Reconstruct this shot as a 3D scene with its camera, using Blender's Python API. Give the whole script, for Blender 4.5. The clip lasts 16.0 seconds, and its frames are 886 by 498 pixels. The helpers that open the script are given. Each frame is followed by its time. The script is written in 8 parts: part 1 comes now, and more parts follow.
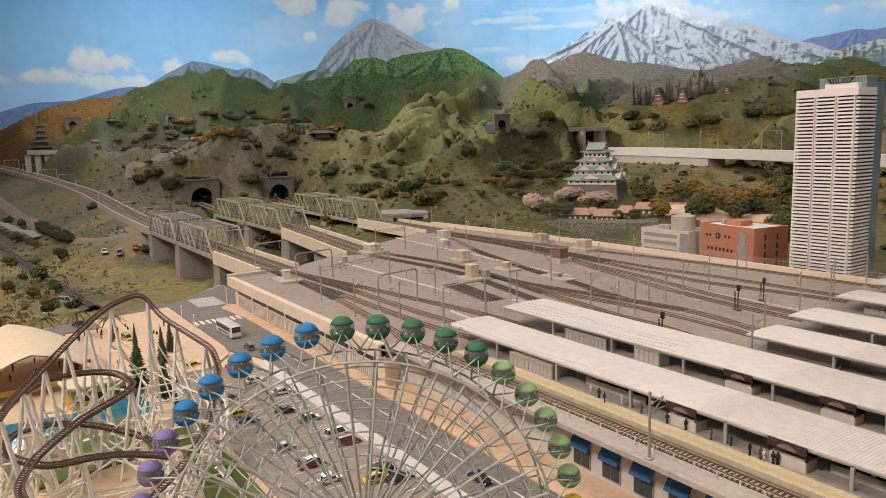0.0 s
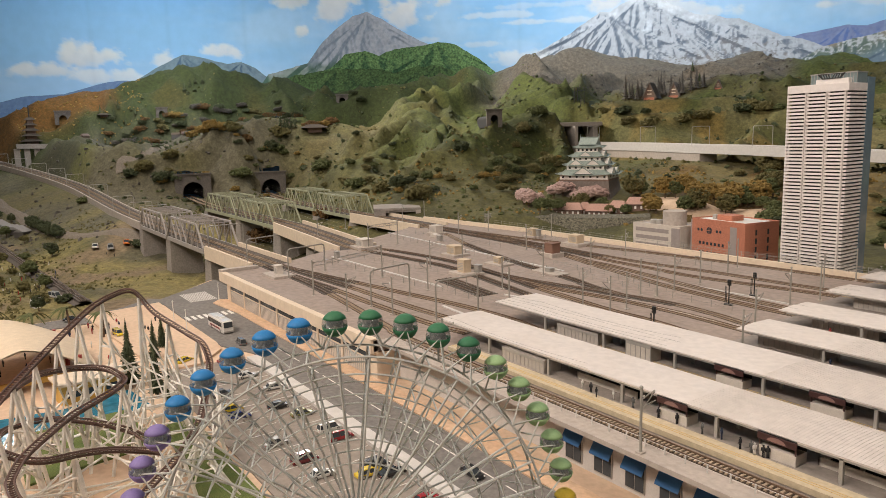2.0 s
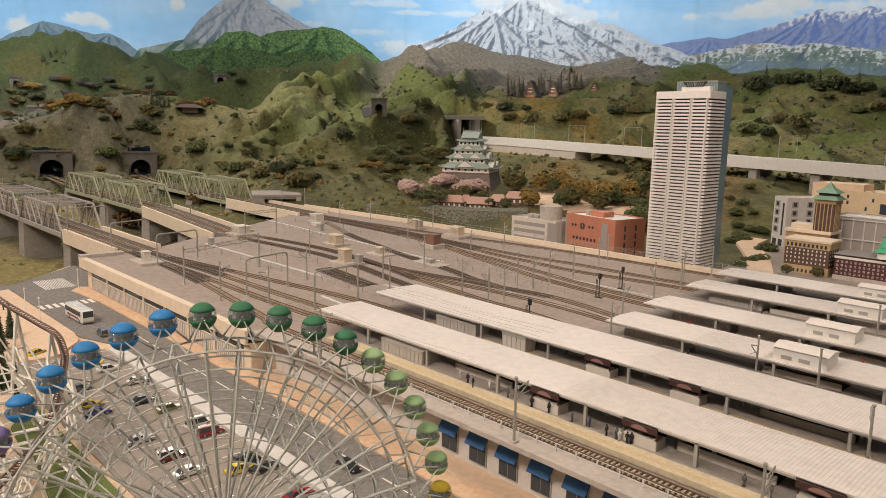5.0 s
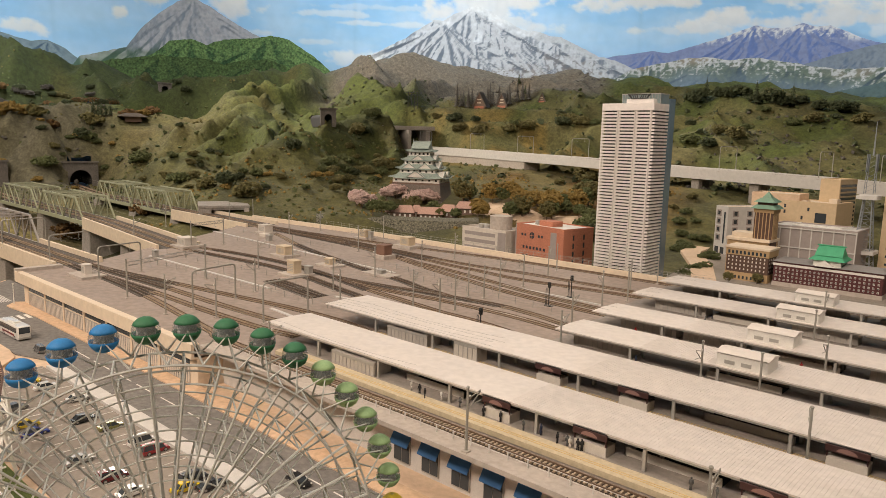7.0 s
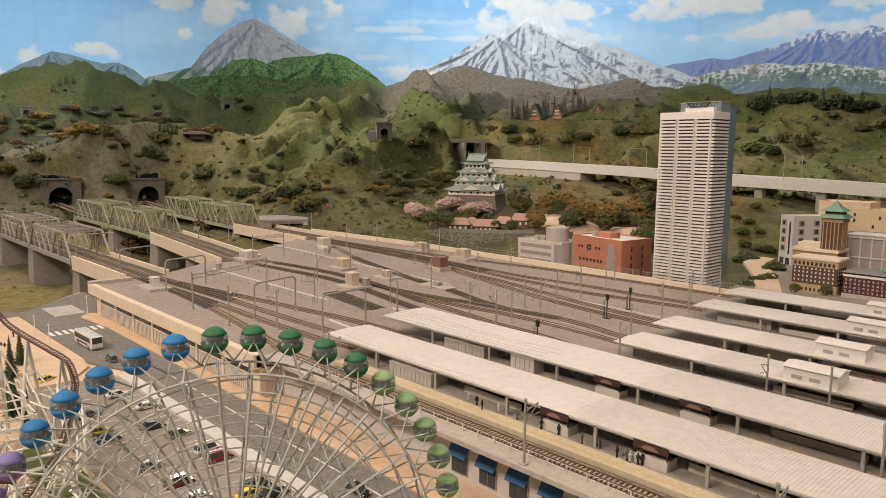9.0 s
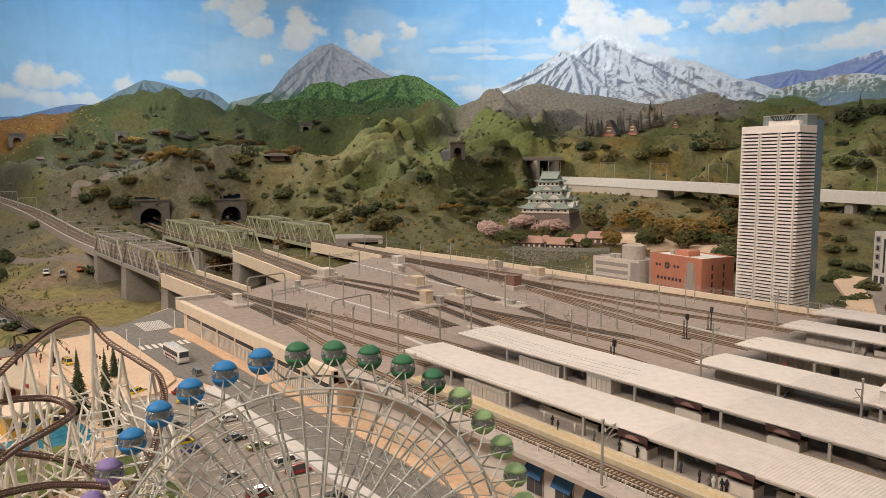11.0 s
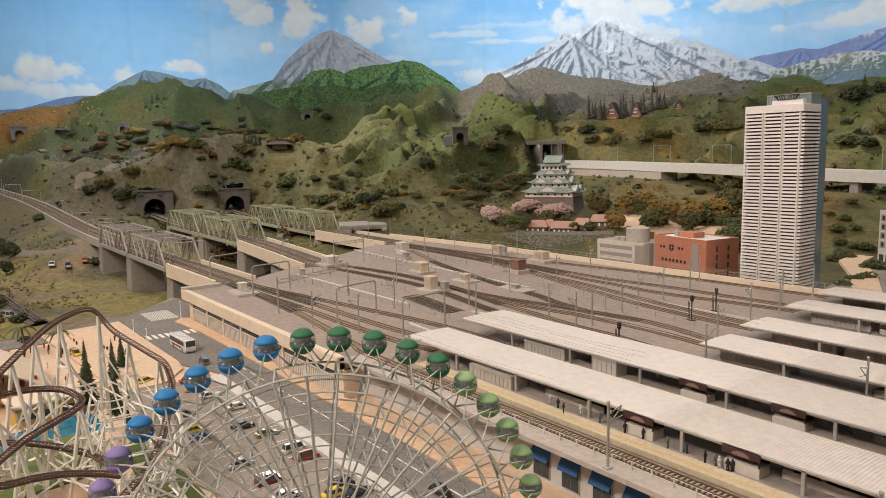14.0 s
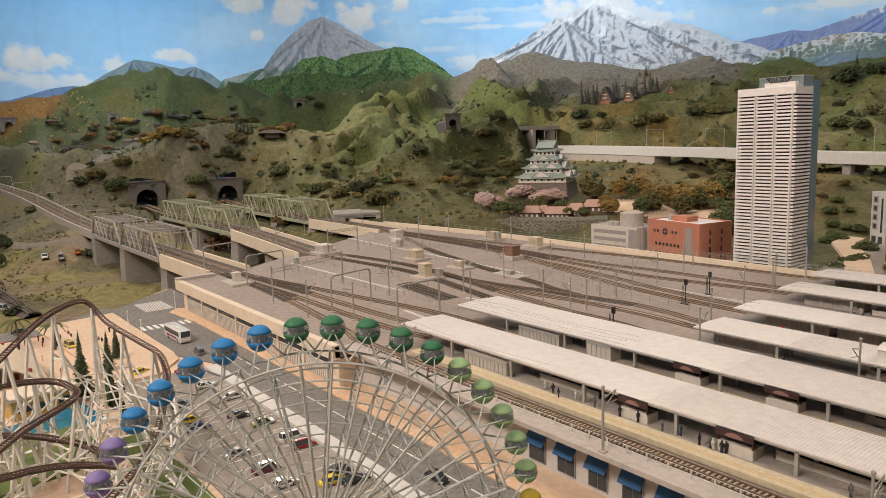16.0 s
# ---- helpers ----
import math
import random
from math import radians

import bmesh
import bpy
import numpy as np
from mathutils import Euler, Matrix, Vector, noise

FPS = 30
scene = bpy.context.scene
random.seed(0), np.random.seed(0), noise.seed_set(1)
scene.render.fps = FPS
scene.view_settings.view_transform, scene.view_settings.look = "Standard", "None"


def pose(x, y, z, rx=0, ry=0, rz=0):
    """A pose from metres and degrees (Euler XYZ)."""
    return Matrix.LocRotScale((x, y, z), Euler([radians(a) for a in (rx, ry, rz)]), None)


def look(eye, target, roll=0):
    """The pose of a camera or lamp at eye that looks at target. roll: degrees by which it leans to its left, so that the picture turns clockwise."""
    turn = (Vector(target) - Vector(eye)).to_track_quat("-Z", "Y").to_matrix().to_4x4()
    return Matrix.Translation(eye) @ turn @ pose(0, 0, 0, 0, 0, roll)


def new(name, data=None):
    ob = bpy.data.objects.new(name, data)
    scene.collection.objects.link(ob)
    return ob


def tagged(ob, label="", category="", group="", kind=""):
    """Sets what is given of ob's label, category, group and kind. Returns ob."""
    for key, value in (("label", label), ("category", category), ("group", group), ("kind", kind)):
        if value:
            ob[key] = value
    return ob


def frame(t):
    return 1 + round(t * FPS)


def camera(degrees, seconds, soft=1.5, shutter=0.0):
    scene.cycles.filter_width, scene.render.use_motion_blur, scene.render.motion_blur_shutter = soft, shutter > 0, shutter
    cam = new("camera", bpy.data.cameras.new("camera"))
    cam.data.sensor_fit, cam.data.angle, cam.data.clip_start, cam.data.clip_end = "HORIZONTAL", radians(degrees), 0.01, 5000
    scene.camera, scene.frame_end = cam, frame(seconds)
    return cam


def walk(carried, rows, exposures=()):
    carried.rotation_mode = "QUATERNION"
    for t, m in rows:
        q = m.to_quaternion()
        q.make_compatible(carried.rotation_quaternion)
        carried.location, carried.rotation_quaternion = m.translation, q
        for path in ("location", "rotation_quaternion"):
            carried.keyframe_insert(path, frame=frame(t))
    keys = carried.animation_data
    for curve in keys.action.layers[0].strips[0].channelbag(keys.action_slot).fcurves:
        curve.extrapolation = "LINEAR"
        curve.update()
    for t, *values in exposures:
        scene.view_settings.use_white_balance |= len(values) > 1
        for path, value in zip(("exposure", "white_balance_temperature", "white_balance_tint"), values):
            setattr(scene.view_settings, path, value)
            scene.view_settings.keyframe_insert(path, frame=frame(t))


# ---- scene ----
cam = camera(63.6, 16.0, soft=0.6)
PATH = [
    (0.0, 0.0000, 0.0000, 0.5200, 81.539, 1.620, 56.209),
    (0.5, 0.0001, -0.0002, 0.5202, 81.426, 1.520, 56.123),
    (1.0, -0.0003, 0.0001, 0.5203, 81.333, 1.510, 55.988),
    (1.5, -0.0006, 0.0004, 0.5202, 81.233, 1.492, 55.827),
    (2.0, -0.0001, 0.0000, 0.5203, 81.105, 1.525, 55.606),
    (2.5, 0.0003, 0.0000, 0.5203, 80.951, 1.506, 55.207),
    (3.0, -0.0001, 0.0006, 0.5202, 80.824, 1.284, 54.439),
    (3.5, -0.0018, 0.0022, 0.5202, 80.674, 0.756, 52.926),
    (4.0, -0.0054, 0.0056, 0.5200, 80.503, 0.061, 50.941),
    (4.5, -0.0092, 0.0092, 0.5196, 80.309, -0.662, 48.538),
    (7.0, -0.0096, 0.0111, 0.5191, 81.186, -1.366, 42.524),
    (7.5, -0.0100, 0.0117, 0.5192, 81.432, -1.246, 42.430),
    (8.0, -0.0094, 0.0111, 0.5194, 81.650, -1.037, 43.030),
    (8.5, -0.0078, 0.0082, 0.5196, 81.862, -0.778, 44.565),
    (9.0, -0.0058, 0.0035, 0.5200, 82.096, -0.465, 46.865),
    (9.5, -0.0045, -0.0006, 0.5206, 82.429, -0.248, 49.214),
    (10.0, -0.0043, -0.0027, 0.5206, 82.899, -0.118, 50.985),
    (12.5, -0.0023, -0.0036, 0.5192, 83.602, 0.538, 53.243),
    (13.0, -0.0023, -0.0031, 0.5190, 83.251, 0.753, 53.155),
    (13.5, -0.0026, -0.0027, 0.5189, 82.854, 1.016, 53.043),
    (14.0, -0.0028, -0.0025, 0.5188, 82.430, 1.231, 52.862),
    (14.5, -0.0026, -0.0018, 0.5188, 82.044, 1.485, 52.697),
    (15.0, -0.0028, -0.0010, 0.5188, 81.725, 1.662, 52.538),
    (15.5, -0.0028, -0.0005, 0.5189, 81.485, 1.814, 52.425),
    (16.0, -0.0025, -0.0002, 0.5189, 81.370, 1.912, 52.326),
]
walk(cam, [(t, pose(x, y, z, rx, ry, rz)) for t, x, y, z, rx, ry, rz in PATH], exposures=[(0.0, 0.0, 6350, 10), (3.0, 0.0, 6500, 10), (4.5, 0.0, 6570, 10), (7.0, 0.0, 6900, 10), (9.5, 0.0, 6720, 10), (10.2, 0.0, 6650, 10), (12.5, 0.0, 6500, 10), (13.0, 0.0, 6450, 10), (16.0, 0.0, 6450, 10)])

# ---- light: a dim hall and warm lamps under its ceiling ----
world = bpy.data.worlds.new("hall_light")
scene.world = world
world.use_nodes = True
world.node_tree.nodes["Background"].inputs[0].default_value = (0.9, 0.95, 1.0, 1)
world.node_tree.nodes["Background"].inputs[1].default_value = 0.12


def ceiling_lamp(x, y, z, tx, ty, tz, size_x, size_y, watts, colour, spread=180):
    data = bpy.data.lights.new("ceiling_lamp", "AREA")
    data.shape, data.size, data.size_y, data.energy, data.color = "RECTANGLE", size_x, size_y, watts, colour
    data.spread = radians(spread)
    lamp = new("ceiling_lamp", data)
    lamp.matrix_world = look((x, y, z), (tx, ty, tz))
    return lamp


WARM, MILD, COOL = (1.0, 0.865, 0.75), (1.0, 0.91, 0.80), (0.88, 0.94, 1.0)
ceiling_lamp(-1.0, -2.3, 3.1, -1.5, 1.3, 0, 1.8, 0.6, 70, WARM, 120)
ceiling_lamp(-1.6, 1.6, 3.6, -1.6, 1.7, 0, 1.6, 0.6, 27, WARM)
ceiling_lamp(1.2, 0.6, 3.4, -0.8, 2.9, 0, 1.2, 0.6, 36, WARM, 120)
ceiling_lamp(-3.4, -1.6, 3.5, -4.8, 1.4, 0, 1.4, 0.6, 58, WARM, 130)
ceiling_lamp(-8.0, 3.4, 3.2, -4.4, 6.2, 0.5, 0.6, 0.4, 112, MILD, 130)
ceiling_lamp(-3.8, 5.2, 3.3, -1.2, 6.0, 0.3, 0.8, 0.4, 58, MILD, 130)
ceiling_lamp(-9.6, 0.4, 3.1, -7.4, 3.4, 0.3, 0.4, 0.6, 44, MILD, 130)
ceiling_lamp(-5.6, 0.4, 3.7, -6.6, 1.6, 0.0, 0.4, 0.8, 48, MILD, 130)
# three unseen cool lamps, added to brighten the painted backdrop
ceiling_lamp(-6.2, 6.3, 4.3, -8.2, 8.3, 1.9, 5.0, 0.4, 94, COOL, 120)
ceiling_lamp(-1.6, 8.2, 4.3, -2.4, 11.6, 1.9, 4.0, 0.4, 62, COOL, 120)
ceiling_lamp(-8.4, 2.2, 4.3, -11.6, 2.6, 1.9, 0.4, 4.0, 106, COOL, 110)
# ---- materials ----
def mat(name, one, two, scale=40.0, rough=0.7, bump=0.25, metal=0.0, speck=0.25, spread=0.5, detail=5.0, coat=0.0, grain=9, fine=3):
    """Two colours in large patches, finer specks over them, and a fine relief; sizes by place, in 1/m."""
    m = bpy.data.materials.new(name)
    m.use_nodes = True
    nt = m.node_tree
    b = nt.nodes["Principled BSDF"]
    geo = nt.nodes.new("ShaderNodeNewGeometry")
    n1, n2 = nt.nodes.new("ShaderNodeTexNoise"), nt.nodes.new("ShaderNodeTexNoise")
    n1.inputs["Scale"].default_value, n1.inputs["Detail"].default_value = scale, detail
    n2.inputs["Scale"].default_value, n2.inputs["Detail"].default_value = scale * grain, fine
    ramp = nt.nodes.new("ShaderNodeMapRange")
    ramp.inputs[1].default_value, ramp.inputs[2].default_value = 0.5 - spread / 2, 0.5 + spread / 2
    mix = nt.nodes.new("ShaderNodeMix")
    mix.data_type = "RGBA"
    mix.inputs[6].default_value, mix.inputs[7].default_value = (*one, 1), (*two, 1)
    info = nt.nodes.new("ShaderNodeObjectInfo")
    val = nt.nodes.new("ShaderNodeMapRange")
    val.inputs[1].default_value, val.inputs[2].default_value = 0.32, 0.68
    val.inputs[3].default_value, val.inputs[4].default_value = 1 - speck, 1 + speck
    hsv = nt.nodes.new("ShaderNodeHueSaturation")
    bp = nt.nodes.new("ShaderNodeBump")
    bp.inputs["Strength"].default_value, bp.inputs["Distance"].default_value = bump, 0.3 / scale / 3
    for n in (n1, n2):
        nt.links.new(geo.outputs["Position"], n.inputs["Vector"])
    nt.links.new(n1.outputs["Fac"], ramp.inputs[0])
    nt.links.new(ramp.outputs[0], mix.inputs[0])
    nt.links.new(n2.outputs["Fac"], val.inputs[0])
    nt.links.new(val.outputs[0], hsv.inputs["Value"])
    nt.links.new(mix.outputs[2], hsv.inputs["Color"])
    nt.links.new(hsv.outputs[0], b.inputs["Base Color"])
    nt.links.new(n2.outputs["Fac"], bp.inputs["Height"])
    nt.links.new(bp.outputs[0], b.inputs["Normal"])
    b.inputs["Roughness"].default_value, b.inputs["Metallic"].default_value = rough, metal
    if coat:
        b.inputs["Coat Weight"].default_value = coat
    return m


def plain(name, c, rough=0.6, metal=0.0, **k):
    return mat(name, c, [v * 0.86 for v in c], 55, rough, 0.08, metal, speck=0.06, **k)


M = {
    "concrete": mat("concrete", (0.47, 0.41, 0.36), (0.40, 0.35, 0.31), 9, 0.85, 0.2, speck=0.1),
    "deck": mat("deck_paint", (0.335, 0.268, 0.228), (0.28, 0.224, 0.192), 5, 0.8, 0.15, speck=0.14),
    "cream": mat("cream_paint", (0.72, 0.60, 0.46), (0.66, 0.54, 0.42), 7, 0.75, 0.1, speck=0.06),
    "pier": mat("pier_concrete", (0.34, 0.30, 0.27), (0.25, 0.225, 0.20), 12, 0.9, 0.2, speck=0.15),
    "asphalt": mat("asphalt", (0.20, 0.185, 0.17), (0.165, 0.152, 0.142), 8, 0.9, 0.25, speck=0.2),
    "lot": mat("lot_asphalt", (0.30, 0.255, 0.215), (0.25, 0.215, 0.185), 7, 0.9, 0.2, speck=0.12),
    "orange_paving": mat("orange_paving", (0.58, 0.375, 0.235), (0.62, 0.44, 0.30), 10, 0.85, 0.15, speck=0.12),
    "sand": mat("sand_paving", (0.66, 0.49, 0.35), (0.60, 0.43, 0.30), 8, 0.9, 0.15, speck=0.08),
    "white": plain("white_paint", (0.78, 0.75, 0.70)),
    "roof_sheet": mat("roof_sheet", (0.68, 0.62, 0.575), (0.62, 0.565, 0.525), 6, 0.55, 0.1, speck=0.06),
    "steel": plain("painted_steel", (0.42, 0.40, 0.37), 0.5, 0.2),
    "mast": plain("mast_steel", (0.38, 0.36, 0.32), 0.55, 0.3),
    "rail": plain("rail_steel", (0.20, 0.135, 0.095), 0.45, 0.3),
    "sleeper": mat("sleeper", (0.40, 0.31, 0.22), (0.33, 0.25, 0.175), 60, 0.85),
    "sleeper_dark": mat("tarred_sleeper", (0.10, 0.078, 0.06), (0.07, 0.056, 0.045), 60, 0.85),
    "ballast": mat("dark_ballast", (0.075, 0.062, 0.053), (0.12, 0.10, 0.085), 120, 0.95, 0.5, speck=0.5),
    "track_bed": mat("track_bed", (0.075, 0.052, 0.038), (0.055, 0.040, 0.030), 90, 0.95, 0.4, speck=0.3),
    # near black: shade inside bores, kiosks and stairwells is put into this colour
    "dark": plain("dark_inside", (0.03, 0.028, 0.027), 0.8),
    "black": plain("black_paint", (0.025, 0.025, 0.025), 0.5),
    "yellow_line": plain("yellow_line", (0.60, 0.42, 0.16), 0.7),
    "platform": mat("platform_top", (0.33, 0.29, 0.26), (0.28, 0.245, 0.22), 14, 0.85, 0.1, speck=0.1),
    "platform_edge": mat("platform_edge", (0.56, 0.47, 0.33), (0.50, 0.42, 0.29), 14, 0.85, 0.1, speck=0.1),
    "truss_green": plain("sage_green_steel", (0.36, 0.37, 0.25), 0.55),
    "truss_grey": plain("lilac_grey_steel", (0.38, 0.345, 0.32), 0.55),
    "glass": plain("window_glass", (0.05, 0.06, 0.07), 0.15),
    "blue_awning": plain("blue_awning", (0.04, 0.14, 0.33), 0.8),
    "brick_orange": mat("orange_brick", (0.50, 0.195, 0.12), (0.45, 0.17, 0.105), 30, 0.8, 0.15),
    "grey_wall": plain("grey_wall", (0.66, 0.59, 0.52), 0.8),
    "tower_white": plain("tower_panel", (0.78, 0.73, 0.70), 0.6),
    "tower_glass": plain("tower_glass", (0.14, 0.20, 0.24), 0.2),
    "tower_screen": plain("tower_screen", (0.20, 0.26, 0.27), 0.3),
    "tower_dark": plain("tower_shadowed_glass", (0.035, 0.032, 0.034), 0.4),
    "portal": mat("dark_concrete", (0.15, 0.13, 0.115), (0.09, 0.08, 0.072), 14, 0.9, 0.3),
    "wheel": plain("pale_grey_steel", (0.54, 0.55, 0.52), 0.5),
    "trunk": mat("bark", (0.11, 0.075, 0.05), (0.16, 0.11, 0.075), 200, 0.9),
}
M["pale_wall"] = plain("pale_wall", (0.62, 0.59, 0.56), 0.8)


def clear(name, tint, rough=0.03):
    m = bpy.data.materials.new(name)
    m.use_nodes = True
    nt = m.node_tree
    b = nt.nodes["Principled BSDF"]
    b.inputs["Base Color"].default_value = (*tint, 1)
    b.inputs["Roughness"].default_value = rough
    b.inputs["Alpha"].default_value = 0.22
    return m


M["clear"] = clear("smoked_plastic", (0.30, 0.33, 0.33))


# ---- mesh helpers ----
class Geo:
    """Gathers vertices and faces of one mesh."""

    def __init__(self):
        self.v, self.f = [], []

    def add(self, verts, faces):
        n = len(self.v)
        self.v += [tuple(p) for p in verts]
        self.f += [tuple(i + n for i in q) for q in faces]
        return self

    def box(self, x0, y0, z0, x1, y1, z1, m=None):
        p = [Vector((x, y, z)) for z in (z0, z1) for x, y in ((x0, y0), (x1, y0), (x1, y1), (x0, y1))]
        if m is not None:
            p = [m @ q for q in p]
        return self.add(p, [(3, 2, 1, 0), (4, 5, 6, 7), (0, 1, 5, 4), (1, 2, 6, 5), (2, 3, 7, 6), (3, 0, 4, 7)])

    def worn(self, x0, y0, z0, x1, y1, z1, b=0.001, m=None):
        """A box with chamfered upright and top edges."""
        p, rings = [], ((z0, 0.0), (z1 - b, 0.0), (z1, b))
        for z, i in rings:
            for x, y in ((x0 + b + i, y0 + i), (x1 - b - i, y0 + i), (x1 - i, y0 + b + i), (x1 - i, y1 - b - i),
                         (x1 - b - i, y1 - i), (x0 + b + i, y1 - i), (x0 + i, y1 - b - i), (x0 + i, y0 + b + i)):
                p.append(Vector((x, y, z)))
        if m is not None:
            p = [m @ q for q in p]
        f = [tuple(range(7, -1, -1)), tuple(range(16, 24))]
        f += [(r * 8 + i, r * 8 + (i + 1) % 8, r * 8 + 8 + (i + 1) % 8, r * 8 + 8 + i) for r in range(2) for i in range(8)]
        return self.add(p, f)

    def prism(self, poly, z0, z1, m=None):
        """An upright prism over a polygon, given anticlockwise."""
        n = len(poly)
        p = [Vector((x, y, z)) for z in (z0, z1) for x, y in poly]
        if m is not None:
            p = [m @ q for q in p]
        return self.add(p, [tuple(range(n - 1, -1, -1)), tuple(range(n, 2 * n))] + [(i, (i + 1) % n, n + (i + 1) % n, n + i) for i in range(n)])

    def frustum(self, x0, y0, x1, y1, z0, z1, dx, dy):
        """A hipped block whose top is drawn in by dx and dy."""
        p = [(x0, y0, z0), (x1, y0, z0), (x1, y1, z0), (x0, y1, z0), (x0 + dx, y0 + dy, z1), (x1 - dx, y0 + dy, z1), (x1 - dx, y1 - dy, z1), (x0 + dx, y1 - dy, z1)]
        return self.add(p, [(3, 2, 1, 0), (4, 5, 6, 7), (0, 1, 5, 4), (1, 2, 6, 5), (2, 3, 7, 6), (3, 0, 4, 7)])

    def tube(self, points, r, n=6, r1=None):
        """A round bar along points, closed at both ends."""
        pts = [Vector(p) for p in points]
        base, side = len(self.v), None
        for i, p in enumerate(pts):
            d = (pts[min(i + 1, len(pts) - 1)] - pts[max(i - 1, 0)]).normalized()
            if side is None:
                side = d.orthogonal().normalized()
            else:
                side = (side - d * side.dot(d)).normalized()
            other = d.cross(side)
            rr = r if r1 is None else r + (r1 - r) * i / max(1, len(pts) - 1)
            for k in range(n):
                a = 2 * math.pi * k / n
                self.v.append(tuple(p + side * (rr * math.cos(a)) + other * (rr * math.sin(a))))
        for i in range(len(pts) - 1):
            for k in range(n):
                a, b = base + i * n + k, base + i * n + (k + 1) % n
                self.f.append((a, b, b + n, a + n))
        self.f.append(tuple(base + k for k in range(n - 1, -1, -1)))
        self.f.append(tuple(base + (len(pts) - 1) * n + k for k in range(n)))
        return self

    def bar(self, p, q, w, h=None):
        """A square bar from p to q."""
        p, q, h = Vector(p), Vector(q), h or w
        d = (q - p).normalized()
        s = d.cross(Vector((0, 0, 1)))
        s = s.normalized() if s.length > 1e-4 else Vector((1, 0, 0))
        u = s.cross(d)
        c = [a + s * (i * w / 2) + u * (j * h / 2) for a in (p, q) for i, j in ((-1, -1), (1, -1), (1, 1), (-1, 1))]
        return self.add(c, [(0, 1, 2, 3), (7, 6, 5, 4), (4, 5, 1, 0), (5, 6, 2, 1), (6, 7, 3, 2), (7, 4, 0, 3)])

    def lathe(self, profile, n=16, at=(0, 0, 0)):
        base = len(self.v)
        for r, z in profile:
            for k in range(n):
                a = 2 * math.pi * k / n
                self.v.append((at[0] + r * math.cos(a), at[1] + r * math.sin(a), at[2] + z))
        for i in range(len(profile) - 1):
            for k in range(n):
                a, b = base + i * n + k, base + i * n + (k + 1) % n
                self.f.append((a, b, b + n, a + n))
        self.f.append(tuple(base + k for k in range(n - 1, -1, -1)))
        self.f.append(tuple(base + (len(profile) - 1) * n + k for k in range(n)))
        return self

    def ball(self, c, rx, ry=None, rz=None, n=8, m=5, jit=0.0):
        ry, rz = ry or rx, rz or rx
        base = len(self.v)
        for i in range(m + 1):
            t = math.pi * i / m
            for k in range(n):
                a = 2 * math.pi * k / n
                j = 1 + (random.uniform(-jit, jit) if 0 < i < m else 0)
                self.v.append((c[0] + rx * j * math.sin(t) * math.cos(a), c[1] + ry * j * math.sin(t) * math.sin(a), c[2] + rz * j * math.cos(t)))
        for i in range(m):
            for k in range(n):
                a, b = base + i * n + k, base + i * n + (k + 1) % n
                self.f.append((a, a + n, b + n, b))
        return self

    def strip(self, line, w0, w1, z0, z1):
        """A flat slab along a line of (x, y[, z]), between the side offsets w0 and w1."""
        pts, base = [Vector((*p, 0)[:3]) for p in line], len(self.v)
        for i, p in enumerate(pts):
            d = pts[min(i + 1, len(pts) - 1)] - pts[max(i - 1, 0)]
            s = Vector((-d.y, d.x, 0)).normalized()
            for w, z in ((w0, z0), (w1, z0), (w1, z1), (w0, z1)):
                q = p + s * w
                self.v.append((q.x, q.y, p.z + z))
        for i in range(len(pts) - 1):
            a = base + 4 * i
            for k in range(4):
                b, c = a + k, a + (k + 1) % 4
                self.f.append((b, c, c + 4, b + 4))
        e = base + 4 * (len(pts) - 1)
        self.f += [(base + 3, base + 2, base + 1, base), (e, e + 1, e + 2, e + 3)]
        return self

    def mesh(self, name, material, smooth=False):
        me = bpy.data.meshes.new(name)
        me.from_pydata(self.v, [], self.f)
        bm = bmesh.new()
        bm.from_mesh(me)
        bmesh.ops.recalc_face_normals(bm, faces=bm.faces)
        bm.to_mesh(me)
        bm.free()
        if smooth:
            me.polygons.foreach_set("use_smooth", [True] * len(me.polygons))
        me.materials.append(M[material] if isinstance(material, str) else material)
        return me


def part(name, geo, material, parent=None, label="", smooth=False, kind=""):
    ob = new(name, geo if isinstance(geo, bpy.types.Mesh) else geo.mesh(name, material, smooth))
    if parent is not None:
        ob.parent = parent
    if label or kind:
        tagged(ob, label=label, kind=kind)
    return ob


def thing(name, label, category, m=None, group="", kind=""):
    e = tagged(new(name), label, category, group, kind)
    if m is not None:
        e.matrix_basis = m
    return e


def whole(name, geo, material, label, category, group="", kind="", smooth=False):
    return tagged(part(name, geo, material, smooth=smooth), label, category, group, kind)


def curve(keys, n=40):
    """A smooth line through keys."""
    keys = [Vector((*k, 0)[:3]) for k in keys]
    pts = [keys[0] * 2 - keys[1]] + keys + [keys[-1] * 2 - keys[-2]]
    out, spans = [], len(keys) - 1
    for i in range(n + 1):
        u = i / n * spans
        k = min(int(u), spans - 1)
        t = u - k
        a, b, c, d = pts[k:k + 4]
        out.append(0.5 * ((2 * b) + (c - a) * t + (2 * a - 5 * b + 4 * c - d) * t * t + (3 * b - a - 3 * c + d) * t ** 3))
    return out


def spaced(line, step):
    """Points and directions at even steps along a line."""
    line, out, left = [Vector((*p, 0)[:3]) for p in line], [], 0.0
    for a, b in zip(line, line[1:]):
        length = (b - a).length
        while left < length:
            out.append((a.lerp(b, left / length), (b - a).normalized()))
            left += step
        left -= length
    return out
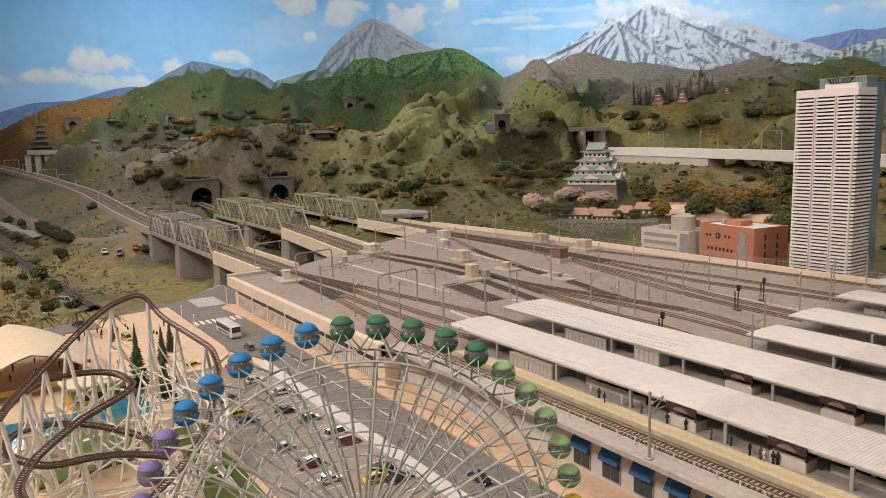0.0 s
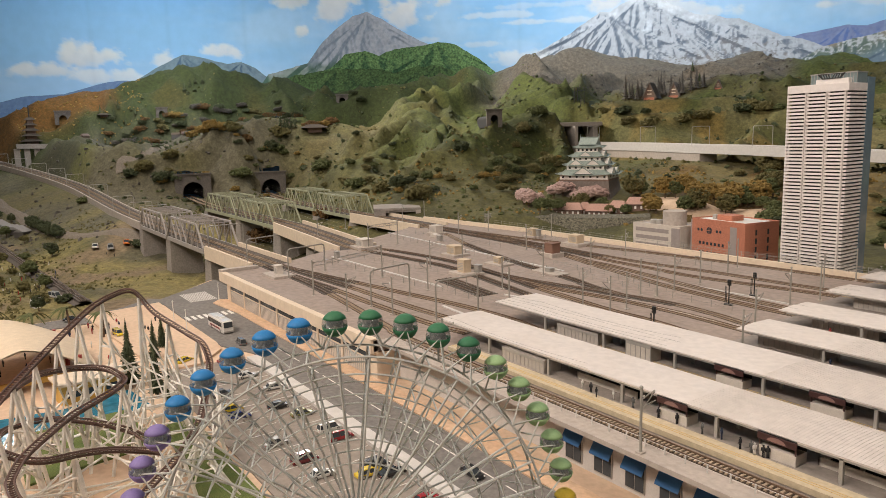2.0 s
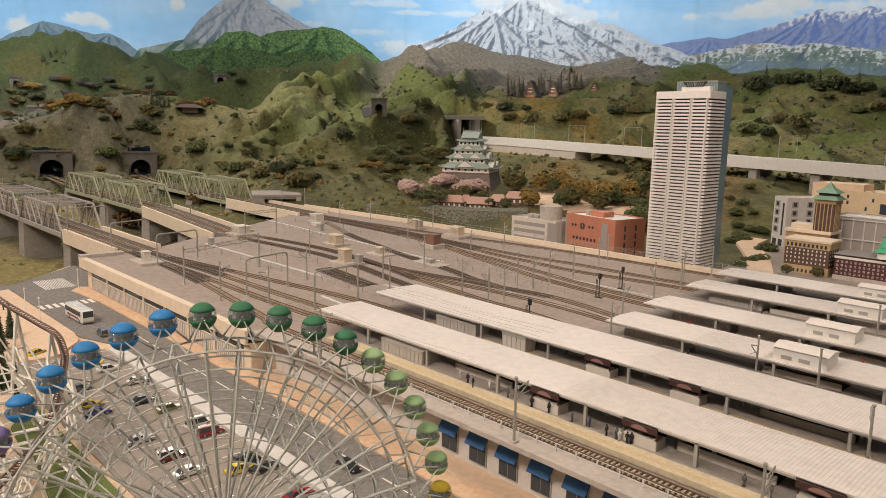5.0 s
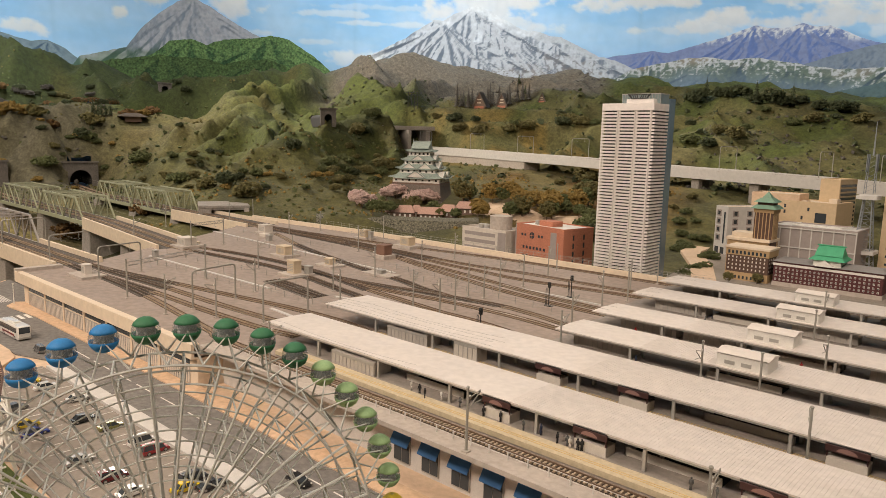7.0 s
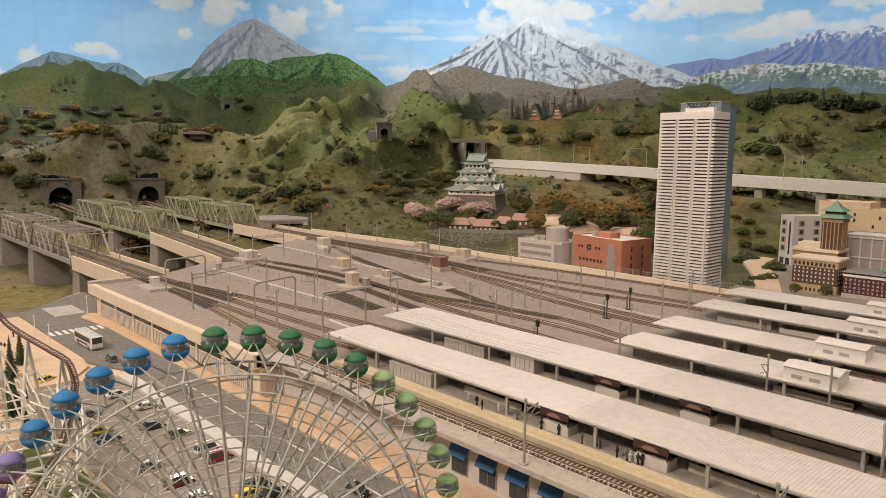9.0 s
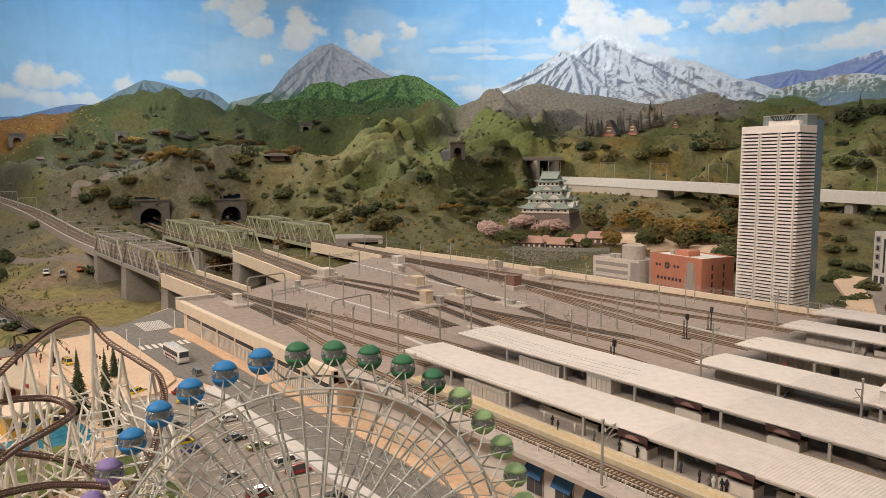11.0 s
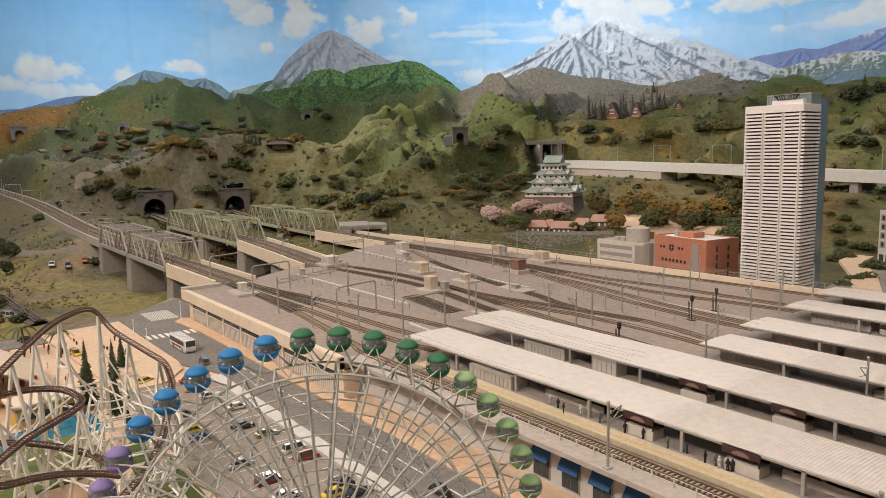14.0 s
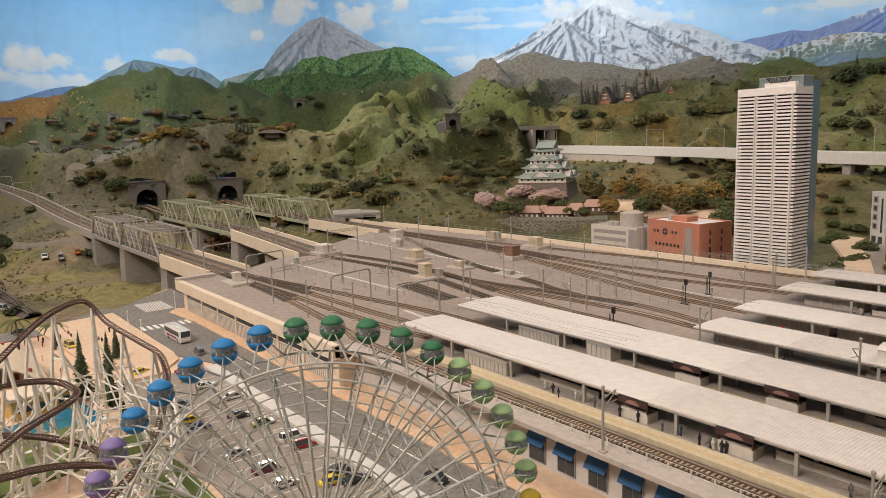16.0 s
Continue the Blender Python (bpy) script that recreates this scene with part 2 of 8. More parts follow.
# ---- land: heights by bearing (degrees left of north) and distance from the viewing place ----
BEARINGS = np.array([4, 11, 18, 25, 32, 39, 46, 53, 60, 67, 74, 81, 88, 95], float)
RINGS = np.array([2.4, 4.0, 5.0, 6.0, 7.0, 8.0, 9.0, 10.0, 11.1])
HEIGHTS = [
    [-.08, -.08, -.08, -.08, -.10, -.16, -.18, -.18, -.18, -.16, -.13, -.13, -.14, -.15],
    [-.05, -.05, -.05, -.05, -.06, -.08, -.13, -.16, -.19, -.20, -.20, -.21, -.20, -.20],
    [.12, .13, .14, .17, .05, .08, .05, .05, .02, -.18, -.22, -.22, -.22, -.22],
    [.30, .31, .33, .36, .16, .20, .13, .20, .16, -.08, -.16, -.20, -.22, -.22],
    [.50, .50, .52, .58, .43, .40, .37, .43, .33, .02, -.03, -.16, -.22, -.20],
    [.70, .70, .72, .78, .78, .76, .70, .64, .58, .36, .28, .24, -.10, -.14],
    [.90, .90, 1.0, 1.03, 1.02, .93, 1.05, .94, .86, .60, .48, .42, .05, .0],
    [1.02, 1.02, 1.12, 1.16, 1.25, 1.10, 1.30, 1.16, 1.02, .88, .76, .60, .30, .25],
    [1.10, 1.13, 1.25, 1.30, 1.50, 1.44, 1.68, 1.44, 1.22, 1.35, 1.60, 1.23, .85, .80],
]
# the skyline of the outermost hills: bearing and slope seen from the viewing place
SKYLINE = [(11.3, .0554), (14.5, .0523), (16.4, .0625), (17.8, .0661), (19.7, .0731), (22, .0733), (23.6, .0733), (25.2, .0682), (26.8, .0768), (29.3, .0802), (30.7, .0806), (32.5, .0897),
           (33.6, .0883), (34.8, .0805), (36.3, .0786), (38.3, .0841), (40.3, .0933), (42.8, .0978), (44.9, .1092), (46.6, .104), (48.8, .0931), (51, .0833), (51.8, .0778), (52.7, .0844), (54.5, .074),
           (57.2, .0678), (59.8, .0637), (62.5, .0587), (64.3, .0556), (66, .0674), (67.6, .0805), (69.3, .072), (70.6, .0796), (71.8, .0907), (73.4, .098), (75, .0943), (77, .0836), (79, .0731), (80.9, .064),
           (82, .0627), (83.1, .0573), (84.7, .0519), (85.6, .0393), (87.6, .0298), (95, .02)]
TABLE = np.array(HEIGHTS)
SKY_B, SKY_S = np.array(SKYLINE).T


def spline_weights(x, xs):
    k = int(np.clip(np.searchsorted(xs, x) - 1, 0, len(xs) - 2))
    t = float(np.clip((x - xs[k]) / (xs[k + 1] - xs[k]), 0, 1))
    w = np.array([-t + 2 * t * t - t ** 3, 2 - 5 * t * t + 3 * t ** 3, t + 4 * t * t - 3 * t ** 3, -t * t + t ** 3]) / 2
    return [int(np.clip(k + i, 0, len(xs) - 1)) for i in (-1, 0, 1, 2)], w


def at(bearing, r, z=0.0):
    a = radians(bearing)
    return Vector((-r * math.sin(a), r * math.cos(a), z))


# the rounded hills and mounds that stand out of the land: bearing, distance, half-width, height
MOUNDS = [(59.0, 7.6, .5, .08), (55.0, 6.4, .4, .07), (62.5, 7.0, .4, .08), (68.0, 8.4, .45, .10), (28.0, 9.6, .5, .06), (20.0, 8.6, .6, .08), (50.0, 8.9, .4, .08), (71.5, 8.0, .4, .10),
          (77, 9.75, .34, .20), (73.2, 9.85, .4, .24), (69.6, 9.95, .34, .22), (81.6, 9.9, .3, .18), (66.4, 9.6, .3, .16), (75.2, 10.25, .26, .14), (63.5, 9.5, .34, .14), (57.5, 9.4, .36, .14), (54.5, 8.6, .3, .10), (60.5, 8.7, .34, .10)]
MOUND_PLACES = [(at(b, r).x, at(b, r).y, w, h) for b, r, w, h in MOUNDS]
# level shelves cut into the slopes: bearing from, to, distance, half-depth, height
SHELVES = [(33.0, 43.5, 8.55, .35, .86), (26.0, 41.0, 7.7, .16, .70), (47.5, 53.5, 8.0, .14, .655), (66.0, 69.5, 9.0, .18, .80), (39.5, 52.0, 4.85, .2, .022)]


def smooth(a, b, x):
    t = min(1.0, max(0.0, (x - a) / (b - a)))
    return t * t * (3 - 2 * t)


# the long viaduct's course: x, y and height of its track
VIA1 = [(-2.9, 1.08), (-3.6, 1.08), (-5.1, 1.085), (-6.3, 1.1, .01), (-7.74, 1.0, .13), (-8.76, .85, .21), (-9.58, .62, .30), (-10.35, .33, .385), (-11.3, -.15, .45)]
VIA_X = [-k[0] for k in VIA1]
VIA_Y, VIA_Z = [k[1] for k in VIA1], [(*k, 0)[2] for k in VIA1]


# the high viaduct's course: bearing, distance and height
FAR_WAY = [(4, 4.8, .30), (10.6, 4.85, .314), (14.5, 4.95, .327), (20.6, 5.2, .343), (25, 5.5, .351), (31.4, 6.1, .376), (36, 6.6, .389), (40.1, 7.1, .405), (45.2, 7.6, .425)]
FAR_B, FAR_R, FAR_Z = np.array(FAR_WAY).T


# the crest of the near hills over the tunnels: bearing and slope seen from the viewing place
CREST = [(58, .004), (62.5, .011), (66, .0155), (69.9, .0245), (72.8, .0168), (75.3, .008), (76.9, -.002), (80, -.004), (81.2, .006), (82.5, .012), (83.6, .008), (85.8, -.02), (88, -.03)]
CREST_B, CREST_S = np.array(CREST).T


def land(x, y, rough=True):
    """The height of the land at a place."""
    b, r = math.degrees(math.atan2(-x, y)), math.hypot(x, y)
    ib, wb = spline_weights(b, BEARINGS)
    ir, wr = spline_weights(r, RINGS)
    z = float(wr @ TABLE[np.ix_(ir, ib)] @ wb)
    for mx, my, w, h in MOUND_PLACES:
        d2 = ((x - mx) ** 2 + (y - my) ** 2) / (w * w)
        if d2 < 6:
            z += h * math.exp(-d2)
    calm = 0.0
    if 58 < b < 88:
        k, cs, cr = smooth(58, 62, b) * (1 - smooth(85.5, 88, b)), float(np.interp(b, CREST_B, CREST_S)), 8.35 + .5 * smooth(78, 82, b)
        crest, hollow = .52 + cr * cs, .46 + (cr + .75) * cs
        line = z + (crest - z) * smooth(cr - 1.0, cr, r)
        line += (hollow - line) * smooth(cr + .06, cr + .6, r)
        z += (line - z) * k * (1 - smooth(9.5, 9.9, r))
        calm = .6 * k * smooth(cr - .8, cr - .1, r) * (1 - smooth(9.4, 9.8, r))
    top = 0.52 + 11.0 * float(np.interp(b, SKY_B, SKY_S))
    z += (top - z) * smooth(9.7, 10.9, r)
    hilly = smooth(0.02, 0.5, z) * smooth(3.2, 6.0, r) * (1 - .8 * smooth(10.2, 10.8, r))
    if rough:
        hilly *= (.5 + .5 * smooth(41, 47, b)) * (1 - calm)
        q = Vector((x, y, 0))
        warp = q + Vector((noise.noise(q * 1.1), noise.noise(q * 1.1 + Vector((5, 3, 1))), 0)) * .35
        ridge = 1 - abs(noise.noise(warp * 1.05)) * 2
        gully = 1 - abs(noise.noise(warp * 2.9)) * 2
        z += hilly * (0.30 * (ridge - 0.55) + 0.13 * (gully - .5) * (.4 + ridge) + 0.05 * noise.noise(q * 3.1) + 0.034 * (.5 - 2 * abs(noise.noise(warp * 6.1))) + 0.011 * (.5 - 2 * abs(noise.noise(q * 12.5))))
        z += (0.012 * noise.noise(q * 13) + 0.024 * noise.noise(q * 5)) * smooth(3, 4.5, r) + 0.005 * noise.noise(q * 30)
    for b0, b1, sr, half, sz in SHELVES:
        k = smooth(b0 - 1, b0 + .6, b) * (1 - smooth(b1 - .6, b1 + 1, b)) * (1 - smooth(half, half * 2.2, abs(r - sr)))
        z += (sz - z) * k
    # beds under the station, the street and the railway cuttings
    inside = smooth(-3.55, -3.25, x) * smooth(-0.9, -0.7, y) * (1 - smooth(2.55, 2.75, y))
    z += (min(z, -0.17) - z) * inside
    city = smooth(-2.9, -2.5, x) * smooth(2.4, 2.6, y) * (1 - smooth(3.6, 4.3, y))
    z += (-0.056 - z) * city
    if x < -4.6 and r < 11:
        vy, vz = float(np.interp(-x, VIA_X, VIA_Y)), float(np.interp(-x, VIA_X, VIA_Z))
        below = max(vz - .045 - .34 * max(0, vy - .10 - y) + .03 * noise.noise(Vector((x * 2.3, y * 2.3, 0))) * min(1, max(0, vy - .1 - y) * 3), -.23)
        k = 1 - smooth(-5.5, -4.9, x)
        if y < vy + .10:
            z = min(z, below) + (below - min(z, below)) * k
        else:
            z = min(z, vz - .05 + 1.9 * (y - vy - .10))
            z = max(z, (vz - .06) * k + z * (1 - k) if y < vy + .5 else z)
    if b < 46.8 and r < 8.6:
        fr, fz = float(np.interp(b, FAR_B, FAR_R)), float(np.interp(b, FAR_B, FAR_Z))
        over = fz - .03 + 1.3 * max(0, r - fr - .12)
        under = fz - .13 - .12 * max(0, fr - .2 - r)
        k = 1 - smooth(44.9, 46.8, b)
        z += (min(z, under if r < fr + .1 else over) - z) * k
    for ty, tx in ((1.94, -7.2), (2.68, -7.05)):
        cut = (1 - smooth(.12, .3, abs(y - ty))) * smooth(tx - .06, tx + .02, x) * (1 - smooth(tx + .9, tx + 1.6, x))
        z += (min(z, -0.012) - z) * cut
        hood = (1 - smooth(.2, .42, abs(y - ty))) * (1 - smooth(tx - .12, tx - .02, x)) * smooth(tx - 1.2, tx - .5, x)
        z += (max(z, .24) - z) * hood
    return z


def build_land():
    bs = np.arange(-4, 99.01, 0.25)
    rs = np.concatenate([np.arange(2.4, 6, .045), np.arange(6, 11.15, .04)])
    verts, tints = [], []
    for r in rs:
        for b in bs:
            p = at(b, r)
            z = land(p.x, p.y)
            verts.append((p.x, p.y, z))
            q = Vector((p.x, p.y, 0))
            n = noise.noise(q * 0.9) * .5 + noise.noise(q * 2.9) * .35
            green, dry, rock, ochre = (0.088, 0.106, 0.024), (0.135, 0.118, 0.042), (0.155, 0.13, 0.10), (0.165, 0.078, 0.016)
            dark, gravel = (0.050, 0.052, 0.018), (0.135, 0.12, 0.092)
            low = 1 - smooth(0.12, 0.5, z + .12 * n)
            c = Vector(green).lerp(Vector(dry), 0.85 * low)
            c = c.lerp(Vector(dark), smooth(.0, .4, noise.noise(q * 2.1 + Vector((9, 2, 0))) + .5 * noise.noise(q * 6.3)) * .6)
            k_rock = smooth(9.0, 9.5, r + .3 * n) * (1 - smooth(50.5, 54.5, b + 2 * n)) * smooth(29, 31, b)
            c = c.lerp(Vector(rock), k_rock)
            k_och = smooth(79.3, 80.8, b + n) * smooth(9.9, 10.3, r) * (1 - smooth(10.9, 11.0, r + n * .3))
            k_och = max(k_och, .8 * (1 - smooth(5, 10, abs(b - 32 + 3 * n))) * smooth(4.2, 4.8, r) * (1 - smooth(6.2, 7.0, r)))
            k_och = max(k_och, .18 * smooth(.15, .5, noise.noise(q * 1.9 + Vector((3, 7, 0)))) * smooth(.2, .5, z))
            c = c.lerp(Vector((.040, .053, .013)), .88 * smooth(50, 56, b) * smooth(9.3, 9.9, r + .2 * n))
            c = c.lerp(Vector((.150, .125, .058)), .7 * smooth(56, 62, b + n) * smooth(7.0, 7.6, r) * (1 - smooth(8.4, 8.8, r)))
            c = c.lerp(Vector((.115, .118, .03)), .75 * smooth(80.4, 81.6, b) * (1 - smooth(84.3, 85.4, b)) * smooth(8.0, 8.4, r) * (1 - smooth(8.9, 9.05, r)))
            c = c.lerp(Vector(ochre), k_och)
            # shade of the town hollow behind the crest, painted into the ground colour
            c = c.lerp(Vector((0.05, 0.047, 0.032)), .75 * smooth(66, 68.5, b + n) * (1 - smooth(84, 87, b + n)) * smooth(8.5, 8.8, r + .2 * n) * (1 - smooth(9.4, 9.8, r + .3 * n)))
            k_gra = smooth(66, 70, b + 3 * n) * (1 - smooth(9.4, 10.0, r)) * smooth(-.1, .35, n + .35 - .5 * smooth(81, 83, b) + .2 * smooth(.3, .0, z))
            c = c.lerp(Vector(gravel), .6 * k_gra)
            # paler dry terraces and the worn grass slope past the tower
            k_ter = (1 - smooth(41, 46, b + n)) * smooth(4.8, 5.4, r) * (1 - smooth(8.9, 9.4, r + .3 * n))
            c = c.lerp(Vector((.165, .145, .062)), .75 * k_ter * smooth(-.3, .2, noise.noise(q * 2.2 + Vector((4, 4, 0)))))
            c = c.lerp(Vector((.23, .165, .05)), k_ter * smooth(29, 32, b) * smooth(6.6, 7.0, r) * (1 - smooth(7.9, 8.2, r)) * smooth(-.2, .3, noise.noise(q * 3.1)))
            # the meadow and bare earth below the long viaduct
            k_mead = smooth(68, 71, b + n) * (1 - smooth(6.2, 7.2, r + n)) * smooth(3.0, 3.4, r)
            c = c.lerp(Vector((.29, .235, .085)), .85 * k_mead * smooth(-.25, .25, noise.noise(q * 1.7 + Vector((1, 8, 0)))))
            c = c.lerp(Vector((.24, .175, .105)), k_mead * smooth(.05, .35, noise.noise(q * 2.6 + Vector((6, 1, 4)))))
            tints.append((*c, 1))
    n = len(bs)
    faces = [(i * n + k, i * n + k + 1, i * n + n + k + 1, i * n + n + k) for i in range(len(rs) - 1) for k in range(n - 1)]
    # leave the tunnel mouths open
    def open_bore(f):
        x, y = verts[f[0]][0] - .03, verts[f[0]][1]
        return any(abs(y - ty - .12 * (tx - x)) < .105 and tx - .34 < x < tx + .02 and verts[f[0]][2] < .25 and verts[f[2]][2] < .29 for ty, tx in ((1.94, -7.2), (2.68, -7.05)))
    faces = [f for f in faces if not open_bore(f)]
    me = bpy.data.meshes.new("ground")
    me.from_pydata(verts, [], faces)
    me.polygons.foreach_set("use_smooth", [True] * len(me.polygons))
    layer = me.color_attributes.new("ground_kind", "FLOAT_COLOR", "POINT")
    layer.data.foreach_set("color", np.array(tints).ravel())
    m = mat("turf", (0.1, 0.1, 0.05), (0.1, 0.1, 0.05), 22, 0.95, .6, speck=0.24, spread=0.34, detail=9, grain=2.6, fine=6)
    nt = m.node_tree
    mix = next(k for k in nt.nodes if k.type == "MIX")
    col = nt.nodes.new("ShaderNodeVertexColor")
    col.layer_name = "ground_kind"
    tone = nt.nodes.new("ShaderNodeHueSaturation")
    tone.inputs["Value"].default_value, tone.inputs["Hue"].default_value = 0.6, 0.51
    nt.links.new(col.outputs[0], mix.inputs[6])
    nt.links.new(col.outputs[0], tone.inputs["Color"])
    nt.links.new(tone.outputs[0], mix.inputs[7])
    # tufts: a coarser relief under the fine one
    fine = next(k for k in nt.nodes if k.type == "BUMP")
    tuft, coarse, where = nt.nodes.new("ShaderNodeTexNoise"), nt.nodes.new("ShaderNodeBump"), next(k for k in nt.nodes if k.type == "NEW_GEOMETRY")
    tuft.inputs["Scale"].default_value, tuft.inputs["Detail"].default_value, tuft.inputs["Roughness"].default_value = 34, 6, .7
    coarse.inputs["Strength"].default_value, coarse.inputs["Distance"].default_value = 1.0, .011
    nt.links.new(where.outputs["Position"], tuft.inputs["Vector"])
    nt.links.new(tuft.outputs["Fac"], coarse.inputs["Height"])
    nt.links.new(coarse.outputs[0], fine.inputs["Normal"])
    me.materials.append(m)
    return tagged(new("ground", me), "moulded grassy hills and valley floor of the layout", "ground", kind="structure")


build_land()
base = Geo().prism([(-14, -6), (6, -6), (6, 14), (-14, 14)], -1.06, -1.0)
whole("floor", base, mat("hall_floor", (0.2, 0.19, 0.18), (0.16, 0.15, 0.14), 3, 0.6), "dark plain hall floor under the layout", "floor", kind="structure")


# ---- the painted backdrop: a curved wall, with the far mountains as low relief on it ----
LATTICE = np.random.RandomState(5).rand(256, 256)


def soft_step(a, b, x):
    t = np.clip((x - a) / (b - a), 0, 1)
    return t * t * (3 - 2 * t)


def grain(x, y):
    """Smooth random values between 0 and 1 over a plane."""
    i, j = np.floor(x).astype(int), np.floor(y).astype(int)
    u, v = x - i, y - j
    u, v = u * u * (3 - 2 * u), v * v * (3 - 2 * v)
    c = lambda a, b: LATTICE[(i + a) % 256, (j + b) % 256]
    return (c(0, 0) * (1 - u) + c(1, 0) * u) * (1 - v) + (c(0, 1) * (1 - u) + c(1, 1) * u) * v


def layers(x, y, n=5, ridged=False, fall=.5):
    total, size, k = 0, 0, 1.0
    for o in range(n):
        g_ = grain(x * 2 ** o + 17.3 * o, y * 2 ** o + 41.7 * o)
        total, size, k = total + k * (1 - np.abs(2 * g_ - 1) if ridged else g_), size + k, k * fall
    return total / size


def blend(a, b, k):
    return np.asarray(a) * (1 - k[..., None]) + np.asarray(b) * k[..., None]


# painted clouds: bearing, slope, half-width in degrees, half-height as slope, strength
CLOUDS_WEST = [(69.5, .218, 1.3, .025, 1), (67.7, .2085, 1.6, .028, 1), (66.5, .185, 1.2, .020, 1), (63.8, .173, 1.5, .027, 1), (58.3, .162, 1.8, .017, 1), (55.1, .183, .8, .012, 1), (66.1, .143, .4, .007, .9),
               (80.8, .108, 2.3, .014, 1), (83.9, .091, 1.9, .011, .9), (80.2, .085, 3.0, .009, .75), (76.6, .104, 1.3, .010, .9), (72.5, .117, 1.5, .0095, .9), (88, .088, 2.5, .009, .8), (92, .12, 2.5, .012, .8)]
CLOUDS_EAST = [(30.9, .178, 2.5, .017, .95), (27.1, .185, 3.0, .018, 1), (23.4, .1475, 2.5, .012, .8), (28.0, .144, .6, .005, .6), (33.5, .204, 1.6, .009, .4),
               (20.5, .155, 3.6, .014, .9), (14.3, .160, 4.0, .021, .95), (17.5, .177, 2.2, .010, .6), (25.3, .144, 2.4, .007, .4), (11.5, .135, 2.0, .008, .5)]
CLOUD_STREAKS = [(47.5, .149, 4.0, .004, .45), (51.1, .159, 3.0, .0045, .4), (56.4, .1305, 1.5, .005, .4), (52.5, .1225, 3.0, .0045, .35), (46, .17, 5, .004, .25)]
PEAK_CLOUDS = [(39.7, .180, 3.6, .042, 1), (41.2, .172, 2.0, .018, .85), (37.4, .158, 2.4, .016, .85), (35.4, .147, 2.0, .010, .6), (49.6, .101, 3.0, .013, .6), (40.5, .20, 2.0, .016, .7)]


def cloud_cover(b, s, groups):
    """How much painted cloud lies at a bearing and slope, and how far below its crown."""
    puff = layers(b * .75 + 3, s * 55 + 9, 6, fall=.58) - .5
    cover, under = np.zeros_like(b), np.zeros_like(b)
    for group in groups:
        for b0, s0, w, h, k in group:
            v = (s - s0) / h
            q = 1 - np.hypot((b - b0) / w, np.where(v < 0, v * 1.35, v))
            d = k * soft_step(-.22, .52, q + 2.7 * puff)
            under = np.where(d > cover, np.clip(.35 - v * .6 - puff, 0, 1), under)
            cover = np.maximum(cover, d)
    return cover, under


# the shade under each painted cloud is mixed into its colour
def cloud_paint(under):
    return blend((.72, .735, .74), (.50, .58, .66), under * .85)


def painted(name, scale, speck, bump=0.15):
    """Paint whose colours lie on the surface, with fine brush grain over them."""
    m = mat(name, (.5, .5, .5), (.5, .5, .5), scale, .95, bump, speck=speck, grain=2.2, fine=5)
    nt = m.node_tree
    mix = next(k for k in nt.nodes if k.type == "MIX")
    col = nt.nodes.new("ShaderNodeVertexColor")
    col.layer_name = "paint"
    nt.links.new(col.outputs[0], mix.inputs[6])
    nt.links.new(col.outputs[0], mix.inputs[7])
    return m


def sheet(name, label, places, colours, material):
    """A smooth painted sheet over a grid of places, row by row."""
    rows, cols = places.shape[:2]
    me = bpy.data.meshes.new(name)
    i, j = np.meshgrid(np.arange(rows - 1), np.arange(cols - 1), indexing="ij")
    a = (i * cols + j).ravel()
    me.from_pydata(places.reshape(-1, 3).tolist(), [], np.stack([a, a + 1, a + cols + 1, a + cols], 1).tolist())
    me.polygons.foreach_set("use_smooth", [True] * len(me.polygons))
    layer = me.color_attributes.new("paint", "FLOAT_COLOR", "POINT")
    layer.data.foreach_set("color", np.concatenate([colours, np.ones((rows, cols, 1))], 2).ravel())
    me.materials.append(material)
    return tagged(new(name, me), label, "backdrop", kind="structure")


WALL_R = 11.9
wall_b = np.concatenate([np.arange(-24, 4, 2.0), np.arange(4, 98, .13), np.arange(98, 125, 2.0)])
wall_z = np.concatenate([[-1.0, .5], np.arange(.9, 3.6, .018), [3.8, 4.2, 4.6]])
sky_b, sky_z = np.meshgrid(wall_b, wall_z)
sky_s = (sky_z - .52) / WALL_R
low_blue, mid_blue, high_blue = (.36, .56, .76), (.30, .545, .79), (.21, .47, .78)
sky_c = blend(blend(low_blue, mid_blue, soft_step(1.3, 1.9, sky_z)), high_blue, soft_step(2.0, 3.2, sky_z))
sky_c = blend(sky_c, (.50, .66, .80), .45 * soft_step(.45, .7, layers(sky_b * .16, sky_s * 26, 4)))
cover, under = cloud_cover(sky_b, sky_s, (CLOUDS_WEST, CLOUDS_EAST, CLOUD_STREAKS, PEAK_CLOUDS))
sky_c = blend(sky_c, (.62, .72, .80), .5 * np.clip(cover * 1.5, 0, 1))
sky_c = np.asarray(sky_c) * (1 - cover[..., None]) + cloud_paint(under) * cover[..., None]
for seam in (80.95, 75.8, 70.4, 61.2, 49.5, 38.6, 27.8, 17.0):
    sky_c *= (1 - .05 * np.exp(-((sky_b - seam) / .16) ** 2))[..., None]
turn_ = np.radians(sky_b)
sheet("backdrop", "curved wall painted as a blue sky with white clouds", np.stack([-WALL_R * np.sin(turn_), WALL_R * np.cos(turn_), sky_z], 2), sky_c, painted("painted_sky", 3, .03, .02))


